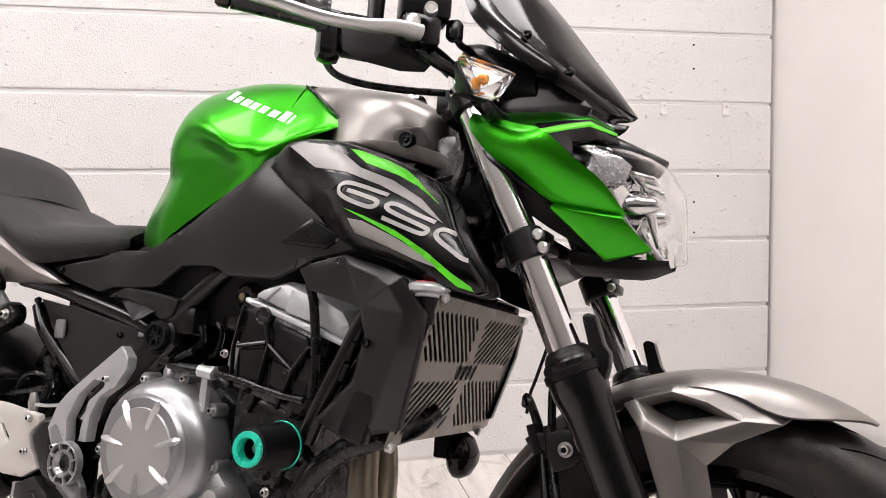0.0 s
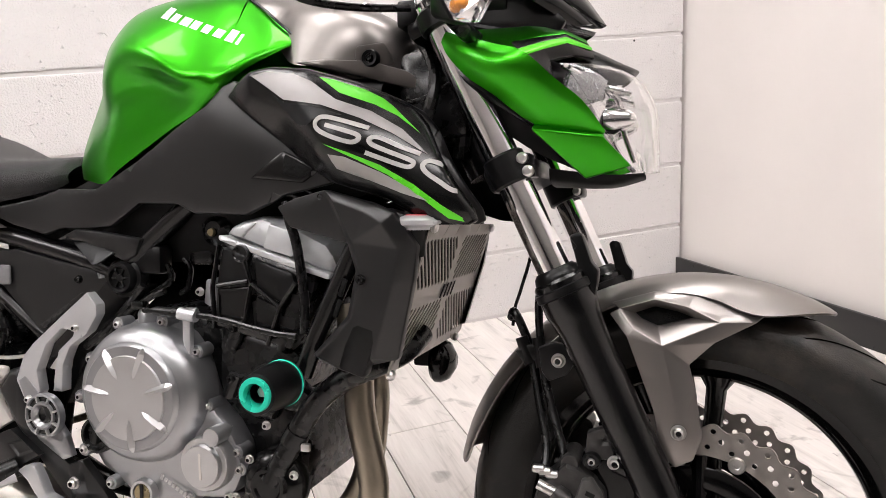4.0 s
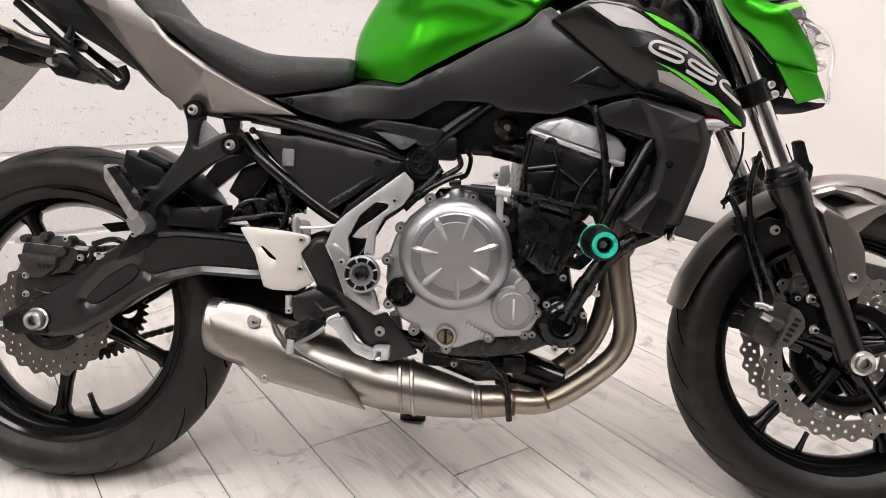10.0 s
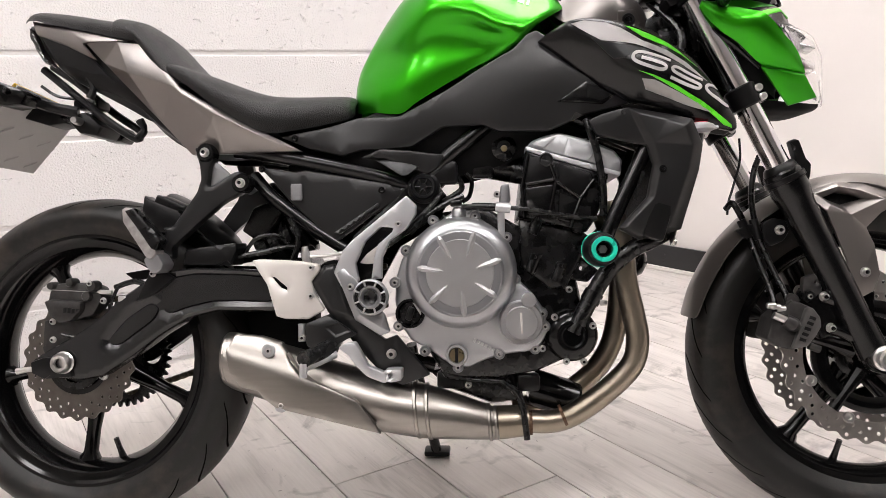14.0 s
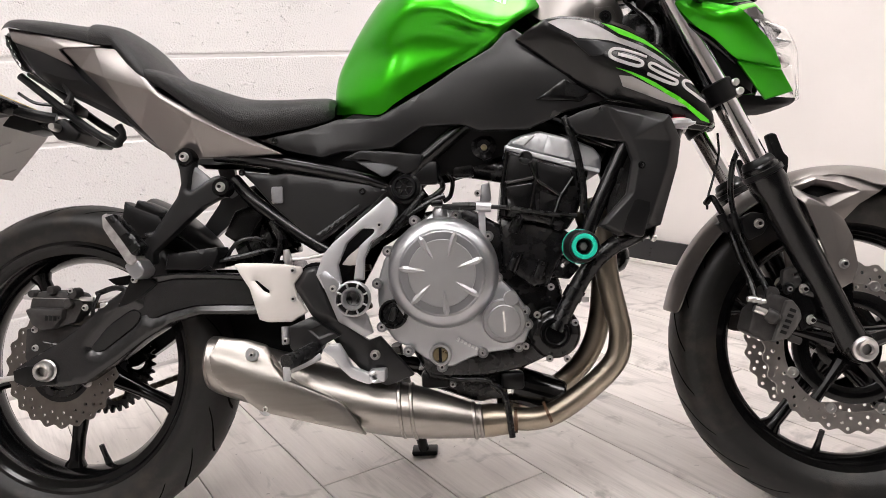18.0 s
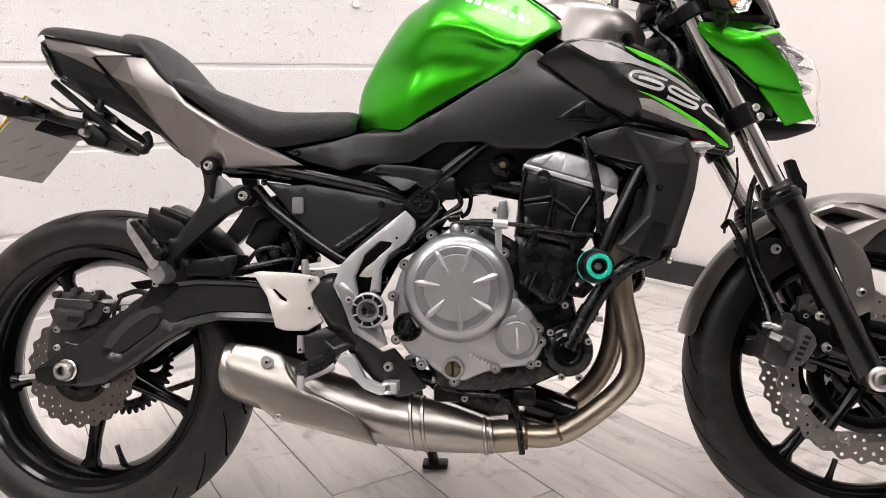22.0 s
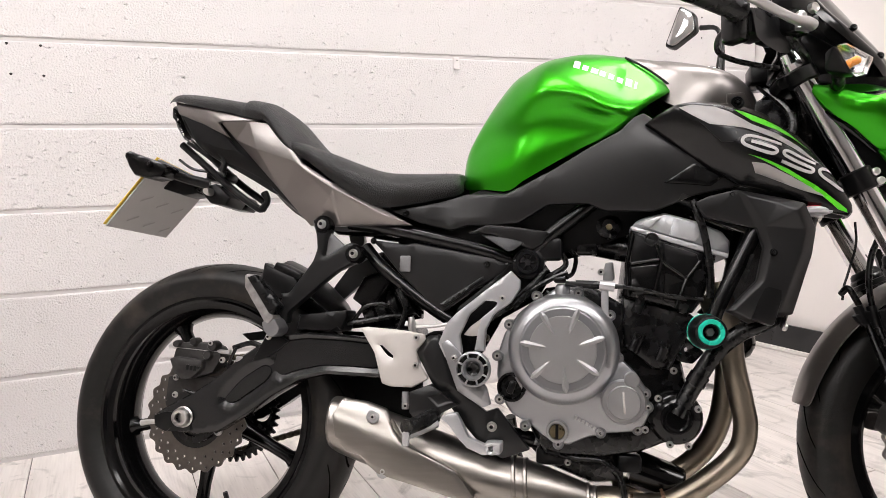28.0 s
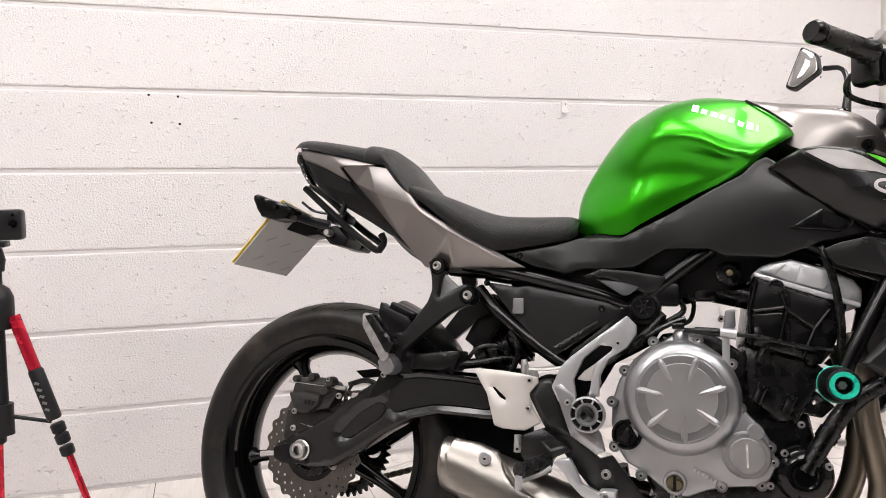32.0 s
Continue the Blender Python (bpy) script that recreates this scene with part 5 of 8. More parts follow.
both("headlight_cowl", cowl_panel, GREEN, BIKE, "metallic green headlight side cowl")
both("cowl_blade", lambda s: facets(COWL_P, [(0, 1, 2, 3), (3, 2, 4, 5)], 0.005, 0.0030, s, (0, 1, 0), 20), GREEN, BIKE, "lower green blade of the headlight cowl")
both("cowl_lip", lambda s: (lambda bm: bm if s < 0 else mirrored(bm))(tube([(x - 0.003, y + 0.010, z - 0.003) for x, y, z in COWL_LOW[1:5]], [0.003, 0.006, 0.006, 0.003], 10, 4)), BLACK_SATIN, BIKE, "black inner lip of the cowl")
COWL_T = [(1.127, -0.115, 0.899), (1.224, -0.138, 0.867), (1.242, -0.118, 0.877), (1.266, -0.095, 0.887), (1.291, -0.060, 0.884), (1.214, -0.126, 0.875), (1.239, -0.108, 0.885), (1.264, -0.088, 0.893), (1.288, -0.057, 0.887), (1.203, -0.114, 0.886), (1.236, -0.098, 0.893), (1.262, -0.082, 0.898), (1.286, -0.055, 0.890), (1.180, -0.092, 0.908), (1.219, -0.080, 0.911), (1.255, -0.068, 0.908), (1.283, -0.050, 0.896), (1.163, -0.098, 0.907)]
both("cowl_top", lambda s: facets(COWL_T, [(0, 17, 13, 9, 5, 1), (9, 13, 14, 10), (10, 14, 15, 11), (11, 15, 16, 12)], 0.003, 0.001, s, (0, 0, -1)), GREEN, BIKE, "green upper edge of the headlight cowl")
both("cowl_stripe", lambda s: facets([COWL_T[i] for i in (1, 2, 3, 4, 5, 6, 7, 8)], [(0, 1, 5, 4), (1, 2, 6, 5), (2, 3, 7, 6)], 0.003, 0.0005, s, (0, 0, -1)), GREEN_STRIPE, BIKE, "bright green stripe")
both("cowl_inset", lambda s: facets([COWL_T[i] for i in (5, 6, 7, 8, 9, 10, 11, 12)], [(0, 1, 5, 4), (1, 2, 6, 5), (2, 3, 7, 6)], 0.003, 0.0005, s, (0, 0, -1)), BLACK_SATIN, BIKE, "dark inset of the cowl")
BROW_P = [(1.226, -0.134, 0.866), (1.242, -0.117, 0.876), (1.266, -0.094, 0.886), (1.290, -0.059, 0.884), (1.253, -0.110, 0.845), (1.248, -0.106, 0.864), (1.274, -0.084, 0.873), (1.294, -0.056, 0.873)]
both("lamp_bezel", lambda s: facets(BROW_P, [(0, 1, 5, 4), (1, 2, 6, 5), (2, 3, 7, 6)], 0.004, 0.001, s, (-0.6, 0, -0.8)), BLACK_SATIN, BIKE, "black bezel round the headlight lens")
_rows = [[(1.150, 0, 0.930), (1.150, -0.055, 0.926), (1.146, -0.095, 0.914)], [(1.20, 0, 0.921), (1.198, -0.052, 0.918), (1.200, -0.088, 0.900)], [(1.245, 0, 0.905), (1.242, -0.046, 0.903), (1.240, -0.076, 0.890)], [(1.29, 0, 0.888), (1.286, -0.042, 0.886), (1.272, -0.062, 0.872)], [(1.325, 0, 0.872), (1.318, -0.036, 0.870), (1.304, -0.052, 0.858)], [(1.343, 0, 0.864), (1.338, -0.020, 0.862), (1.330, -0.036, 0.856)], [(1.338, 0, 0.857), (1.332, -0.020, 0.854), (1.322, -0.034, 0.850)]]
part("lamp_brow", thicken(skin(_rows, 4, 3), 0.003), BLACK_SATIN, BIKE, "black brow above the headlight", 50)
_lens = []
for _z, _xc, _xe, _he in ((0.860, 1.330, 1.258, 0.104), (0.854, 1.343, 1.266, 0.102), (0.842, 1.353, 1.276, 0.100), (0.815, 1.365, 1.292, 0.090), (0.785, 1.368, 1.308, 0.078), (0.760, 1.369, 1.324, 0.068), (0.737, 1.369, 1.338, 0.056)):
    _lens.append([(_xc, 0, _z), (_xc - 0.005, -_he * 0.30, _z), (_xc - 0.018, -_he * 0.62, _z), (_xc - 0.6 * (_xc - _xe), -_he * 0.86, _z), (_xe, -_he, _z)])
_ln = part("headlight_lens", thicken(skin(_lens, 4, 4), 0.002), LENS, BIKE, "clear headlight lens", 60)
_ln.visible_shadow = False
LAMP = part("headlight_reflector", skin([[(x - 0.050 + 0.15 * (abs(y) - 0.06) + 0.010 * ((i + j) % 2), y * 0.96, 0.800 + (z - 0.800) * 0.93) for j, (x, y, z) in enumerate(r)] for i, r in enumerate(_lens)], 1, 1), REFLECTOR, BIKE, "bright faceted headlight reflector", 10)
for _s in (-1, 1):
    part("projector", moved(lathe([(0, -0.024), (0.007, -0.022), (0.012, -0.015), (0.014, -0.006), (0.018, 0.002), (0.018, 0.014), (0, 0.014)], (0, 0, 0), 24, "X"), Matrix.Translation((1.318, _s * 0.040, 0.800)) @ Matrix.Rotation(radians(180), 4, "Z")), REFLECTOR, LAMP, "bright projector bowl")
    part("bulb_shield", box(1.322, _s * 0.040, 0.833, 0.03, 0.036, 0.004, 0.001, Matrix.Rotation(radians(18), 4, "Y")), REFLECTOR, LAMP)
    part("position_lamp", moved(sheet([(-0.030, -0.010), (-0.012, -0.022), (0.022, -0.018), (0.030, 0.006), (0.012, 0.016), (-0.022, 0.014)], 0.0, 0.008, 0.003, 0.012), Matrix.Translation((1.288, _s * 0.082, 0.838)) @ Matrix.Rotation(radians(_s * -38), 4, "Z")), LAMP_GRID, LAMP, "textured grey position lamp")
    part("lamp_frame", tube([(1.262, _s * 0.102, 0.858), (1.292, _s * 0.070, 0.842), (1.318, _s * 0.030, 0.828), (1.325, _s * 0.022, 0.790), (1.338, _s * 0.020, 0.752)], 0.0035, 8, 4), REFLECTOR, LAMP, "chrome divider")
    part("lamp_edge", tube([(1.290, _s * 0.086, 0.812), (1.305, _s * 0.074, 0.780), (1.322, _s * 0.064, 0.755), (1.336, _s * 0.055, 0.741)], 0.003, 8, 4), PALE, LAMP, "pale lens edge")
part("lamp_back", loft([(1.17, [(0.085, 0.80), (0.09, 0.83), (0.085, 0.87), (0, 0.89)]), (1.22, [(0.09, 0.765), (0.096, 0.81), (0.09, 0.87), (0, 0.885)]), (1.26, [(0.066, 0.745), (0.080, 0.80), (0.080, 0.855), (0, 0.87)]), (1.275, [(0.03, 0.745), (0.05, 0.79), (0.03, 0.84), (0, 0.85)])], 3, 3), BLACK, BIKE, "black headlight housing", 50)
part("lamp_chin", loft([(1.24, [(0.060, 0.742), (0.055, 0.728), (0.03, 0.722), (0, 0.720)]), (1.31, [(0.062, 0.733), (0.055, 0.722), (0.03, 0.719), (0, 0.718)]), (1.352, [(0.030, 0.736), (0.025, 0.731), (0.015, 0.729), (0, 0.728)])], 3, 3), DEEP, BIKE, "black headlight chin", 50)

# ---- small windscreen ----
_rows = [[(1.303, 0, 0.923), (1.297, -0.014, 0.924), (1.290, -0.024, 0.926), (1.284, -0.030, 0.927)], [(1.276, 0, 0.962), (1.268, -0.040, 0.960), (1.254, -0.072, 0.955), (1.242, -0.090, 0.950)], [(1.238, 0, 1.014), (1.226, -0.052, 1.008), (1.208, -0.092, 0.998), (1.190, -0.115, 0.990)],
         [(1.205, 0, 1.060), (1.190, -0.056, 1.053), (1.168, -0.098, 1.040), (1.148, -0.122, 1.030)], [(1.165, 0, 1.110), (1.152, -0.050, 1.104), (1.134, -0.086, 1.094), (1.118, -0.106, 1.084)], [(1.135, 0, 1.142), (1.126, -0.036, 1.138), (1.114, -0.062, 1.130), (1.104, -0.076, 1.122)]]
part("windscreen", thicken(skin(_rows, 4, 4), 0.003), SMOKE, BIKE, "small dark smoked windscreen", 60)
_rows = [[(1.288, -0.022, 0.921), (1.282, -0.034, 0.918), (1.270, -0.044, 0.914)], [(1.243, -0.088, 0.951), (1.236, -0.104, 0.945), (1.222, -0.112, 0.936)], [(1.192, -0.113, 0.991), (1.184, -0.130, 0.985), (1.168, -0.138, 0.975)], [(1.150, -0.120, 1.031), (1.142, -0.136, 1.024), (1.126, -0.142, 1.014)], [(1.120, -0.104, 1.085), (1.110, -0.118, 1.076), (1.096, -0.122, 1.066)]]
part("screen_side", thicken(skin(_rows, 4, 3), 0.004), BLACK_GLOSS, BIKE, "gloss black screen side wing", 60)
bolts(BIKE, [(1.238, -0.098, 0.953), (1.190, -0.122, 0.995)], BOLT_DARK)
part("instrument_housing", loft([(1.09, [(0.07, 0.955), (0.085, 0.975), (0.08, 1.01), (0, 1.02)]), (1.13, [(0.08, 0.935), (0.095, 0.96), (0.09, 1.0), (0, 1.01)]), (1.19, [(0.06, 0.925), (0.08, 0.94), (0.07, 0.97), (0, 0.975)])], 3, 3), BLACK, BIKE, "black instrument housing behind the screen", 50)
part("cowl_bracket", sheet([(1.128, 0.905), (1.150, 0.958), (1.185, 0.962), (1.235, 0.945), (1.262, 0.915), (1.25, 0.895), (1.19, 0.905)], 0.075, 0.004, 0.002, 0.02), BLACK_SATIN, BIKE, "black cowl bracket")

# ---- front indicators ----
for _s in (-1, 1):
    _l = [(1.150, 0.212, 0.938), (1.201, 0.176, 0.925), (1.186, 0.185, 0.893), (1.173, 0.208, 0.893)]
    _k = [(x - 0.014, y - 0.008, z) for x, y, z in _l]
    ind = part("front_indicator", rounded_hull([(x, _s * y, z) for x, y, z in [(x - 0.003, y - 0.001, z) for x, y, z in _k] + [(1.128, 0.176, 0.936), (1.126, 0.178, 0.905), (1.148, 0.160, 0.897), (1.158, 0.152, 0.925)]], 0.003), BLACK, BIKE, "black front indicator with clear lens")
    _q = part("indicator_lens", rounded_hull([(x, _s * y, z) for x, y, z in _l + _k], 0.002), LENS, ind, "clear indicator lens")
    _q.visible_shadow = False
    part("indicator_reflector", hull([(x, _s * y, z) for x, y, z in [(0.915 * x + 0.085 * 1.168, 0.915 * y + 0.085 * 0.187, 0.915 * z + 0.085 * 0.912) for x, y, z in _k] + [(1.158, 0.182, 0.912)]]), REFLECTOR, ind, "bright reflector", 10)
    part("indicator_bulb", lathe([(0, 0.007), (0.005, 0.005), (0.0066, 0), (0.005, -0.005), (0, -0.007)], (1.166, _s * 0.192, 0.914), 16, "X"), ORANGE, ind, "amber bulb")
    part("indicator_stalk", tube([(1.150, _s * 0.168, 0.903), (1.158, _s * 0.140, 0.893), (1.160, _s * 0.105, 0.893)], 0.010, 12, 4), HOSE, ind)

# ---- handlebar ----
BAR = part("handlebar", tube([(0.905, -0.318, 0.990), (0.995, -0.235, 0.985), (1.06, -0.165, 0.980), (1.085, -0.10, 0.965), (1.085, -0.05, 0.955), (1.085, 0.05, 0.955), (1.085, 0.10, 0.965), (1.06, 0.165, 0.980), (0.995, 0.25, 0.985), (0.905, 0.335, 0.990)], 0.0111, 16, 5), BLACK_SATIN, BIKE, "black tubular handlebar")
for _s in (-1, 1):
    a, b = Vector((0.985, _s * 0.244, 0.9855)), Vector((0.905, _s * 0.318, 0.990))
    part("grip", tube([a, along(a, b, 0.06), along(a, b, 0.12), along(a, b, 0.9), b], [0.021, 0.021, 0.0165, 0.0165, 0.017], 18, 0), HOSE, BAR, "black rubber handlebar grip")
    c = along(a, b, 1.16)
    part("bar_end", tube([b, along(a, b, 1.02), along(a, b, 1.12), c], [0.0125, 0.0175, 0.0175, 0.0145], 18, 0), BLACK_SATIN, BAR, "black bar end weight")
    part("switch_housing", moved(box(0, 0, 0, 0.050, 0.046, 0.046, 0.010, Matrix.Rotation(radians(-42 * _s), 4, "Z")), Matrix.Translation((1.008, _s * 0.212, 0.972))), BLACK, BAR, "black switch housing")
    part("throttle_drum", moved(box(0, 0, 0, 0.030, 0.040, 0.058, 0.010, Matrix.Rotation(radians(-42 * _s), 4, "Z")), Matrix.Translation((0.982, _s * 0.232, 0.966))), BLACK_SATIN, BAR, "black throttle drum")
    part("clamp_block", moved(box(0, 0, 0, 0.040, 0.040, 0.040, 0.008, Matrix.Rotation(radians(-42 * _s), 4, "Z")), Matrix.Translation((1.045, _s * 0.180, 0.972))), BLACK, BAR)
part("throttle_case", hull([q for x, y, z in [(1.004, -0.245, 0.990), (1.045, -0.205, 0.987), (1.058, -0.198, 0.958), (1.047, -0.205, 0.941), (1.027, -0.228, 0.935), (1.011, -0.245, 0.943)] for q in ((x, y, z), (x + 0.030, y + 0.040, z))]), BLACK, BAR, "black throttle housing")
part("master_cylinder", moved(box(0, 0, 0, 0.046, 0.040, 0.042, 0.007, Matrix.Rotation(radians(40), 4, "Z")), Matrix.Translation([(1.076, -0.185, 0.983)][0])), BLACK_SATIN, BAR, "black front brake master cylinder")
part("brake_reservoir", moved(box(0, 0, 0, 0.060, 0.040, 0.044, 0.006, Matrix.Rotation(radians(40), 4, "Z")), Matrix.Translation([(1.080, -0.185, 1.018)][0])), BLACK, BAR, "black brake fluid reservoir")
part("sight_glass", moved(lathe([(0, -0.003), (0.005, -0.003), (0.0075, -0.005), (0.0085, 0.004), (0, 0.004)], (0, 0, 0), 18), Matrix.Translation([(1.103, -0.211, 0.997)][0]) @ Matrix.Rotation(radians(30), 4, "Z")), BOLT, BAR, "round sight glass")
part("brake_lever", tube([(1.098, -0.222, 0.964), (1.081, -0.250, 0.960), (1.059, -0.285, 0.950), (1.033, -0.320, 0.946), (0.996, -0.350, 0.953), (0.969, -0.372, 0.959)], [0.0100, 0.0095, 0.0078, 0.0070, 0.0070, 0.0085], 14, 5, 0.75), CASE_LIGHT, BAR, "polished silver brake lever")
part("banjo_bolt", moved(box(0, 0, 0, 0.018, 0.018, 0.024, 0.004), Matrix.Translation([(1.113, -0.165, 0.989)][0])), BLACK_SATIN, BAR)
part("brake_line", tube([(1.111, -0.160, 0.988), (1.106, -0.130, 0.987), (1.109, -0.100, 0.988), (1.114, -0.080, 0.969)], 0.0048, 10), HOSE, BAR, "black front brake line")
part("lever_pivot", lathe([(0, 0.014), (0.006, 0.014), (0.009, 0.010), (0.009, -0.014), (0, -0.014)], [(1.083, -0.215, 0.976)][0], 16, "Z"), BOLT, BAR)
part("throttle_cable", tube([(0.985, -0.232, 0.972), (0.962, -0.212, 0.958), (0.962, -0.190, 0.942), (0.985, -0.170, 0.934), (1.03, -0.14, 0.932), (1.075, -0.10, 0.938)], 0.0046, 10), HOSE, BAR, "black throttle cable")
part("control_hose", tube([(1.06, -0.19, 0.975), (1.09, -0.16, 0.955), (1.115, -0.12, 0.945), (1.13, -0.06, 0.93)], 0.008, 10), HOSE, BAR)
part("mirror_stem", tube([(1.030, -0.212, 0.985), (1.030, -0.212, 1.03), (1.032, -0.213, 1.07), (1.04, -0.22, 1.12), (1.05, -0.24, 1.20)], [0.010, 0.011, 0.006, 0.006, 0.006], 12, 4), BLACK_SATIN, BAR, "black mirror stem")
part("mirror_stem", tube([(1.030, 0.222, 0.985), (1.033, 0.223, 1.03), (1.04, 0.23, 1.10), (1.035, 0.26, 1.15), (1.005, 0.29, 1.165)], [0.010, 0.011, 0.006, 0.005, 0.006], 12, 4), BLACK_SATIN, BAR, "black mirror stem")
_mm = [(-0.050, -0.028), (-0.012, 0.062), (0.022, 0.036), (0.026, -0.006), (-0.030, -0.038)]
_fr = sheet(_mm, 0.0, 0.016, 0.004, 0.02, (), 1, 0.008)
_gl = sheet([(x * 0.88, z * 0.88) for x, z in _mm], 0.0015, 0.001, 0.0005, 0.02, (), 1, 0.008)
_mx = Matrix.Translation((0.972, 0.30, 1.166)) @ Matrix.Rotation(radians(-28), 4, "Z") @ Matrix.Rotation(radians(180), 4, "Z") @ Matrix.Scale(-1, 4, (1, 0, 0))
_mob = part("mirror", moved(_fr, _mx), BLACK_SATIN, BAR, "angular black rear-view mirror")
part("mirror_glass", moved(_gl, _mx), MIRROR, _mob, "mirror glass")
part("cable_loom", tube([(1.09, -0.06, 0.94), (1.12, -0.07, 0.89), (1.13, -0.05, 0.83), (1.12, -0.03, 0.76)], 0.011, 10), HOSE, BIKE)
part("cable_loom", tube([(1.06, -0.03, 0.93), (1.10, -0.08, 0.86), (1.09, -0.09, 0.80), (1.05, -0.07, 0.74)], 0.008, 10), HOSE, BIKE)
part("wire", tube([(1.13, -0.06, 0.86), (1.09, -0.09, 0.83), (1.05, -0.10, 0.82)], 0.003, 8), HOSE, BIKE)
part("steering_block", box(1.09, 0, 0.84, 0.10, 0.12, 0.12, 0.02), ENGINE_BLACK, BIKE, "black headstock casting")
part("ignition_lock", moved(box(0, 0, 0, 0.03, 0.05, 0.035, 0.005), Matrix.Translation((1.055, -0.03, 0.945))), BLACK, BIKE)

# ---- radiator ----
def on_radiator(bm):
    """From the plate's own plane (x across, z up the core) to the machine."""
    up = Vector((0.052, 0, 0.168)).normalized()
    m = Matrix(((0, -up.z, up.x, 1.088), (1, 0, 0, 0), (0, up.x, up.z, 0.585), (0, 0, 0, 1)))
    return moved(bm, m)


RAD = part("radiator", on_radiator(box(0, 0.024, 0, 0.31, 0.03, 0.185, 0.004)), CORE_AND_SHADE, BIKE, "black radiator core")
for _s in (-1, 1):
    part("radiator_tank", on_radiator(box(_s * 0.168, 0.034, 0, 0.024, 0.036, 0.20, 0.006)), BLACK, RAD, "black radiator side tank")
_slots = []


def slot(x, z, ang, ln, w=0.0056):
    d, n = Vector((math.cos(ang), math.sin(ang))), Vector((-math.sin(ang), math.cos(ang)))
    out = []
    for sx, sy in ((-1, -1), (1, -1), (1, 1), (-1, 1)):
        p = Vector((x, z)) + d * (sx * ln / 2) + n * (sy * w / 2)
        out.append((p.x, p.y))
    return out


def quadrant(x0, x1, z0, z1, ang):
    d = Vector((math.cos(ang), math.sin(ang)))
    n = Vector((-d.y, d.x))
    c = Vector(((x0 + x1) / 2, (z0 + z1) / 2))
    for k in range(-22, 23):
        p = c + n * (k * 0.0098)
        ts = []
        for t in np.arange(-0.2, 0.2, 0.001):
            q = p + d * float(t)
            if x0 < q.x < x1 and z0 < q.y < z1:
                ts.append(float(t))
        if ts and ts[-1] - ts[0] > 0.009:
            m = (ts[0] + ts[-1]) / 2
            q = p + d * m
            _slots.append(slot(q.x, q.y, ang, ts[-1] - ts[0] - 0.002))


quadrant(-0.150, -0.010, 0.012, 0.076, radians(134))
quadrant(0.010, 0.148, 0.012, 0.076, radians(42))
quadrant(-0.150, -0.010, -0.078, -0.012, radians(42))
quadrant(0.010, 0.148, -0.078, -0.012, radians(134))
_gp = sheet([(-0.158, -0.092), (-0.144, -0.100), (-0.128, -0.090), (0.108, -0.090), (0.126, -0.098), (0.140, -0.090), (0.158, -0.084), (0.158, 0.078), (0.150, 0.090), (0.136, 0.090), (-0.136, 0.094), (-0.148, 0.100), (-0.158, 0.092)], 0.004, 0.0012, 0.0006, 0.05, _slots, -1, 0.003)
GUARDP = part("radiator_guard", on_radiator(_gp), GUARD, BIKE, "slotted stainless radiator guard", 30)
for _k, (_x, _w) in enumerate(((-0.026, 0.014), (-0.009, 0.011), (0.007, 0.011), (0.023, 0.011))):
    part("cut_mark", on_radiator(sheet(slot(_x, 0.0, radians(75), 0.021, _w * 0.45), 0.0052, 0.0006, 0.0002, 0.05)), CORE_AND_SHADE, GUARDP, "dark cut-out mark")
for _x, _z in ((-0.148, 0.092), (0.148, 0.084), (-0.148, -0.093), (0.126, -0.091)):
    part("guard_bolt", on_radiator(lathe([(0, -0.004), (0.004, -0.004), (0.0065, -0.002), (0.0065, 0.004), (0, 0.004)], (_x, -0.006, _z), 16)), BOLT, GUARDP)
part("radiator_cap", lathe([(0, 0.008), (0.014, 0.0075), (0.021, 0.005), (0.0235, 0.002), (0.0235, -0.003), (0.016, -0.006), (0.0155, -0.009), (0, -0.009)], (1.106, -0.170, 0.678), 28, "Z"), ALU, BIKE, "silver radiator cap with red label")
part("cap_ear", box(1.106, -0.170, 0.678, 0.056, 0.016, 0.004, 0.0015), ALU, BIKE, "pressed ears of the radiator cap")
part("filler_neck", tube([(1.100, -0.160, 0.674), (1.096, -0.155, 0.640)], 0.015, 20, 0), BLACK, BIKE, "black filler neck")
part("cap_label", lathe([(0, 0.0092), (0.0125, 0.0086), (0.013, 0.0070), (0, 0.0070)], (1.106, -0.170, 0.678), 24, "Z"), RED, BIKE, "red warning label")
part("horn", lathe([(0, -0.012), (0.012, -0.012), (0.016, -0.015), (0.030, -0.013), (0.034, -0.008), (0.034, 0.0), (0.028, 0.012), (0.012, 0.022), (0, 0.022)], (1.050, 0.110, 0.462), 32, "X"), BLACK_GLOSS, BIKE, "round black horn below the radiator")
part("horn_bracket", box(1.025, 0.100, 0.475, 0.03, 0.02, 0.04, 0.004), BLACK, BIKE)


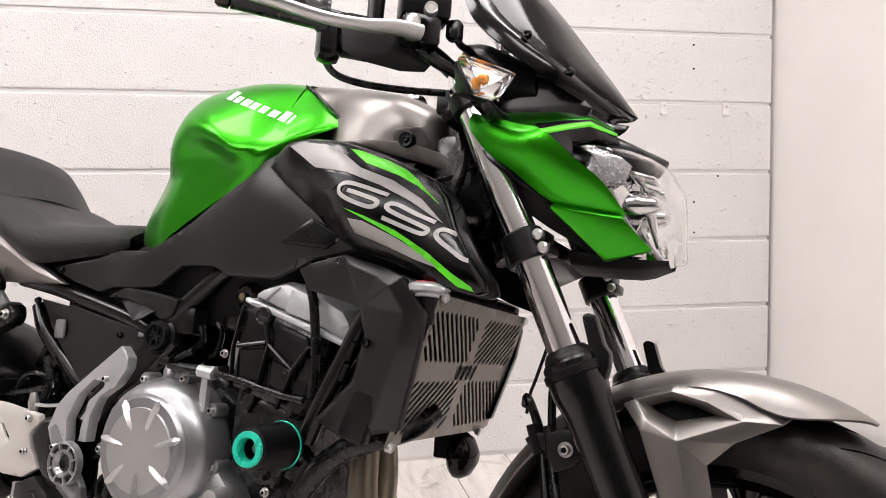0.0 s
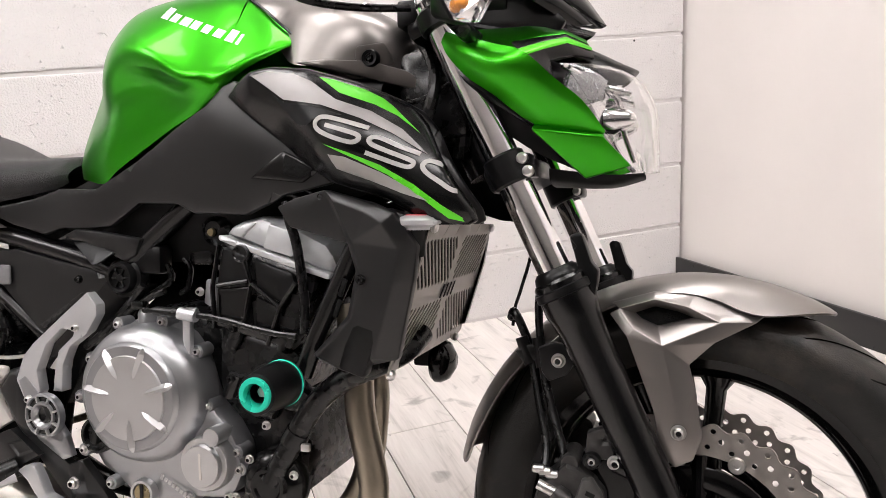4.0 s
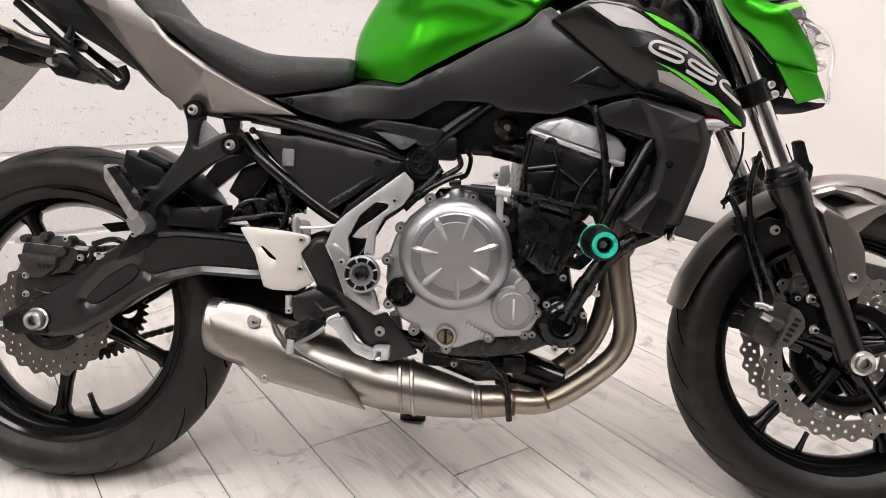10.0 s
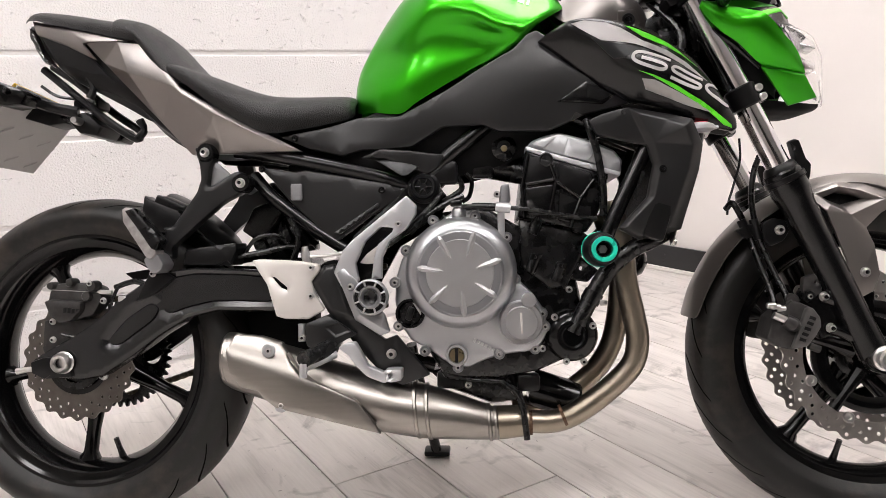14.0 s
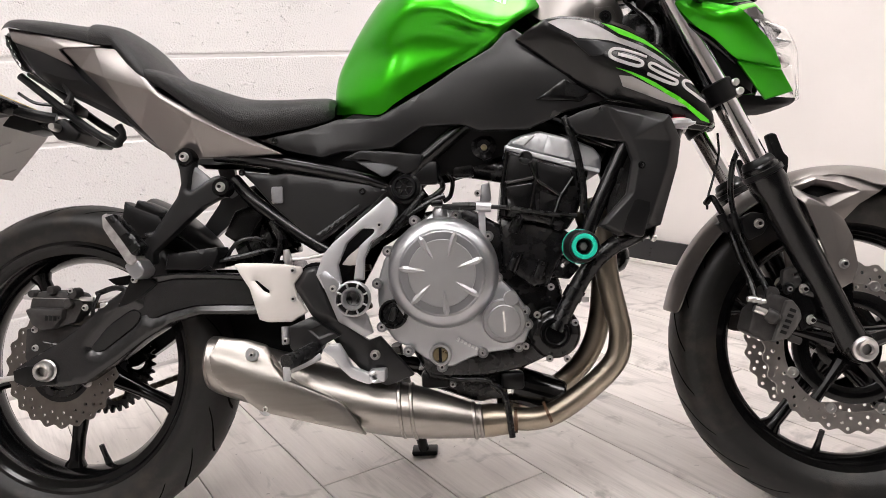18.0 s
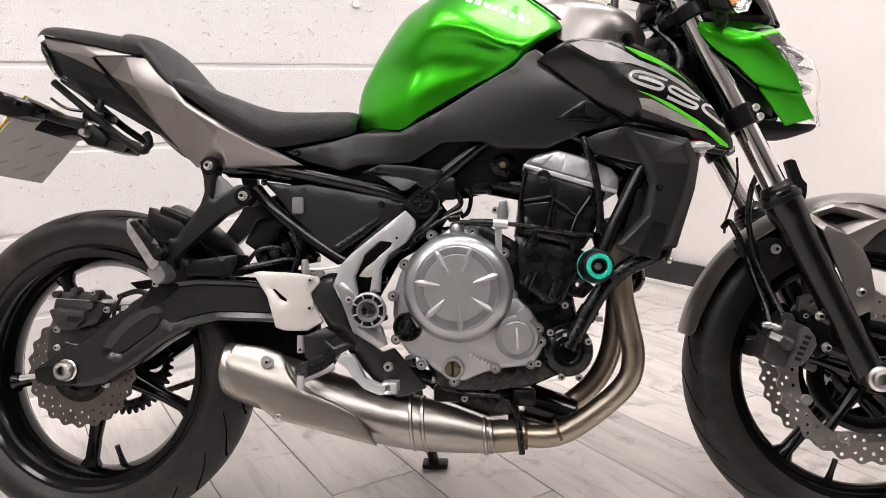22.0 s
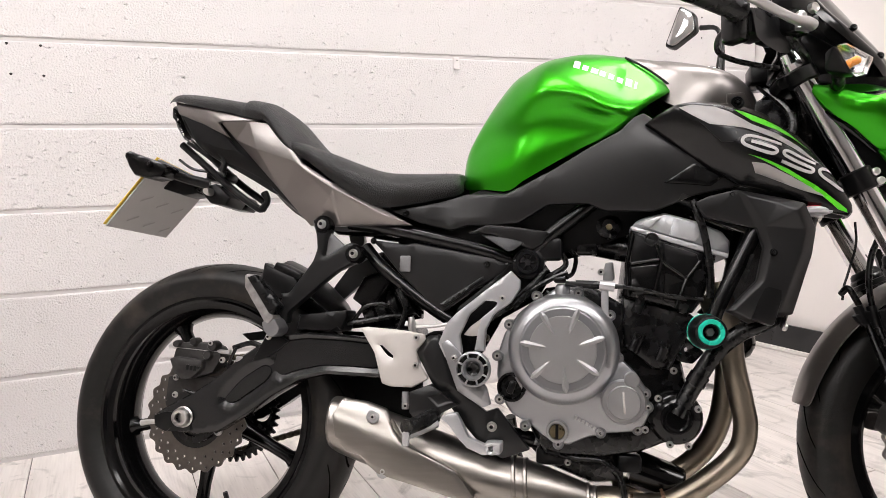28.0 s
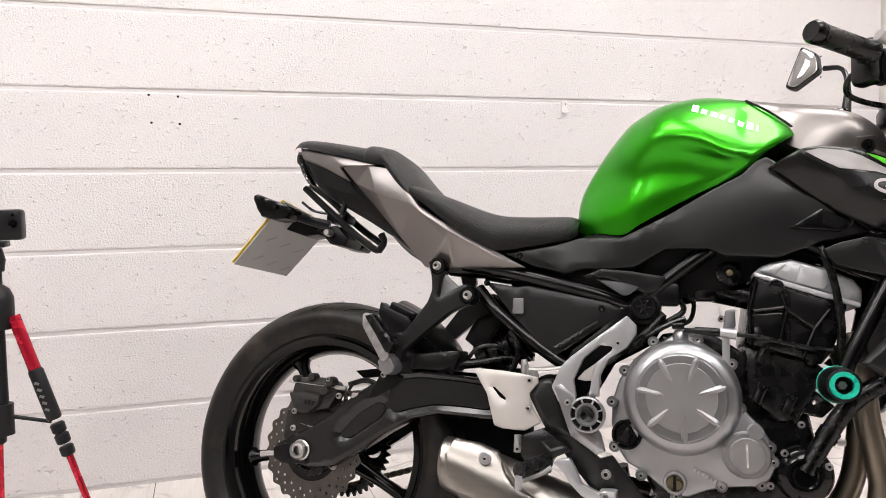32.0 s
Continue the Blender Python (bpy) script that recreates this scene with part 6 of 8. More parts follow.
# ---- engine ----
ENGINE = part("crankcase", join(sheet([(0.624, 0.365), (0.640, 0.498), (0.681, 0.555), (0.753, 0.564), (0.814, 0.528), (0.884, 0.498), (0.913, 0.427), (0.927, 0.357), (0.912, 0.307), (0.842, 0.276), (0.782, 0.265), (0.680, 0.264)], 0.105, 0.21, 0.012, 0.03),
                                sheet([(0.650, 0.274), (0.812, 0.276), (0.817, 0.220), (0.761, 0.214), (0.680, 0.244)], 0.075, 0.15, 0.01, 0.03)), ENGINE_BLACK, BIKE, "black engine crankcase")
CC = (0.714, 0.450)
CLUTCH_OUT = [(0.683, 0.541), (0.705, 0.557), (0.736, 0.550), (0.769, 0.526), (0.788, 0.502), (0.802, 0.459), (0.811, 0.436), (0.835, 0.412), (0.853, 0.384), (0.858, 0.351), (0.847, 0.327), (0.830, 0.316), (0.787, 0.311), (0.754, 0.302), (0.725, 0.288), (0.701, 0.288), (0.678, 0.302), (0.654, 0.321), (0.625, 0.335), (0.606, 0.363), (0.599, 0.402), (0.601, 0.440), (0.612, 0.474), (0.635, 0.508), (0.659, 0.529)]
CLUTCH_H = spline([(0.62, 0.36, 0.130), (0.61, 0.42, 0.134), (0.63, 0.5, 0.134), (0.69, 0.56, 0.134), (0.76, 0.54, 0.134), (0.80, 0.47, 0.136), (0.84, 0.40, 0.142), (0.85, 0.35, 0.145), (0.80, 0.31, 0.140), (0.70, 0.29, 0.132), (0.64, 0.33, 0.130), (0.711, 0.444, 0.150), (0.74, 0.33, 0.140), (0.80, 0.37, 0.150)])
COVER = part("clutch_cover", sheet(CLUTCH_OUT, CLUTCH_H, 0.03, 0.007, 0.011), CASE, BIKE, "grey cast clutch cover with raised disc")
part("cover_dome", lathe([(0.0, -0.150), (0.0, -0.181), (0.068, -0.181), (0.070, -0.1795), (0.0725, -0.174), (0.080, -0.171), (0.087, -0.165), (0.091, -0.156), (0.094, -0.146), (0.095, -0.12)], (CC[0], 0, CC[1]), 80), CASE, COVER, "grey domed clutch cover")
part("cover_disc", lathe([(0, -0.1835), (0.055, -0.1835), (0.056, -0.181), (0, -0.181)], (CC[0], 0, CC[1]), 64), CASE_LIGHT, COVER, "smooth lighter centre disc")
_rid = bmesh.new()
for _k in range(7):
    _a = radians(69 + 360 / 7 * _k)
    _vs = []
    for _q, _w, _h in ((0.028, 0.0022, 0.1840), (0.036, 0.0042, 0.1885), (0.052, 0.0056, 0.1895), (0.064, 0.0050, 0.1880), (0.071, 0.0018, 0.1815)):
        _vs.append([_rid.verts.new((CC[0] + _q * math.cos(_a) - _w * s * math.sin(_a), -(_h if s == 0 else 0.1815), CC[1] + _q * math.sin(_a) + _w * s * math.cos(_a))) for s in (-1, 0, 1)])
    for _p, _q2 in zip(_vs, _vs[1:]):
        for _j in (0, 1):
            _rid.faces.new((_p[_j], _p[_j + 1], _q2[_j + 1], _q2[_j]))
    _me = finish(_rid, "cover_ridge", CASE_LIGHT, 20)
    _ob = new("cover_ridge", _me)
    _ob.parent = COVER
    _rid = bmesh.new()
part("timing_cap", lathe([(0, -0.171), (0.026, -0.171), (0.0275, -0.168), (0.0275, -0.163), (0.034, -0.163), (0.0365, -0.158), (0.037, -0.13), (0, -0.13)], (0.813, 0, 0.366), 48), CASE_LIGHT, COVER, "round silver timing plug")
part("cap_slot", box(0.813, -0.1712, 0.366, 0.0035, 0.0015, 0.034, 0.0005, Matrix.Rotation(radians(-3), 4, "Y")), WHITE_ALU, COVER)
part("small_cap", lathe([(0, -0.166), (0.0115, -0.166), (0.0125, -0.163), (0.0125, -0.13), (0, -0.13)], (0.826, 0, 0.403), 32), CASE_LIGHT, COVER, "small round plug")
part("oil_filler_ring", lathe([(0, -0.144), (0.013, -0.144), (0.014, -0.148), (0.0175, -0.148), (0.019, -0.143), (0.019, -0.12), (0, -0.12)], (0.704, 0, 0.311), 32), CASE_LIGHT, COVER)
part("oil_plug", lathe([(0, -0.147), (0.012, -0.147), (0.013, -0.144), (0, -0.144)], (0.704, 0, 0.311), 28), BRASS, COVER, "brass oil level window")
# Black bar on the plug; its colour stands for the shade in a slot.
part("plug_slot", box(0.704, -0.1475, 0.311, 0.005, 0.0015, 0.024), BLACK, COVER)
part("sensor_recess", lathe([(0, -0.136), (0.018, -0.136), (0.021, -0.142), (0.025, -0.142), (0.026, -0.12), (0, -0.12)], (0.626, 0, 0.382), 28), ENGINE_BLACK, COVER, "dark oil filler recess")
part("oil_filler_cap", box(0.626, -0.141, 0.382, 0.012, 0.010, 0.024, 0.004, Matrix.Rotation(radians(20), 4, "Y")), BLACK, COVER, "black oil filler cap")
part("cable_boss", lathe([(0, 0.014), (0.009, 0.014), (0.0125, 0.009), (0.0125, -0.010), (0.009, -0.020), (0, -0.024)], (0.712, -0.136, 0.547), 20, "Z"), CASE, COVER)
for _p in [(0.668, -0.140, 0.539), (0.739, -0.140, 0.545), (0.792, -0.140, 0.508), (0.621, -0.140, 0.489), (0.601, -0.140, 0.435), (0.805, -0.140, 0.437), (0.606, -0.140, 0.361), (0.650, -0.140, 0.318), (0.706, -0.140, 0.290), (0.776, -0.140, 0.312), (0.836, -0.140, 0.320), (0.849, -0.140, 0.379), (0.853, -0.140, 0.357)]:
    part("cover_boss", lathe([(0, -0.002), (0.0085, -0.002), (0.0095, 0.0), (0.0095, 0.022), (0, 0.022)], _p, 16), CASE, COVER)
    bolts(COVER, [(_p[0], _p[1] - 0.002, _p[2])])
for _k in range(8):
    part("cast_mark_bar", box(0.735 + 0.0062 * _k, -0.1445 - 0.0003 * _k, 0.336 - 0.0032 * _k, 0.0042, 0.0016, 0.0075 if _k in (0, 6) else 0.0055, 0.0004, Matrix.Rotation(radians(27), 4, "Y")), CASE_LIGHT, COVER)

# cylinder, head and head cover
CYL = part("cylinder", sheet([(0.814, 0.541), (0.922, 0.515), (0.935, 0.505), (0.917, 0.468), (0.890, 0.418), (0.865, 0.418), (0.814, 0.457)], 0.125, 0.25, 0.008, 0.02), ENGINE_BLACK, BIKE, "black engine cylinder block")
HEADB = part("cylinder_head", sheet([(0.816, 0.573), (0.827, 0.656), (0.880, 0.639), (0.940, 0.619), (0.965, 0.612), (0.955, 0.569), (0.941, 0.535), (0.926, 0.514), (0.812, 0.542)], 0.138, 0.276, 0.008, 0.016), ENGINE_BLACK, BIKE, "black cylinder head with cast facets")
part("head_facet", sheet([(0.832, 0.646), (0.868, 0.635), (0.871, 0.602), (0.824, 0.598)], 0.143, 0.01, 0.003, 0.02), BLACK, HEADB, "textured cast facet")
part("head_facet", sheet([(0.879, 0.631), (0.933, 0.613), (0.937, 0.599), (0.916, 0.575), (0.882, 0.591)], 0.143, 0.01, 0.003, 0.02), BLACK, HEADB, "textured cast facet")
part("head_facet", sheet([(0.824, 0.591), (0.871, 0.596), (0.875, 0.545), (0.826, 0.545)], 0.142, 0.01, 0.003, 0.02), BLACK_SATIN, HEADB)
part("head_facet", sheet([(0.881, 0.583), (0.914, 0.569), (0.905, 0.528), (0.878, 0.535)], 0.142, 0.01, 0.003, 0.02), BLACK_SATIN, HEADB)
for _pts in ([(0.826, -0.145, 0.596), (0.871, -0.145, 0.603)], [(0.867, -0.145, 0.628), (0.876, -0.145, 0.600), (0.863, -0.145, 0.541)], [(0.938, -0.145, 0.601), (0.916, -0.145, 0.571), (0.898, -0.145, 0.522)], [(0.830, -0.145, 0.648), (0.819, -0.145, 0.593), (0.822, -0.145, 0.541)], [(0.876, -0.145, 0.600), (0.916, -0.145, 0.571)]):
    part("head_rib", tube(_pts, 0.0032, 8, 0), BLACK_SATIN, HEADB, "cast rib")
HC = part("head_cover", sheet([(0.828, 0.661), (0.837, 0.671), (0.853, 0.678), (0.884, 0.685), (0.939, 0.669), (0.976, 0.652), (0.989, 0.635), (0.987, 0.613), (0.965, 0.615), (0.936, 0.627), (0.880, 0.644)], 0.135, 0.27, 0.014, 0.012), HEAD_SILVER, BIKE, "silver painted cylinder head cover")
part("cover_panel", sheet([(0.898, 0.676), (0.938, 0.664), (0.939, 0.642), (0.930, 0.633), (0.889, 0.644)], 0.139, 0.004, 0.003, 0.014), HEAD_SILVER, HC, "raised silver panel")
part("cover_panel", sheet([(0.841, 0.662), (0.853, 0.672), (0.878, 0.676), (0.858, 0.657)], 0.139, 0.004, 0.003, 0.014), HEAD_SILVER, HC, "raised silver panel")
part("cover_flange", sheet([(0.826, 0.661), (0.879, 0.645), (0.936, 0.628), (0.984, 0.613), (0.982, 0.606), (0.936, 0.619), (0.877, 0.637), (0.826, 0.654)], 0.141, 0.282, 0.002, 0.02), HEAD_SILVER, HC, "silver flange")
part("spark_plug_well", lathe([(0, -0.142), (0.008, -0.142), (0.0105, -0.145), (0.012, -0.144), (0.012, -0.13), (0, -0.13)], (0.860, 0, 0.637), 24), ENGINE_BLACK, HEADB)
for _p in [(0.841, -0.128, 0.529), (0.917, -0.128, 0.529), (0.836, -0.128, 0.464), (0.879, -0.128, 0.449)]:
    part("stud_boss", tube([(_p[0] + 0.006, _p[1], _p[2] + 0.014), (_p[0] - 0.006, _p[1], _p[2] - 0.016)], 0.0095, 12, 0), ENGINE_BLACK, CYL)
    bolts(CYL, [(_p[0] + 0.003, _p[1] - 0.009, _p[2] + 0.010)], BOLT_DARK)
part("water_pump", lathe([(0, -0.150), (0.016, -0.150), (0.019, -0.153), (0.023, -0.153), (0.026, -0.147), (0.036, -0.143), (0.041, -0.138), (0.044, -0.130), (0.045, -0.12), (0, -0.12)], (0.898, 0, 0.341), 40), BLACK_GLOSS, BIKE, "black water pump cover")
bolts(BIKE, [(0.887, -0.145, 0.299), (0.916, -0.145, 0.298), (0.869, -0.145, 0.373), (0.932, -0.145, 0.358), (0.848, -0.145, 0.321), (0.894, -0.145, 0.419)])
part("oil_filter", moved(lathe([(0, -0.05), (0.028, -0.05), (0.033, -0.045), (0.034, 0.04), (0, 0.04)], (0, 0, 0), 32, "X"), Matrix.Translation([(0.868, -0.040, 0.227)][0]) @ Matrix.Rotation(radians(18), 4, "Y") @ Matrix.Rotation(radians(180), 4, "Z")), BLACK_GLOSS, BIKE, "gloss black oil filter")
part("clutch_cable", tube([(0.717, -0.150, 0.561), (0.755, -0.150, 0.560), (0.798, -0.150, 0.557), (0.840, -0.150, 0.552), (0.878, -0.150, 0.544), (0.915, -0.150, 0.538), (0.941, -0.150, 0.536)], 0.0040, 10), HOSE, BIKE, "black clutch cable")
part("cable_boot", tube([(0.734, -0.150, 0.561), (0.763, -0.150, 0.559), (0.784, -0.150, 0.558)], [0.006, 0.0075, 0.006], 12, 4), HOSE, BIKE)
part("cable_bracket", sheet([(0.777, 0.566), (0.797, 0.566), (0.797, 0.553), (0.789, 0.550), (0.789, 0.505), (0.779, 0.498), (0.777, 0.526)], 0.152, 0.006, 0.002, 0.02), ALU, BIKE, "silver clutch cable bracket")
part("cable_ferrule", tube([(0.774, -0.152, 0.559), (0.799, -0.152, 0.556)], 0.0082, 14, 0), ALU, BIKE)
part("cable_clevis", box(0.708, -0.146, 0.567, 0.020, 0.014, 0.011, 0.003), BLACK_SATIN, COVER, "clutch arm clevis")
part("fuel_injector", lathe([(0, -0.02), (0.012, -0.02), (0.016, -0.016), (0.022, -0.012), (0.022, 0.02), (0, 0.02)], [(0.791, -0.080, 0.666)][0], 24), ENGINE_BLACK, BIKE, "round black throttle body")
part("injector_bolt", lathe([(0, -0.004), (0.005, -0.004), (0.006, 0), (0, 0)], along([(0.791, -0.102, 0.663)][0], [(0.791, -0.102, 0.663)][0], 0), 14), BRASS, BIKE, "brass bolt")
part("throttle_body", join(tube([(0.732, -0.050, 0.642), (0.768, -0.050, 0.637), (0.824, -0.050, 0.626)], 0.022, 14, 3), box(*[(0.753, -0.060, 0.631)][0], 0.04, 0.03, 0.03, 0.006)), ENGINE_BLACK, BIKE, "black throttle bodies behind the frame")
part("thermostat_flange", sheet([(0.784, 0.599), (0.798, 0.602), (0.801, 0.572), (0.791, 0.562), (0.780, 0.567)], 0.108, 0.012, 0.002, 0.02), CASE, BIKE, "grey flange")
bolts(BIKE, [(0.777, -0.112, 0.583)])
part("coolant_hose", tube([(1.076, -0.060, 0.532), (1.066, -0.100, 0.514), (1.036, -0.135, 0.500), (0.998, -0.138, 0.482), (0.960, -0.138, 0.449), (0.930, -0.138, 0.402), (0.912, -0.140, 0.370), (0.899, -0.142, 0.346)], 0.0145, 16), HOSE, BIKE, "thick black coolant hose")
part("hose_clamp", tube([(0.937, -0.138, 0.414), (0.927, -0.138, 0.397)], 0.0165, 16, 0), BLACK_SATIN, BIKE)
part("hose_screw", box(*[(0.950, -0.146, 0.396)][0], 0.012, 0.008, 0.010, 0.002), BOLT, BIKE)
part("breather_hose", tube([(0.927, -0.146, 0.702), (0.934, -0.150, 0.678), (0.942, -0.150, 0.654), (0.949, -0.150, 0.616), (0.953, -0.150, 0.578), (0.952, -0.148, 0.540)], 0.0062, 14), HOSE, BIKE, "black breather hose")
part("drain_hose", tube([(0.787, -0.110, 0.254), (0.806, -0.110, 0.240), (0.815, -0.110, 0.211), (0.818, -0.110, 0.187), (0.821, -0.110, 0.160)], 0.0056, 12), HOSE, BIKE, "black rubber drain hose")
part("drain_hose", tube([(0.683, -0.100, 0.271), (0.733, -0.100, 0.261), (0.782, -0.100, 0.257), (0.806, -0.100, 0.233), (0.814, -0.100, 0.209)], 0.005, 12), HOSE, BIKE, "black drain hose")
part("lower_bracket", box(*[(0.690, -0.060, 0.259)][0], 0.05, 0.06, 0.03, 0.006), BLACK, BIKE, "black lower frame bracket")
part("lower_bracket", box(*[(0.826, -0.080, 0.254)][0], 0.04, 0.03, 0.03, 0.006), BLACK, BIKE, "black lower frame bracket")
bolts(BIKE, [(0.721, -0.095, 0.252)])

# ---- crash protector ----
part("engine_hanger", tube([(1.028, -0.150, 0.660), (0.999, -0.150, 0.600), (0.970, -0.150, 0.539), (0.950, -0.150, 0.489)], 0.0125, 18, 3), BLACK_SATIN, BIKE, "black tubular engine hanger")
SL = part("crash_protector", lathe([(0.0195, -0.236), (0.0200, -0.243), (0.0235, -0.242), (0.0245, -0.235), (0.027, -0.210), (0.028, -0.182), (0.0265, -0.176), (0.012, -0.176), (0.012, -0.15), (0, -0.15), (0, -0.222), (0.011, -0.222), (0.0115, -0.236)], (0.939, 0, 0.485), 40), BLACK, BIKE, "black crash protector bobbin with turquoise ring")
part("ring", lathe([(0.0125, -0.226), (0.0125, -0.244), (0.0135, -0.2470), (0.0190, -0.2470), (0.0200, -0.245), (0.0200, -0.23)], (0.939, 0, 0.485), 40), TEAL, SL, "turquoise anodised ring")
part("centre_bolt", lathe([(0, -0.230), (0.006, -0.230), (0.0072, -0.227), (0.0072, -0.22), (0, -0.22)], (0.939, 0, 0.485), 6), BOLT, SL)
part("base_ring", lathe([(0.0272, -0.185), (0.0285, -0.184), (0.0285, -0.182), (0.0272, -0.181)], (0.939, 0, 0.485), 40), TEAL, SL, "thin turquoise ring")
part("engine_lug", sheet([(0.885, 0.459), (0.918, 0.473), (0.947, 0.449), (0.928, 0.429), (0.899, 0.434)], 0.118, 0.02, 0.004, 0.02, [circle(*[(0.918, 0.453)][0], 0.004, 10)]), ENGINE_BLACK, BIKE, "black engine mounting lug")

# ---- exhaust ----
part("header_pipe", tube([(0.977, -0.070, 0.567), (0.992, -0.080, 0.497), (0.998, -0.085, 0.428), (1.010, -0.085, 0.368), (1.016, -0.085, 0.325), (1.004, -0.085, 0.281), (0.957, -0.085, 0.235), (0.903, -0.085, 0.198), (0.865, -0.085, 0.186), (0.821, -0.085, 0.186)], 0.0200, 22, 6), HEADER, BIKE, "heat-tinted stainless header pipe")
part("header_pipe", tube([(0.969, -0.020, 0.549), (0.994, -0.030, 0.467), (0.996, -0.030, 0.410), (0.982, -0.030, 0.324), (0.950, -0.030, 0.268), (0.896, -0.030, 0.226), (0.833, -0.030, 0.204), (0.802, -0.030, 0.194)], 0.0195, 22, 6), HEADER, BIKE, "heat-tinted stainless header pipe")
for _p, _q in ([(0.888, -0.085, 0.195), (0.883, -0.085, 0.193)], [(0.831, -0.085, 0.184), (0.825, -0.085, 0.184)]):
    part("weld_bead", tube([_p, _q], 0.0218, 22, 0), WELD, BIKE, "brown weld bead")
part("collector", tube([(0.826, -0.080, 0.186), (0.786, -0.080, 0.184), (0.762, -0.080, 0.182), (0.744, -0.080, 0.181)], [0.026, 0.029, 0.029, 0.026], 24, 4), HEADER, BIKE, "stainless collector pipe")
MUF = part("muffler", skin([[(x - 0.08 * (z - c), y, z) for y, z in [(-0.098 + w * math.cos(q), c + h * math.sin(q)) for q in (2 * math.pi * k / 16 for k in range(16))]] for x, c, w, h in
                           ((0.770, 0.187, 0.024, 0.026), (0.758, 0.188, 0.028, 0.030), (0.700, 0.199, 0.043, 0.040), (0.650, 0.208, 0.053, 0.047), (0.600, 0.217, 0.056, 0.050), (0.520, 0.236, 0.056, 0.052), (0.430, 0.263, 0.055, 0.055), (0.350, 0.286, 0.053, 0.054), (0.305, 0.298, 0.050, 0.050), (0.296, 0.300, 0.046, 0.045))], 4, 2, False, True), STEEL, BIKE, "brushed stainless underslung silencer", 60)
for _x, _c, _w, _h in ((0.652, 0.208, 0.0545, 0.0485), (0.632, 0.212, 0.0565, 0.0500), (0.768, 0.187, 0.0265, 0.0285), (0.757, 0.188, 0.030, 0.032)):
    _ring = [[(_x + dx - 0.08 * (h2 * math.sin(q)), -0.098 + w2 * math.cos(q), _c + h2 * math.sin(q)) for q in (2 * math.pi * k / 24 for k in range(24))] for dx, w2, h2 in ((-0.004, _w - 0.002, _h - 0.002), (-0.002, _w + 0.001, _h + 0.001), (0.002, _w + 0.001, _h + 0.001), (0.004, _w - 0.002, _h - 0.002))]
    part("silencer_seam", skin(_ring, 1, 1, False, True), STEEL, MUF, "rolled seam")
MSH = part("silencer_shield", sheet([(0.323, 0.352), (0.368, 0.346), (0.403, 0.335), (0.413, 0.320), (0.420, 0.304), (0.438, 0.282), (0.496, 0.257), (0.535, 0.239), (0.559, 0.208), (0.576, 0.182), (0.525, 0.195), (0.398, 0.227), (0.377, 0.243), (0.367, 0.256), (0.339, 0.262), (0.317, 0.286), (0.311, 0.324)], lambda x, z: 0.166 - 9.0 * max(0, z - (0.300 - 0.33 * (x - 0.33))) ** 2 - 7.0 * max(0, (0.262 - 0.33 * (x - 0.33)) - z) ** 2 - 0.03 * abs(x - 0.42), 0.005, 0.003, 0.012), STEEL, BIKE, "brushed stainless heat shield over the silencer")
for _p in [(0.386, -0.160, 0.324), (0.406, -0.160, 0.231)]:
    part("shield_washer", lathe([(0, -0.003), (0.010, -0.003), (0.012, 0), (0, 0)], _p, 24), ALU, MSH)
bolts(MSH, [(0.387, -0.163, 0.324), (0.407, -0.163, 0.232)], BOLT_ME)
part("tail_pipe", lathe([(0.020, 0.030), (0.036, 0.030), (0.046, 0.022), (0.048, 0.0), (0.045, -0.004), (0.040, 0.012), (0.018, 0.012)], (0.297, -0.098, 0.302), 36, "X"), STEEL, BIKE, "polished silencer end cap")
part("silencer_strap", tube([(0.417, -0.150, 0.319), (0.440, -0.150, 0.286), (0.479, -0.150, 0.257), (0.533, -0.150, 0.234), (0.564, -0.150, 0.196)], 0.0035, 8), STEEL, MSH)


# ---- frame and rear end ----
for _s in (-1, 1):
    _a = _s * -1.0
    for _pts, _r in (([(0.310, -0.085, 0.675), (0.395, -0.085, 0.662), (0.478, -0.085, 0.644), (0.561, -0.085, 0.624), (0.622, -0.085, 0.605)], 0.0135), ([(0.629, -0.095, 0.597), (0.674, -0.095, 0.638), (0.724, -0.095, 0.678), (0.789, -0.095, 0.727)], 0.0150), ([(0.337, -0.070, 0.630), (0.372, -0.080, 0.592), (0.430, -0.080, 0.545), (0.498, -0.080, 0.499), (0.560, -0.080, 0.468)], 0.0120),
                     ([(0.369, -0.070, 0.664), (0.496, -0.070, 0.638), (0.610, -0.070, 0.611)], 0.0100), ([(0.789, -0.090, 0.727), (0.844, -0.090, 0.731), (0.913, -0.090, 0.715), (0.980, -0.090, 0.684), (1.028, -0.090, 0.664)], 0.0140)):
        part("frame_tube", tube([(x, y * _a, z) for x, y, z in _pts], _r, 14, 4), BLACK_SATIN, BIKE, "satin black frame tube")
    part("pivot_plate", sheet([(0.619, 0.618), (0.660, 0.623), (0.684, 0.588), (0.654, 0.538), (0.584, 0.498), (0.533, 0.408), (0.523, 0.348), (0.482, 0.368), (0.482, 0.448), (0.523, 0.519), (0.584, 0.569)], 0.095, 0.012, 0.004, 0.02, (), _s), BLACK_SATIN, BIKE, "black frame pivot plate")
part("frame_cap", lathe([(0, -0.116), (0.005, -0.116), (0.006, -0.113), (0.0145, -0.113), (0.016, -0.118), (0.020, -0.118), (0.022, -0.114), (0.023, -0.108), (0.028, -0.106), (0.029, -0.09), (0, -0.09)], (0.650, 0, 0.599), 36), BLACK, BIKE, "round black frame plug with spokes")
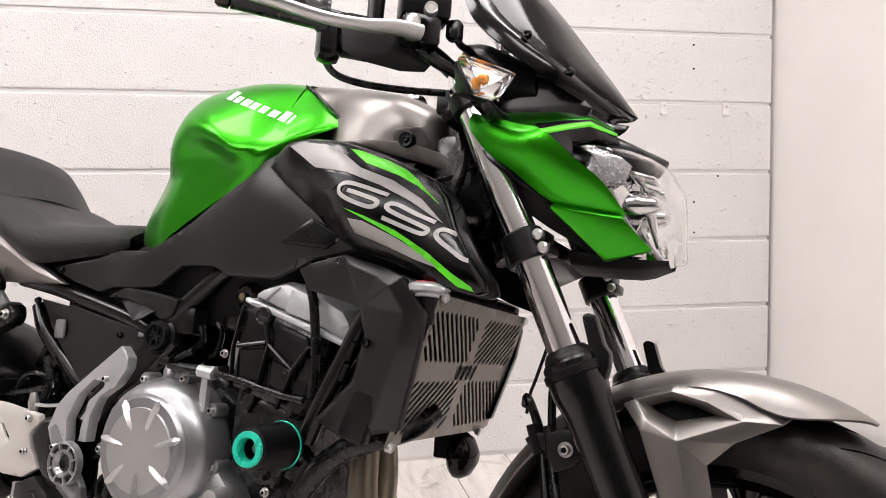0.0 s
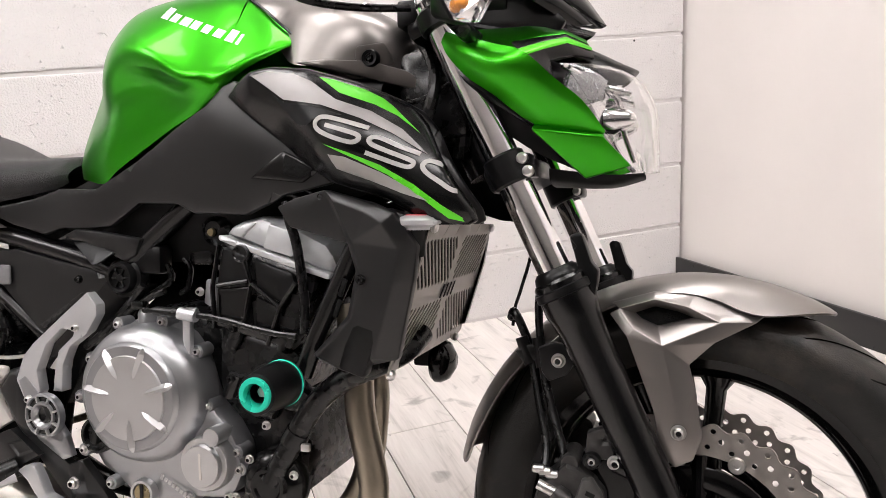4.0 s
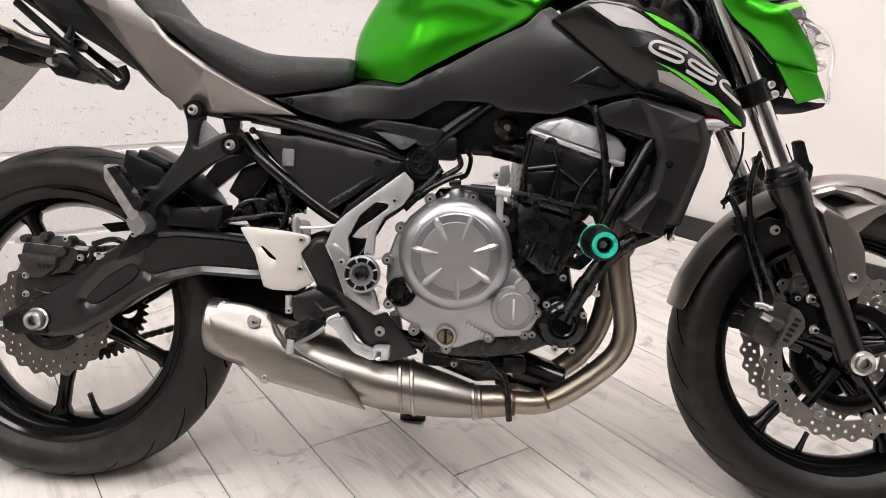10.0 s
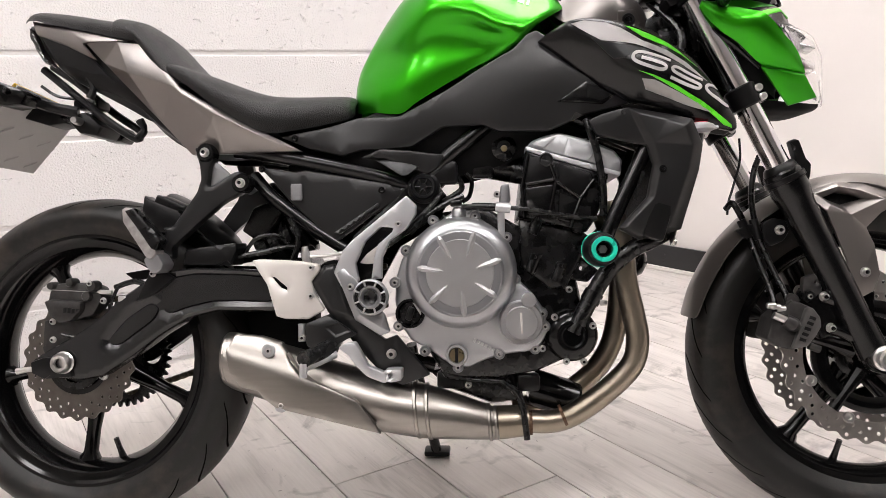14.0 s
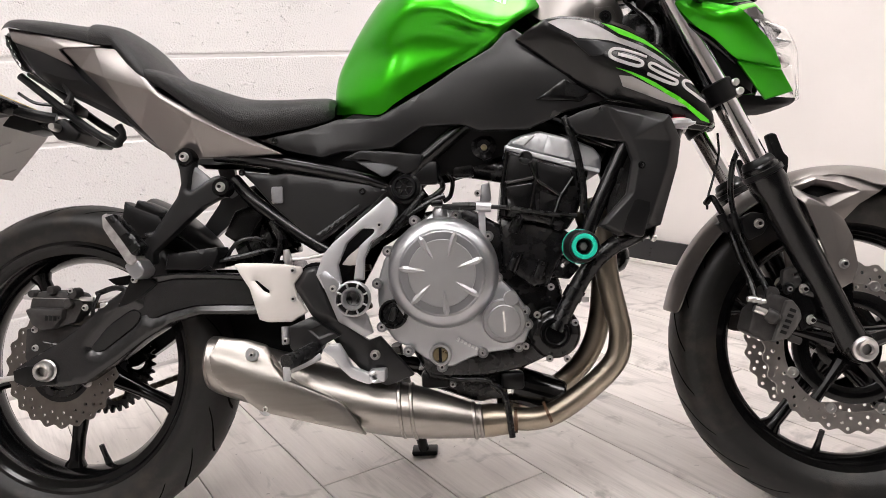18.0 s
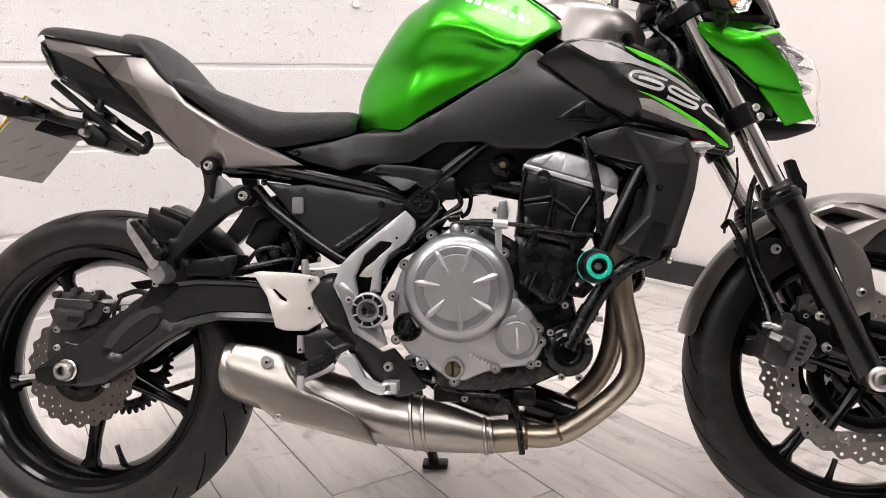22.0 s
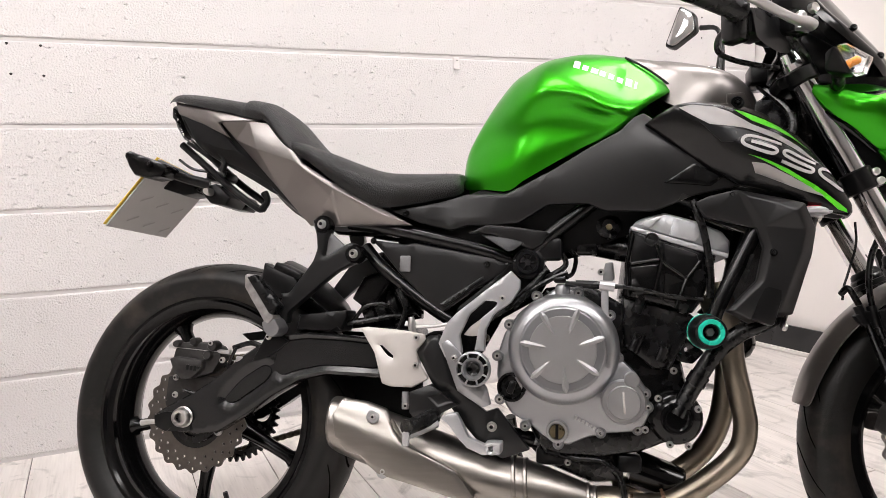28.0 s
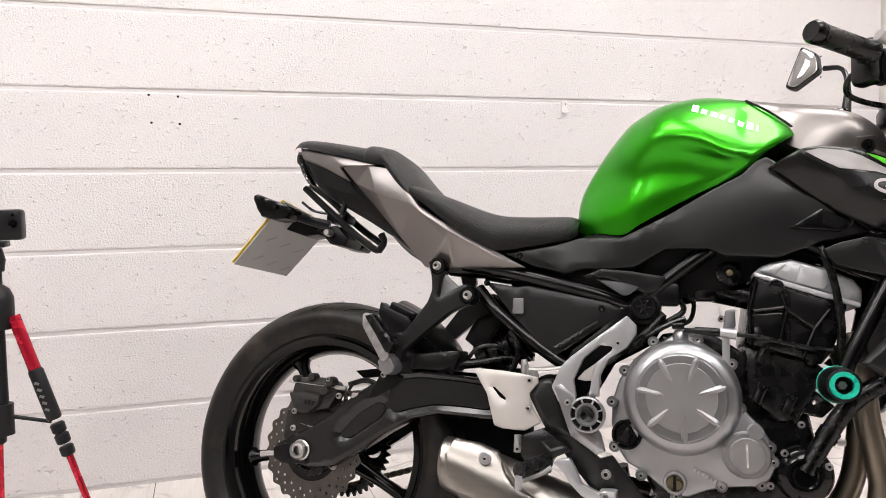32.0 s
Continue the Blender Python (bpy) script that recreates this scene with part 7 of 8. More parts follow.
for _k in range(6):
    _a = radians(60 * _k)
    part("cap_spoke", box(0.650 + 0.010 * math.cos(_a), -0.1145, 0.599 + 0.010 * math.sin(_a), 0.011, 0.004, 0.0024, 0.0006, Matrix.Rotation(-_a, 4, "Y")), BLACK_SATIN, BIKE)

# Paler than the black casting: light from above is put into the web's colour.
WEB = mat("lit_hanger_web", (0.16, 0.16, 0.165), 0.4, 0.2)


# passenger footrest hanger
def hanger(s):
    return sheet([(0.245, 0.677), (0.262, 0.685), (0.279, 0.676), (0.283, 0.657), (0.275, 0.642), (0.273, 0.627), (0.269, 0.611), (0.275, 0.609), (0.311, 0.631), (0.324, 0.635), (0.342, 0.626), (0.342, 0.602), (0.325, 0.594), (0.296, 0.580), (0.269, 0.558), (0.248, 0.540), (0.225, 0.520), (0.204, 0.502), (0.204, 0.483), (0.185, 0.477), (0.177, 0.489), (0.178, 0.512), (0.191, 0.530), (0.185, 0.538), (0.204, 0.540), (0.227, 0.571), (0.248, 0.599), (0.256, 0.622), (0.254, 0.647)], 0.120, 0.016, 0.0065, 0.007, (), s, 0.004)


both("footrest_hanger", hanger, PANEL, BIKE, "black cast pillion footrest hanger")
both("hanger_web", lambda s: sheet([(0.275, 0.642), (0.279, 0.654), (0.319, 0.619), (0.304, 0.601), (0.241, 0.559), (0.236, 0.566), (0.269, 0.601)], 0.110, 0.008, 0.003, 0.02, (), s), WEB, BIKE, "recessed web of the hanger, coloured grey as if lit from above")
for _p in [(0.267, -0.120, 0.668), (0.330, -0.120, 0.613)]:
    part("hanger_boss", lathe([(0, -0.004), (0.014, -0.004), (0.017, 0.0), (0.018, 0.02), (0, 0.02)], _p, 24), BLACK_SATIN, BIKE)
    bolts(BIKE, [(_p[0], _p[1] - 0.005, _p[2])], BOLT_BIG)
for _s in (-1, 1):
    _f = sheet([(0.137, 0.569), (0.146, 0.573), (0.169, 0.541), (0.192, 0.508), (0.197, 0.492), (0.186, 0.482), (0.177, 0.487), (0.167, 0.503), (0.149, 0.530), (0.138, 0.548)], 0.168, 0.030, 0.003, 0.008)
    peg = part("pillion_peg", _f if _s < 0 else mirrored(_f), STEEL_PEG, BIKE, "folded silver pillion footpeg")
    _r = sheet([(0.143, 0.566), (0.160, 0.571), (0.208, 0.514), (0.199, 0.497), (0.189, 0.500), (0.173, 0.524)], 0.173, 0.024, 0.004, 0.014)
    part("peg_rubber", _r if _s < 0 else mirrored(_r), HOSE, peg, "ribbed black peg rubber")
    _k2 = sheet([(0.171, 0.482), (0.185, 0.496), (0.197, 0.490), (0.207, 0.474), (0.203, 0.464), (0.192, 0.457), (0.184, 0.460), (0.176, 0.470)], 0.163, 0.04, 0.003, 0.010)
    part("peg_knuckle", _k2 if _s < 0 else mirrored(_k2), CASE, peg, "silver peg knuckle")
    if _s < 0:
        for _k in range(7):
            part("peg_rib", box(*along([(0.153, -0.161, 0.561)][0], [(0.197, -0.161, 0.503)][0], _k / 6), 0.010, 0.005, 0.003, 0.001, Matrix.Rotation(radians(35), 4, "Y")), HOSE, peg)
bolts(BIKE, [(0.185, -0.130, 0.496), (0.172, -0.130, 0.457)])
part("shock_linkage", sheet([(0.268, 0.376), (0.330, 0.384), (0.438, 0.376), (0.440, 0.290), (0.405, 0.282), (0.372, 0.296), (0.340, 0.326), (0.270, 0.324)], 0.030, 0.030, 0.006, 0.016), DEEP, BIKE, "black suspension linkage under the swingarm")

# swingarm
SWING = mat("satin_black_swingarm", (0.0085, 0.0085, 0.009), 0.24, 0.0, 0.05, 25, 0.02, 900, rvar=0.02, spec=0.55)
ARM_OUT = [(-0.060, 0.305), (-0.034, 0.321), (0.019, 0.349), (0.062, 0.376), (0.109, 0.417), (0.157, 0.447), (0.199, 0.462), (0.240, 0.466), (0.323, 0.462), (0.385, 0.457), (0.406, 0.424), (0.411, 0.387), (0.355, 0.387), (0.282, 0.389), (0.231, 0.377), (0.178, 0.346), (0.126, 0.309), (0.073, 0.276), (0.031, 0.269), (-0.034, 0.273), (-0.056, 0.285)]
ARM_HOLLOWS = [rounded(q, 0.012, 4) for q in ([(0.196, 0.447), (0.241, 0.454), (0.324, 0.451), (0.372, 0.446), (0.386, 0.421), (0.380, 0.405), (0.324, 0.408), (0.273, 0.408), (0.226, 0.398), (0.194, 0.386), (0.178, 0.398), (0.184, 0.430)],
                                              [(0.079, 0.335), (0.116, 0.376), (0.160, 0.404), (0.176, 0.396), (0.164, 0.376), (0.127, 0.350), (0.100, 0.331)])]


for _s in (-1, 1):
    arm = part("swingarm", sheet(ARM_OUT, 0.120, 0.034, 0.0085, 0.010, ARM_HOLLOWS, _s), SWING, BIKE, "satin black pressed steel swingarm")
    for _h in ARM_HOLLOWS:
        part("pressed_panel", sheet(_h, 0.1145, 0.006, 0.0, 0.02, (), _s, 0.001), SWING, arm, "sunken panel of the swingarm")
    part("axle_block", sheet([(-0.058, 0.303), (-0.034, 0.311), (0.015, 0.311), (0.020, 0.276), (-0.034, 0.273), (-0.056, 0.283)], 0.124, 0.01, 0.002, 0.02, (), _s), BLACK, arm)
part("rear_axle_nut", lathe([(0.0075, -0.012), (0.009, -0.016), (0.014, -0.017), (0.0175, -0.012), (0.0175, -0.003), (0.020, 0), (0, 0), (0, -0.006), (0.0075, -0.006)], (RA[0], -0.124, RA[2]), 24), BOLT, BIKE, "large bare steel rear axle nut")
part("chain_adjuster", tube([(-0.087, -0.118, 0.286), (-0.068, -0.118, 0.289), (-0.048, -0.118, 0.291)], [0.006, 0.005, 0.004], 10, 0), BOLT, BIKE)
part("arm_pivot", tube([(0.49, -0.11, 0.44), (0.49, 0.11, 0.44)], 0.035, 24, 0), BLACK_SATIN, BIKE)
part("arm_bridge", box(0.40, 0, 0.455, 0.06, 0.19, 0.05, 0.012), BLACK_SATIN, BIKE)
part("rear_axle", tube([(RA[0], -0.12, RA[2]), (RA[0], 0.125, RA[2])], 0.011, 18, 0), BOLT, REAR)

# rear caliper, sensor ring, hose
RCAL = part("rear_caliper", rounded_hull([(x, y, z) for x, z in ((-0.036, 0.412), (-0.030, 0.436), (-0.012, 0.442), (0.034, 0.441), (0.058, 0.433), (0.066, 0.414), (0.048, 0.384), (0.012, 0.374), (-0.020, 0.384)) for y in (-0.064, -0.104)], 0.004), CALIPER, BIKE, "dark rear brake caliper with cast lettering")
part("caliper_face", sheet([(-0.037, 0.410), (-0.024, 0.414), (0.034, 0.409), (0.032, 0.391), (0.012, 0.373), (-0.010, 0.371), (-0.026, 0.383)], 0.118, 0.016, 0.006, 0.012), CALIPER, RCAL, "raised caliper face")
for _x, _z, _r in ((-0.026, 0.438, 0.007), (0.010, 0.443, 0.008), (0.050, 0.436, 0.010), (0.040, 0.418, 0.009)):
    part("caliper_boss", lathe([(0, -0.010), (_r * 0.8, -0.010), (_r, -0.007), (_r, 0.012), (0, 0.012)], (_x, -0.104, _z), 18), CALIPER, RCAL)
part("pad_pin", tube([(-0.046, -0.100, 0.432), (0.082, -0.100, 0.424)], 0.0042, 10, 0), BOLT, RCAL, "steel pad pin")
for _k in range(5):
    sticker("cast_letter_bar", [(x + 0.0078 * _k, z - 0.0008 * _k) for x, z in ((0.001, 0.390), (0.0065, 0.390), (0.0075, 0.399), (0.002, 0.399))], [q for q in RCAL.children if q.name.startswith("caliper_face")], BLACK, "", RCAL, 0.006)
bolts(RCAL, [(0.048, -0.112, 0.441), (0.072, -0.112, 0.410)])
part("caliper_bracket", sheet([(-0.052, 0.374), (-0.013, 0.380), (0.053, 0.375), (0.070, 0.323), (0.021, 0.270), (-0.034, 0.270), (-0.057, 0.322)], 0.090, 0.010, 0.003, 0.02), CALIPER, BIKE, "dark caliper bracket")
bolts(BIKE, [(-0.030, -0.100, 0.373), (-0.030, -0.100, 0.340)])
bolts(BIKE, [(0.058, -0.090, 0.273)], BOLT_BIG)
part("sensor_ring", lathe([(0.040, -0.086), (0.052, -0.086), (0.052, -0.082), (0.040, -0.082)], RA, 48, closed=True), ENGINE_BLACK, REAR, "toothed sensor ring")
part("disc_carrier", lathe([(0.030, -0.080), (0.066, -0.080), (0.066, -0.074), (0.030, -0.074)], RA, 48, closed=True), BLACK_SATIN, REAR)
part("brake_line", tube([(0.101, -0.115, 0.434), (0.089, -0.115, 0.408), (0.082, -0.115, 0.377), (0.059, -0.115, 0.355), (0.027, -0.115, 0.346), (-0.005, -0.115, 0.351)], 0.0032, 10), HOSE, BIKE, "thin black brake line")
part("brake_hose", tube([(0.088, -0.100, 0.433), (0.125, -0.100, 0.443), (0.168, -0.100, 0.433), (0.206, -0.090, 0.458), (0.262, -0.070, 0.473)], 0.005, 10), HOSE, BIKE, "black rear brake hose")
part("hose_fitting", box(*[(0.110, -0.115, 0.413)][0], 0.016, 0.008, 0.010, 0.002), BOLT, BIKE)

# chain and sprocket on the far side
_sp = []
for _k in range(42):
    _a = 2 * math.pi * _k / 42
    _sp += [(RA[0] + (0.106 if j in (1, 2) else 0.097) * math.cos(_a + 2 * math.pi * j / 168), RA[2] + (0.106 if j in (1, 2) else 0.097) * math.sin(_a + 2 * math.pi * j / 168)) for j in range(4)]
_hs = [circle(RA[0] + 0.065 * math.cos(2 * math.pi * k / 5), RA[2] + 0.065 * math.sin(2 * math.pi * k / 5), 0.020, 16) for k in range(5)]
part("sprocket", sheet(_sp, -0.062, 0.005, 0.0005, 0.5, _hs, -1, 0.0005), ENGINE_BLACK, REAR, "black rear sprocket")
_link = box(0, 0, 0, 0.0150, 0.020, 0.0125, 0.004)
_lm = finish(_link, "chain_link", CHAIN, 40)
_chain = tagged(new("drive_chain", finish(tube([(0.02, 0.067, 0.408), (0.56, 0.067, 0.455)], 0.003, 6, 0), "drive_chain", CHAIN)), "oily brown drive chain")
_chain.parent = BIKE
_path = [(RA[0] + 0.101 * math.cos(radians(a)), RA[2] + 0.101 * math.sin(radians(a))) for a in range(265, 90, -9)]
_path = [along((0.56, 0.385), (RA[0], RA[2] - 0.101), t / 34) for t in range(34)] + _path + [along((RA[0], RA[2] + 0.101), (0.56, 0.46), t / 34) for t in range(35)]
for _i in range(len(_path) - 1):
    (x0, z0), (x1, z1) = _path[_i], _path[_i + 1]
    o = new("chain_link", _lm)
    o.parent = _chain
    o.location = ((x0 + x1) / 2, 0.067, (z0 + z1) / 2)
    o.rotation_euler = (0, -math.atan2(z1 - z0, x1 - x0), 0)
part("chain_guard", sheet([(0.05, 0.44), (0.30, 0.475), (0.42, 0.495), (0.42, 0.51), (0.30, 0.495), (0.03, 0.455)], 0.085, 0.03, 0.003, 0.03, (), 1), BLACK, BIKE, "black chain guard")

# hugger, shock, under-seat clutter
_rows = []
for _a, _w in ((36, 0.02), (42, 0.070), (52, 0.082), (58, 0.084), (63, 0.070), (66, 0.050)):
    _ca, _sa = math.cos(radians(_a)), math.sin(radians(_a))
    _rows.append([(RA[0] + (0.335 - 0.02 * q ** 2.5) * _ca + 0.02, -_w * q, RA[2] + (0.335 - 0.02 * q ** 2.5) * _sa) for q in (0, 0.4, 0.75, 0.93, 1.0)])
part("rear_hugger", thicken(skin(_rows, 4, 3), 0.003), BLACK, BIKE, "black rear wheel hugger", 60)
for _o in ([(0.133, 0.575), (0.137, 0.599), (0.148, 0.592), (0.198, 0.572), (0.220, 0.547), (0.204, 0.529), (0.149, 0.532), (0.131, 0.553)], [(0.154, 0.585), (0.161, 0.600), (0.179, 0.595), (0.215, 0.578), (0.215, 0.565), (0.190, 0.570)]):
    part("hugger_fin", sheet(_o, 0.085, 0.03, 0.004, 0.02), BLACK, BIKE, "black hugger fin")
part("hugger_arm", sheet([(0.221, 0.500), (0.248, 0.502), (0.314, 0.509), (0.316, 0.499), (0.306, 0.469), (0.253, 0.469), (0.216, 0.471)], 0.106, 0.05, 0.005, 0.02), BLACK, BIKE, "black plastic swingarm cover")
part("hugger_stay", sheet([(0.165, 0.464), (0.186, 0.464), (0.207, 0.449), (0.175, 0.423), (0.154, 0.413), (0.135, 0.408)], 0.122, 0.008, 0.003, 0.02), BLACK, BIKE)
part("shock_absorber", tube([(0.33, 0.0, 0.49), (0.45, 0, 0.56), (0.56, 0.0, 0.60)], 0.036, 18, 0), ENGINE_BLACK, BIKE, "black rear shock absorber")
for _k in range(9):
    part("shock_coil", lathe([(0.034, -0.0045), (0.042, 0.0), (0.034, 0.0045)], (0, 0, 0), 24, "X"), BLACK_SATIN, BIKE)
    bpy.context.scene.collection.objects[-1].location = along((0.35, 0, 0.502), (0.53, 0, 0.585), _k / 8)
    bpy.context.scene.collection.objects[-1].rotation_euler = (0, radians(-25), 0)
part("shock_link", sheet([(0.324, 0.575), (0.362, 0.590), (0.384, 0.569), (0.351, 0.521), (0.324, 0.516), (0.302, 0.532)], 0.04, 0.06, 0.006, 0.02), BLACK_SATIN, BIKE)
part("inner_fender", loft([(0.40, [(0.04, 0.595), (0.06, 0.615), (0.06, 0.67), (0, 0.69)]), (0.46, [(0.05, 0.58), (0.07, 0.60), (0.07, 0.67), (0, 0.69)]), (0.58, [(0.06, 0.57), (0.08, 0.62), (0.08, 0.70), (0, 0.72)])], 3, 3), DEEP, BIKE, "black inner fender and battery box", 50)
part("airbox", loft([(0.52, [(0.06, 0.62), (0.08, 0.66), (0.07, 0.72), (0, 0.73)]), (0.72, [(0.07, 0.62), (0.10, 0.70), (0.09, 0.79), (0, 0.80)]), (0.90, [(0.08, 0.68), (0.11, 0.76), (0.10, 0.85), (0, 0.87)]), (1.03, [(0.07, 0.72), (0.09, 0.78), (0.08, 0.85), (0, 0.87)])], 3, 3), DEEP, BIKE, "black airbox under the tank", 50)
part("wiring", tube([(0.320, -0.080, 0.489), (0.341, -0.080, 0.515), (0.372, -0.080, 0.522), (0.391, -0.070, 0.512), (0.415, -0.080, 0.489)], 0.004, 8), HOSE, BIKE, "black wiring loop")
part("wiring", tube([(0.313, -0.090, 0.484), (0.355, -0.090, 0.491), (0.397, -0.090, 0.499), (0.423, -0.090, 0.499)], 0.005, 8), HOSE, BIKE, "black wiring")
part("wiring", tube([(0.410, -0.100, 0.464), (0.420, -0.100, 0.489), (0.425, -0.100, 0.519), (0.410, -0.100, 0.550)], 0.0055, 8), HOSE, BIKE, "black hose")
part("wiring", tube([(0.625, -0.110, 0.518), (0.655, -0.110, 0.548), (0.695, -0.110, 0.572), (0.720, -0.110, 0.582)], 0.0045, 8), HOSE, BIKE, "black hose")
part("wiring", tube([(0.585, -0.110, 0.498), (0.625, -0.110, 0.528), (0.660, -0.110, 0.562), (0.685, -0.110, 0.589)], 0.0055, 8), HOSE, BIKE, "black hose")
part("wiring", tube([(0.653, -0.090, 0.559), (0.699, -0.090, 0.583), (0.716, -0.090, 0.598), (0.709, -0.090, 0.618)], 0.005, 8), HOSE, BIKE, "black hose")
part("wiring", tube([(0.723, -0.070, 0.625), (0.733, -0.070, 0.610), (0.728, -0.070, 0.584), (0.715, -0.070, 0.574)], 0.004, 8), HOSE, BIKE, "black wire")
part("side_connector", box(*[(0.684, -0.090, 0.624)][0], 0.05, 0.03, 0.04, 0.006), BLACK, BIKE)

# rider footrest bracket
BRK = part("footrest_bracket", sheet([(0.624, 0.582), (0.640, 0.566), (0.640, 0.551), (0.624, 0.527), (0.594, 0.506), (0.581, 0.479), (0.579, 0.442), (0.562, 0.442), (0.568, 0.479), (0.574, 0.500), (0.599, 0.521), (0.601, 0.527), (0.595, 0.529), (0.579, 0.530), (0.552, 0.506), (0.535, 0.469), (0.540, 0.440), (0.530, 0.425), (0.510, 0.430), (0.498, 0.454), (0.512, 0.489), (0.530, 0.508), (0.579, 0.547)], 0.150, 0.014, 0.0022, 0.010, (), -1, 0.002), ALU, BIKE, "silver cast rider footrest hanger")
# No part of the hanger: a pale sheet added where the wall shows through.
part("hanger_gusset", sheet([(0.539, 0.469), (0.551, 0.484), (0.581, 0.506), (0.574, 0.469), (0.554, 0.467)], 0.132, 0.004, 0.002, 0.02), WHITE_ALU, BRK, "added pale sheet standing for the white wall behind")
BP = [(0.456, -0.140, 0.437), (0.477, -0.138, 0.466), (0.497, -0.138, 0.469), (0.505, -0.140, 0.450), (0.532, -0.144, 0.374), (0.583, -0.146, 0.339), (0.602, -0.144, 0.346), (0.658, -0.138, 0.277), (0.611, -0.138, 0.260), (0.579, -0.136, 0.275), (0.535, -0.136, 0.323), (0.499, -0.138, 0.370), (0.484, -0.138, 0.386), (0.469, -0.148, 0.436), (0.483, -0.147, 0.460), (0.495, -0.147, 0.462), (0.521, -0.151, 0.383), (0.494, -0.148, 0.391)]
part("bracket_plate", facets(BP, [(0, 1, 14, 13), (1, 2, 15, 14), (2, 3, 4, 16, 15), (4, 11, 12, 17, 16), (12, 0, 13, 17), (13, 14, 15, 16, 17), (4, 5, 9, 10, 11), (5, 6, 7, 8, 9)], 0.014, 0.0022), PANEL, BIKE, "black footrest bracket plate")
part("grey_plate", facets([(0.502, -0.150, 0.454), (0.515, -0.150, 0.462), (0.538, -0.152, 0.439), (0.584, -0.152, 0.381), (0.592, -0.150, 0.352), (0.577, -0.150, 0.346), (0.533, -0.150, 0.373), (0.542, -0.156, 0.383), (0.577, -0.156, 0.360), (0.583, -0.156, 0.374)], [(0, 1, 2, 7, 6), (2, 3, 9, 7), (3, 4, 8, 9), (4, 5, 8), (5, 6, 7, 8), (7, 9, 8)], 0.010, 0.0015), CASE, BIKE, "grey lower hanger plate")
_pv = [(0.562, -0.160, 0.412)][0]
part("pivot_cover", lathe([(0.012, -0.004), (0.016, -0.010), (0.019, -0.010), (0.020, -0.006), (0.026, -0.006), (0.0275, -0.010), (0.030, -0.009), (0.031, 0.0), (0, 0.0), (0, 0.004), (0.012, 0.004)], _pv, 40), CASE, BIKE, "round grey pivot cover with ribs")
# Black ring in the grey groove: the shade there is put into colour.
part("pivot_groove", lathe([(0.0195, -0.0068), (0.0262, -0.0068), (0.0262, -0.005), (0.0195, -0.005)], _pv, 40, closed=True), ENGINE_BLACK, BIKE, "black ring in the pivot cover's groove, standing for its shade")
for _k in range(8):
    _a = radians(45 * _k + 20)
    part("pivot_rib", box(_pv[0] + 0.0235 * math.cos(_a), _pv[1] - 0.008, _pv[2] + 0.0235 * math.sin(_a), 0.008, 0.006, 0.003, 0.0008, Matrix.Rotation(-_a, 4, "Y")), CASE_LIGHT, BIKE)
part("pivot_bolt", lathe([(0, -0.002), (0.007, -0.002), (0.011, -0.004), (0.012, 0.004), (0, 0.004)], _pv, 24), ENGINE_BLACK, BIKE)
bolts(BIKE, [(0.611, -0.158, 0.534), (0.528, -0.158, 0.430)])
bolts(BIKE, [(0.594, -0.150, 0.315)], BOLT_BIG)
HEEL = part("heel_plate", sheet([(0.353, 0.477), (0.366, 0.479), (0.411, 0.477), (0.444, 0.474), (0.471, 0.469), (0.473, 0.458), (0.458, 0.440), (0.464, 0.416), (0.480, 0.391), (0.452, 0.375), (0.412, 0.376), (0.397, 0.381), (0.390, 0.406), (0.381, 0.435), (0.361, 0.464)], spline([(0.38, 0.48, 0.142), (0.45, 0.48, 0.150), (0.48, 0.47, 0.140), (0.42, 0.42, 0.152), (0.47, 0.40, 0.144), (0.44, 0.39, 0.148)]), 0.004, 0.004, 0.011, [[(0.389, 0.448), (0.395, 0.448), (0.417, 0.430), (0.416, 0.425), (0.405, 0.430)]]), WHITE_ALU, BIKE, "pale silver heel guard plate with a slot")
bolts(HEEL, [(0.460, -0.153, 0.463), (0.459, -0.153, 0.415)])
# Dark sheet added behind the heel plate's slot, standing for the shade in it.
part("heel_back", sheet([(0.375, 0.449), (0.416, 0.449), (0.416, 0.419), (0.385, 0.419)], 0.13, 0.004, 0.001, 0.03), CORE_AND_SHADE, BIKE)
part("brake_switch", tube([(0.446, -0.140, 0.499), (0.448, -0.140, 0.484), (0.450, -0.140, 0.469)], [0.005, 0.008, 0.006], 12, 0), BOLT, BIKE, "silver brake fluid fitting")
part("switch_wire", tube([(0.452, -0.140, 0.482), (0.481, -0.140, 0.483), (0.516, -0.140, 0.489), (0.541, -0.140, 0.498)], 0.0028, 8), BOLT, BIKE)
PM = [(0.447, -0.150, 0.367), (0.484, -0.150, 0.382), (0.535, -0.150, 0.349), (0.506, -0.150, 0.334), (0.493, -0.145, 0.312), (0.473, -0.145, 0.306), (0.449, -0.150, 0.332), (0.481, -0.152, 0.361), (0.507, -0.152, 0.370), (0.528, -0.152, 0.354), (0.500, -0.152, 0.344), (0.486, -0.149, 0.361), (0.505, -0.149, 0.367), (0.519, -0.149, 0.355), (0.499, -0.149, 0.348)]
part("pedal_mount", facets(PM, [(0, 1, 8, 7), (1, 2, 9, 8), (2, 3, 10, 9), (3, 4, 5, 6, 0, 7, 10), (7, 8, 12, 11), (8, 9, 13, 12), (9, 10, 14, 13), (10, 7, 11, 14), (11, 12, 13, 14)], 0.03, 0.0016), PANEL, BIKE, "dark footrest mounting casting with a recess")
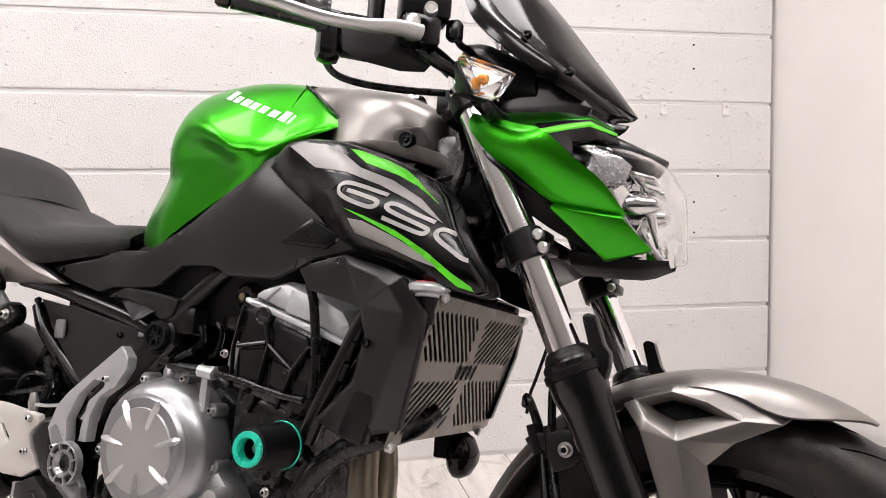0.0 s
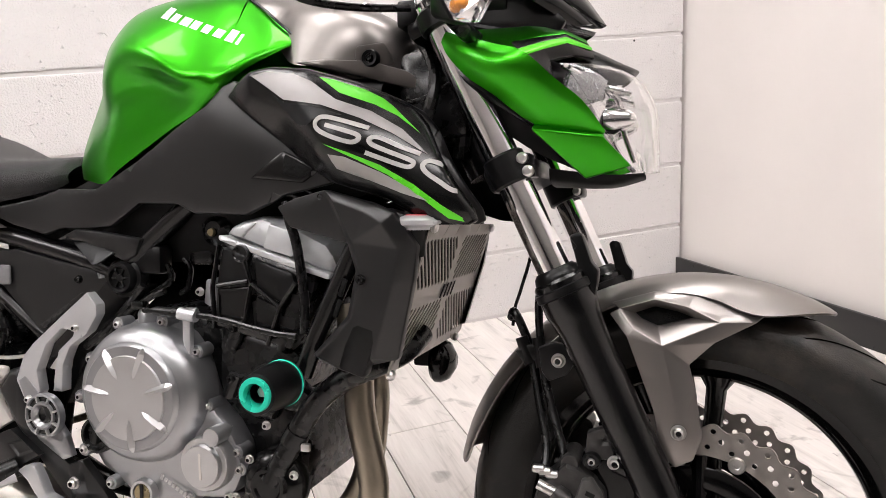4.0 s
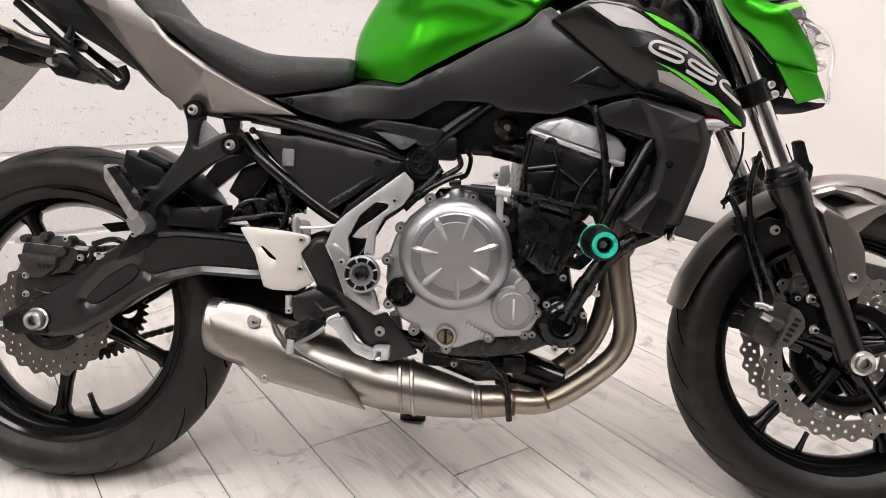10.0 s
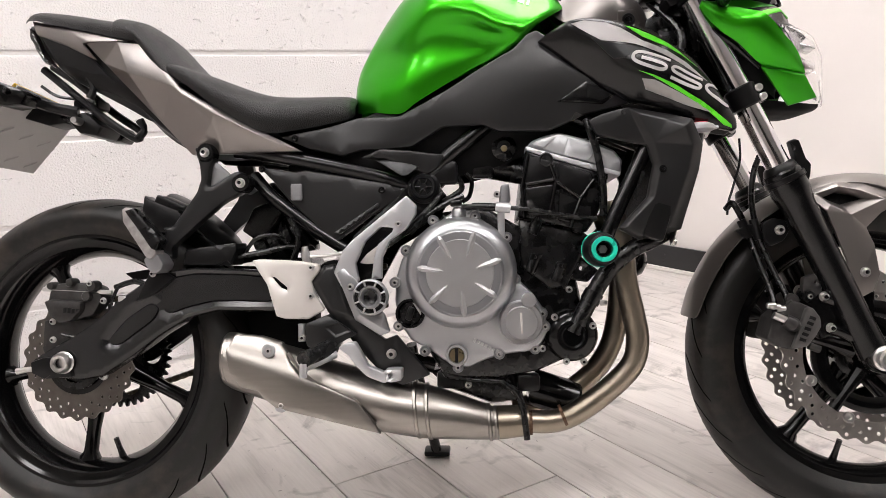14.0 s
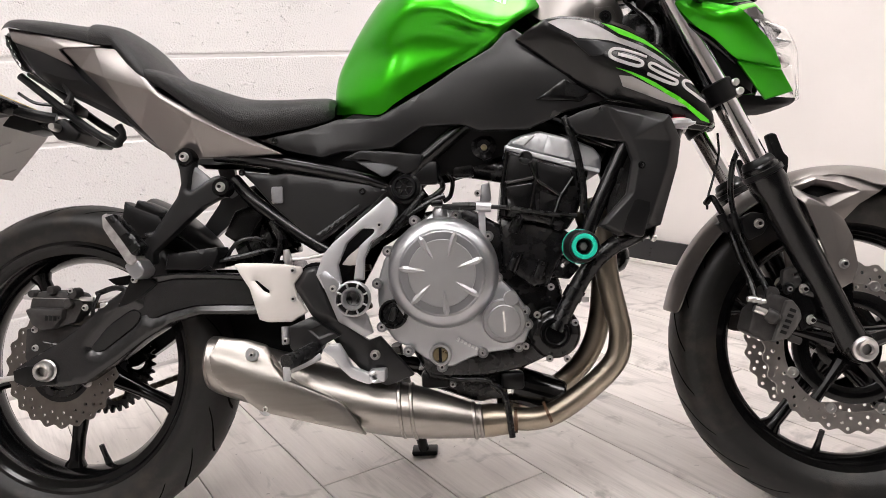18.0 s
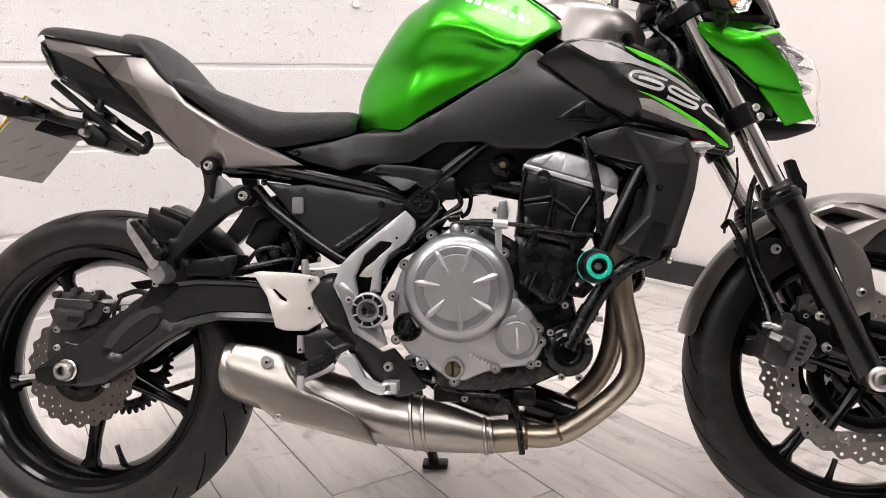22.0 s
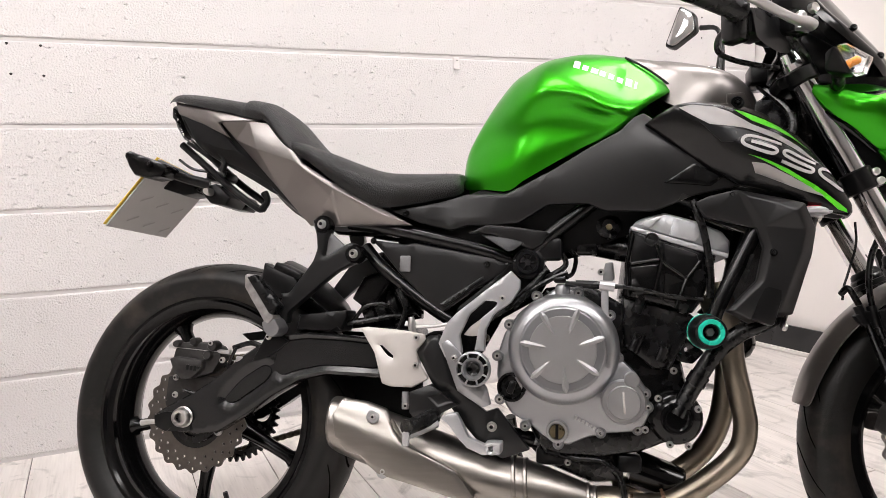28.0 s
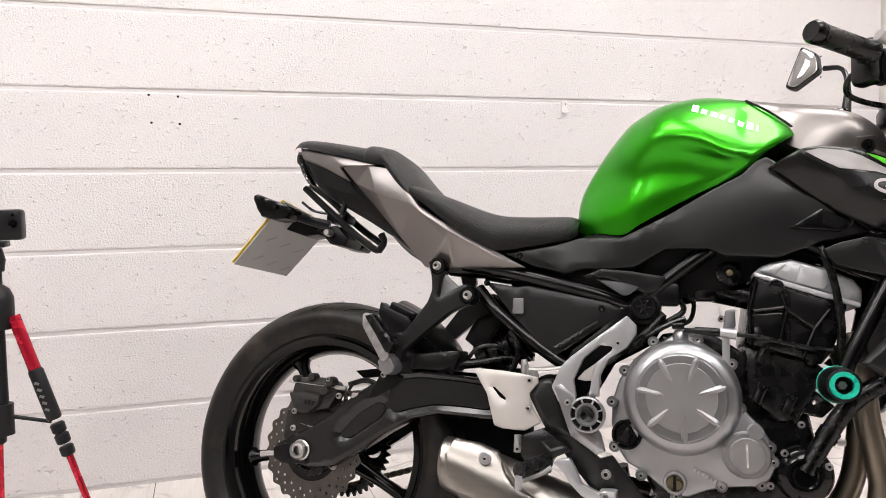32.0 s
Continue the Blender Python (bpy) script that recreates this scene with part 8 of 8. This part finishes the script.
PEG = part("rider_peg", tube([(0.494, -0.150, 0.329), (0.477, -0.180, 0.321), (0.460, -0.215, 0.316)], 0.0135, 14, 3), HOSE, BIKE, "black rubber rider footpeg")
part("peg_base", tube([(0.497, -0.155, 0.318), (0.477, -0.180, 0.310), (0.460, -0.212, 0.305)], 0.0095, 12, 3), ALU, PEG, "silver footpeg core")
part("peg_feeler", tube([(0.460, -0.215, 0.309), (0.459, -0.215, 0.287)], 0.0062, 12, 0), ALU, PEG)
part("brake_pedal", sheet([(0.505, 0.327), (0.517, 0.335), (0.534, 0.337), (0.544, 0.320), (0.555, 0.297), (0.582, 0.286), (0.600, 0.288), (0.600, 0.273), (0.581, 0.267), (0.553, 0.278), (0.534, 0.297), (0.522, 0.314)], 0.160, 0.012, 0.003, 0.010), ALU, BIKE, "silver rear brake pedal")
part("pedal_pad", sheet([(0.585, 0.291), (0.594, 0.293), (0.614, 0.293), (0.613, 0.274), (0.594, 0.271), (0.587, 0.276)], 0.178, 0.028, 0.003, 0.012, [[(0.591, 0.285), (0.600, 0.287), (0.600, 0.278), (0.593, 0.277)]]), ALU, BIKE, "silver ribbed pedal pad")
part("pedal_rod", tube([(0.439, -0.140, 0.367), (0.439, -0.140, 0.337)], 0.0065, 12, 0), ALU, BIKE, "silver pedal push rod")
bolts(BIKE, [(0.442, -0.150, 0.344)])
part("frame_lower", tube([(0.52, -0.07, 0.32), (0.60, -0.09, 0.30), (0.66, -0.08, 0.285)], 0.014, 14, 3), BLACK_SATIN, BIKE)
part("side_stand", tube([(0.60, 0.10, 0.30), (0.62, 0.15, 0.17), (0.638, 0.205, 0.060)], 0.011, 14, 3), BLACK_SATIN, BIKE, "black side stand leg")
part("stand_foot", box(0.640, 0.212, 0.055, 0.055, 0.034, 0.012, 0.004, Matrix.Rotation(radians(12), 4, "X")), BLACK, BIKE, "black stand foot")

# ---- plate holder at the tail ----
HOLD = part("plate_holder", join(tube([(-0.082, -0.030, 0.849), (-0.039, -0.030, 0.813), (0.044, -0.040, 0.748), (0.097, -0.040, 0.712), (0.113, -0.040, 0.712)], 0.0075, 10, 4), tube([(-0.107, 0.040, 0.872), (-0.055, 0.040, 0.837), (0.019, 0.040, 0.775), (0.082, 0.040, 0.732)], 0.0075, 10, 4), box(*[(-0.004, 0.000, 0.783)][0], 0.05, 0.05, 0.02, 0.006), sheet([(-0.040, 0.755), (-0.000, 0.765), (0.035, 0.736), (0.023, 0.718), (-0.011, 0.724)], 0.035, 0.07, 0.004, 0.02)), BLACK, BIKE, "black tail tidy bracket")
part("holder_bolt", lathe([(0, -0.012), (0.006, -0.012), (0.008, 0), (0.008, 0.01), (0, 0.01)], [(-0.007, -0.050, 0.745)][0], 14), BOLT, HOLD, "bright round rubber-mounted bolt")
part("tail_hook", tube([(0.023, -0.060, 0.823), (0.032, -0.060, 0.802), (0.025, -0.060, 0.784)], [0.008, 0.006, 0.008], 10, 4), BLACK, HOLD)
part("tail_hook", tube([(0.120, -0.060, 0.740), (0.128, -0.060, 0.723), (0.116, -0.060, 0.705)], [0.008, 0.006, 0.008], 10, 4), BLACK, HOLD)
part("plate_wires", join(tube([(-0.087, -0.030, 0.817), (-0.058, -0.030, 0.798), (-0.024, -0.030, 0.791)], 0.003, 8), tube([(-0.049, -0.030, 0.756), (-0.021, -0.030, 0.747), (0.018, -0.030, 0.763), (0.017, -0.030, 0.790)], 0.003, 8)), HOSE, HOLD, "thin black wires")
part("plate_lamp", sheet([(-0.153, 0.776), (-0.105, 0.792), (-0.049, 0.780), (-0.040, 0.745), (-0.074, 0.741), (-0.131, 0.759)], 0.03, 0.05, 0.004, 0.02), BLACK, HOLD, "black plate lamp housing")
for _s, _o in ((-1, [(-0.159, 0.815), (-0.150, 0.820), (-0.073, 0.793), (-0.062, 0.784), (-0.074, 0.766), (-0.101, 0.763), (-0.135, 0.770), (-0.147, 0.786)]),):
    ri = part("rear_indicator", sheet(_o, 0.115, 0.04, 0.005, 0.014), BLACK_GLOSS, BIKE, "black rear indicator pod")
    part("indicator_tip", sheet([(-0.160, 0.810), (-0.151, 0.820), (-0.140, 0.777), (-0.148, 0.786)], 0.113, 0.036, 0.004, 0.014), SMOKE_LENS, ri, "smoked indicator lens")
    part("indicator_stalk", tube([(-0.085, -0.090, 0.781), (-0.059, -0.050, 0.773), (-0.015, -0.030, 0.763)], [0.008, 0.010, 0.012], 10, 4), BLACK, ri)
    bolts(ri, [(-0.100, -0.118, 0.791)], BOLT_DARK)
part("rear_indicator", sheet([(-0.046, 0.752), (0.005, 0.758), (0.015, 0.741), (0.002, 0.727), (-0.033, 0.730)], -0.10, 0.04, 0.005, 0.014), BLACK_GLOSS, BIKE, "black rear indicator pod")
PRINT = mat("pale_grey_print", (0.31, 0.302, 0.29), 0.5)
_pa, _pb, _pc, _pd = [Vector(v) for v in ([(-0.093, -0.095, 0.806)][0], [(-0.206, -0.095, 0.672)][0], [(-0.185, 0.090, 0.667)][0], [(-0.077, 0.090, 0.785)][0])]
PLT = part("rear_plate", thicken(solid([_pa, _pb, _pc, _pd], [(0, 1, 2, 3)]), 0.003), PLATE, BIKE, "pale grey back of the rear plate", 30, False)
_n = (_pb - _pa).cross(_pd - _pa).normalized()
if _n.x > 0:
    _n = -_n
part("plate_face", thicken(solid([v + _n * 0.005 + w * 0.0025 for v, w in zip((_pa, _pb, _pc, _pd), ((_pa - _pd).normalized(), (_pb - _pc).normalized(), Vector((0, 0, 0)), Vector((0, 0, 0))))], [(0, 1, 2, 3)]), 0.002), PLATE_FACE, PLT, "yellow plate face", 30, False)

# grey printed dashes on the back of the plate
_u, _w = _pd - _pa, _pb - _pa
for _i in range(3):
    for _j in range(3):
        _c = _pa + _u * (0.2 + 0.28 * _i + 0.03 * _j) + _w * (0.2 + 0.3 * _j) - _n * 0.004
        _d = (_u * 0.12 - _w * 0.10)
        _e = _w.normalized() * 0.0022
        part("printed_bar", thicken(solid([_c - _d * 0.5 - _e, _c + _d * 0.5 - _e, _c + _d * 0.5 + _e, _c - _d * 0.5 + _e], [(0, 1, 2, 3)]), 0.0006), PRINT, PLT, "", 30, False)


# ---- wall clips, drill holes, tripod ----
def wall_clip():
    clip = thing("cable_clip", "small white plastic cable clip screwed to the block wall", "cable clip", group="wall clips")
    part("base", sheet([(-0.011, -0.020), (0.011, -0.020), (0.011, 0.018), (-0.011, 0.018)], 0.0, 0.003, 0.001, 0.02), CLIP_WHITE, clip)
    part("hook", box(0, -0.005, -0.022, 0.022, 0.012, 0.006, 0.002), CLIP_WHITE, clip)
    part("screw", lathe([(0, -0.0012), (0.002, -0.001), (0.0024, 0.0005), (0, 0.0005)], (0.003, -0.001, 0.006), 10), BLACK, clip)
    return clip


CLIP_WHITE = mat("white_clip_plastic", (0.72, 0.69, 0.68), 0.45)
_clip = wall_clip()
_clip.location = (0.219, WALL_Y - 0.004, 1.113)
for _x, _z in ((1.176, 1.113), (1.400, 1.113)):
    copy_thing(_clip, pose(_x, WALL_Y - 0.004, _z))
# Dark spots lying on the wall; their colour stands for shade in drill holes.
HOLE_MAT = mat("drill_hole_shade", (0.02, 0.018, 0.017), 0.9)
_hole = lathe([(0, -0.0008), (0.0026, -0.0008), (0.0036, 0.0006), (0, 0.0006)], (0, 0, 0), 12)
for _v in _hole.verts:
    _v.co.x *= 1 + 0.25 * math.sin(9 * _v.co.z * 100)
_hm = finish(_hole, "drill_hole", HOLE_MAT)
for _x, _z in ((-1.076, 1.118), (-0.998, 1.115), (-1.072, 1.040), (-0.996, 1.037), (1.284, 1.319), (1.285, 1.242), (1.290, 0.804), (1.291, 0.703), (1.376, 0.890)):
    _o = new("drill_hole", _hm)
    _o.location = (_x, WALL_Y - 0.0006, _z)
    _o.parent = WALL

TRI = thing("tripod", "red and black aluminium tripod standing beside the wall", "tripod", pose(-1.385, 1.88, 0.0))
TRI_BLACK = mat("tripod_black_plastic", (0.008, 0.008, 0.009), 0.4, spec=0.3)
part("centre_column", tube([(0, 0, 0.30), (0, 0, 0.72)], 0.013, 16, 0), TRI_BLACK, TRI, "black centre column")
part("collar", lathe([(0.013, -0.05), (0.030, -0.05), (0.034, -0.02), (0.034, 0.02), (0.026, 0.04), (0.013, 0.05)], (0, 0, 0.585), 24, "Z"), TRI_BLACK, TRI, "black leg collar")
part("head_plate", box(0, 0, 0.725, 0.055, 0.055, 0.014, 0.004), TRI_BLACK, TRI)
part("head_ball", lathe([(0, 0.03), (0.016, 0.026), (0.022, 0.0), (0.018, -0.026), (0, -0.03)], (0, 0, 0.69), 20, "Z"), TRI_BLACK, TRI)
part("brace_hub", lathe([(0.013, -0.035), (0.022, -0.035), (0.022, 0.035), (0.013, 0.035)], (0, 0, 0.33), 18, "Z"), TRI_BLACK, TRI)
for _k, _a in enumerate((-12, 108, 228)):
    _d = Vector((math.cos(radians(_a)), math.sin(radians(_a)), 0))
    _p = lambda t: Vector((0, 0, 0.575)) + _d * (0.030 + 0.180 * t) + Vector((0, 0, -0.555 * t))
    leg = part("leg", tube([_p(0.02), _p(0.30)], 0.0135, 16, 0), RED_TUBE, TRI, "red anodised tripod leg")
    part("leg_grip", tube([_p(0.24), _p(0.25), _p(0.44), _p(0.45)], [0.014, 0.0165, 0.0165, 0.014], 16, 0), TRI_BLACK, leg, "black foam grip")
    for _t in (0.465, 0.51, 0.56):
        part("twist_lock", tube([_p(_t), _p(_t + 0.006), _p(_t + 0.036), _p(_t + 0.042)], [0.012, 0.0160, 0.0155, 0.012], 14, 0), TRI_BLACK, leg, "black twist lock")
    part("lower_leg", tube([_p(0.56), _p(0.985)], 0.0075, 14, 0), RED_TUBE, leg, "thin red lower leg")
    part("rubber_foot", tube([_p(0.97), _p(1.0)], [0.009, 0.011], 12, 0), TRI_BLACK, leg)
    part("brace", tube([Vector((0, 0, 0.335)) + _d * 0.02, _p(0.46) - _d * 0.01], 0.0045, 10, 0), TRI_BLACK, leg)
    if _k == 0:
        for _i in range(5):
            _c = (_p(0.295 + 0.027 * _i))
            part("grip_mark_bar", box(_c.x - 0.004, _c.y - 0.0168, _c.z, 0.010, 0.0012, 0.006, 0.0003, Matrix.Rotation(radians(20), 4, "Y")), REFLEX, leg)
CAMERA_ON = thing("compact_camera", "small black camera mounted on the tripod head", "camera", pose(-1.385, 1.88, 0.732))
part("camera_shell", box(0.015, 0, 0.036, 0.095, 0.045, 0.068, 0.008), TRI_BLACK, CAMERA_ON, "black camera shell")
part("control_dial", lathe([(0, -0.004), (0.006, -0.004), (0.007, -0.002), (0.009, -0.003), (0.010, 0), (0, 0)], (0.045, -0.023, 0.038), 20), BLACK_GLOSS, CAMERA_ON, "round control dial")
part("control_button", lathe([(0, -0.002), (0.003, -0.002), (0.0035, 0), (0, 0)], (0.045, -0.023, 0.058), 12), BLACK_GLOSS, CAMERA_ON)
# ---- floor planks and wall blocks ----
def plank_material():
    m = bpy.data.materials.new("grey_wood_plank")
    m.use_nodes = True
    nt = m.node_tree
    b = nt.nodes["Principled BSDF"]
    geo = nt.nodes.new("ShaderNodeNewGeometry")
    info = nt.nodes.new("ShaderNodeObjectInfo")
    sh = nt.nodes.new("ShaderNodeVectorMath")
    sh.operation = "MULTIPLY_ADD"
    sh.inputs[1].default_value = (9, 9, 9)
    cmb = nt.nodes.new("ShaderNodeCombineXYZ")
    nt.links.new(info.outputs["Random"], cmb.inputs[0])
    nt.links.new(info.outputs["Random"], cmb.inputs[1])
    nt.links.new(cmb.outputs[0], sh.inputs[0])
    nt.links.new(geo.outputs["Position"], sh.inputs[2])
    mp = nt.nodes.new("ShaderNodeMapping")
    mp.inputs["Scale"].default_value = (9, 1.1, 1)
    nt.links.new(sh.outputs[0], mp.inputs["Vector"])
    cloud = nt.nodes.new("ShaderNodeTexNoise")
    cloud.inputs["Scale"].default_value, cloud.inputs["Detail"].default_value, cloud.inputs["Distortion"].default_value = 1.6, 5, 1.2
    nt.links.new(mp.outputs[0], cloud.inputs["Vector"])
    mp2 = nt.nodes.new("ShaderNodeMapping")
    mp2.inputs["Scale"].default_value = (90, 5, 1)
    nt.links.new(sh.outputs[0], mp2.inputs["Vector"])
    grain = nt.nodes.new("ShaderNodeTexNoise")
    grain.inputs["Scale"].default_value, grain.inputs["Detail"].default_value = 2.0, 7
    nt.links.new(mp2.outputs[0], grain.inputs["Vector"])
    mixf = nt.nodes.new("ShaderNodeMath")
    mixf.operation = "MULTIPLY_ADD"
    mixf.inputs[1].default_value = 0.42
    nt.links.new(grain.outputs["Fac"], mixf.inputs[0])
    nt.links.new(cloud.outputs["Fac"], mixf.inputs[2])
    ramp = nt.nodes.new("ShaderNodeValToRGB")
    e = ramp.color_ramp.elements
    e[0].position, e[0].color = 0.48, (0.46, 0.43, 0.408, 1)
    e[1].position, e[1].color = 0.95, (0.74, 0.70, 0.668, 1)
    x = e.new(0.69)
    x.color = (0.64, 0.60, 0.572, 1)
    nt.links.new(mixf.outputs[0], ramp.inputs[0])
    rr = nt.nodes.new("ShaderNodeMapRange")
    rr.inputs["To Min"].default_value, rr.inputs["To Max"].default_value = 0.92, 1.06
    nt.links.new(info.outputs["Random"], rr.inputs["Value"])
    # scuffs left by tyres and boots
    sc = nt.nodes.new("ShaderNodeTexNoise")
    sc.inputs["Scale"].default_value, sc.inputs["Detail"].default_value, sc.inputs["Distortion"].default_value = 5.5, 8, 2.5
    nt.links.new(geo.outputs["Position"], sc.inputs["Vector"])
    scr = nt.nodes.new("ShaderNodeMapRange")
    scr.inputs["From Min"].default_value, scr.inputs["From Max"].default_value = 0.57, 0.70
    scr.inputs["To Min"].default_value, scr.inputs["To Max"].default_value = 1.0, 0.58
    nt.links.new(sc.outputs["Fac"], scr.inputs["Value"])
    # short dark rubber marks
    mk = nt.nodes.new("ShaderNodeTexNoise")
    mk.inputs["Scale"].default_value, mk.inputs["Detail"].default_value, mk.inputs["Distortion"].default_value = 24, 3, 3.0
    nt.links.new(geo.outputs["Position"], mk.inputs["Vector"])
    mkr = nt.nodes.new("ShaderNodeMapRange")
    mkr.inputs["From Min"].default_value, mkr.inputs["From Max"].default_value = 0.70, 0.76
    mkr.inputs["To Min"].default_value, mkr.inputs["To Max"].default_value = 1.0, 0.45
    nt.links.new(mk.outputs["Fac"], mkr.inputs["Value"])
    mk2 = nt.nodes.new("ShaderNodeMath")
    mk2.operation = "MULTIPLY"
    nt.links.new(mkr.outputs[0], mk2.inputs[0])
    nt.links.new(scr.outputs[0], mk2.inputs[1])
    mm = nt.nodes.new("ShaderNodeMath")
    mm.operation = "MULTIPLY"
    nt.links.new(rr.outputs[0], mm.inputs[0])
    nt.links.new(mk2.outputs[0], mm.inputs[1])
    mul = nt.nodes.new("ShaderNodeMix")
    mul.data_type, mul.blend_type = "RGBA", "MULTIPLY"
    mul.inputs["Factor"].default_value = 1.0
    nt.links.new(ramp.outputs[0], mul.inputs["A"])
    nt.links.new(mm.outputs[0], mul.inputs["B"])
    nt.links.new(mul.outputs["Result"], b.inputs["Base Color"])
    rg = nt.nodes.new("ShaderNodeMapRange")
    rg.inputs["To Min"].default_value, rg.inputs["To Max"].default_value = 0.30, 0.5
    nt.links.new(cloud.outputs["Fac"], rg.inputs["Value"])
    nt.links.new(rg.outputs[0], b.inputs["Roughness"])
    bp = nt.nodes.new("ShaderNodeBump")
    bp.inputs["Strength"].default_value, bp.inputs["Distance"].default_value = 0.12, 0.001
    nt.links.new(grain.outputs["Fac"], bp.inputs["Height"])
    nt.links.new(bp.outputs[0], b.inputs["Normal"])
    return m


PLANK = plank_material()
GAP = mat("dark_floor_joint", (0.05, 0.045, 0.04), 0.8)


def build_floor():
    fl = part("floor", box(-2, -2, -0.054, 9, 9, 0.1), GAP, None)
    tagged(fl, "grey wood-effect plank floor with scuff marks", "floor", "", "structure")
    w, ln, gap = 0.1932, 1.22, 0.0022
    cut_planks = {}

    def plank(length):
        key = round(length, 2)
        if key not in cut_planks:
            bm = bmesh.new()
            bmesh.ops.create_cube(bm, size=1)
            bmesh.ops.scale(bm, vec=(w - gap, key - gap, 0.004), verts=bm.verts)
            bmesh.ops.bevel(bm, geom=[e for e in bm.edges if all(v.co.z > 0 for v in e.verts)], offset=0.0012, segments=1, affect="EDGES")
            cut_planks[key] = finish(bm, "plank", PLANK, 20)
        return cut_planks[key]

    rnd = random.Random(4)
    for i in range(-31, 10):
        x = 0.057 + w * i + w / 2
        off = {-2: 0.81, -4: 0.83}.get(i, rnd.random() * ln)
        for j in range(-6, 3):
            y0 = max(-5.98, off + ln * j - 0.1 - ln / 2)
            y1 = min(WALL_Y + 0.02, off + ln * j - 0.1 + ln / 2)
            if y1 - y0 < 0.04 or x - w / 2 > CORNER_X + 0.08 * (WALL_Y - y0) + 0.02:
                continue
            ob = new("plank", plank(y1 - y0))
            ob.parent = fl
            ob.location = (x, (y0 + y1) / 2, -0.002)
    return fl


FLOOR = build_floor()


def build_blocks():
    pitch, h = 0.4575, 0.2155
    w = pitch - 0.0002
    sets = [block_mesh(w, h, seed=k) for k in range(6)]
    rnd = random.Random(2)
    for row in range(12):
        z = 0.225 * row + 0.1175
        start = -1.10 if row % 2 else -0.862
        for i in range(-10, 7):
            x0 = start + pitch * i
            if x0 + pitch < -5.9:
                continue
            x1 = x0 + pitch
            if x1 > CORNER_X:
                if CORNER_X - x0 > 0.08:
                    me = block_mesh(CORNER_X - x0 + 0.004, h, seed=20 + row)
                    ob = new("block", me)
                    ob.parent = WALL
                    ob.location = ((x0 + CORNER_X + 0.004) / 2, WALL_Y + 0.025, z)
                continue
            ob = new("block", sets[rnd.randrange(6)])
            ob.parent = WALL
            ob.location = (x0 + pitch / 2, WALL_Y + 0.025 + rnd.uniform(-0.0002, 0.0002), z)


build_blocks()
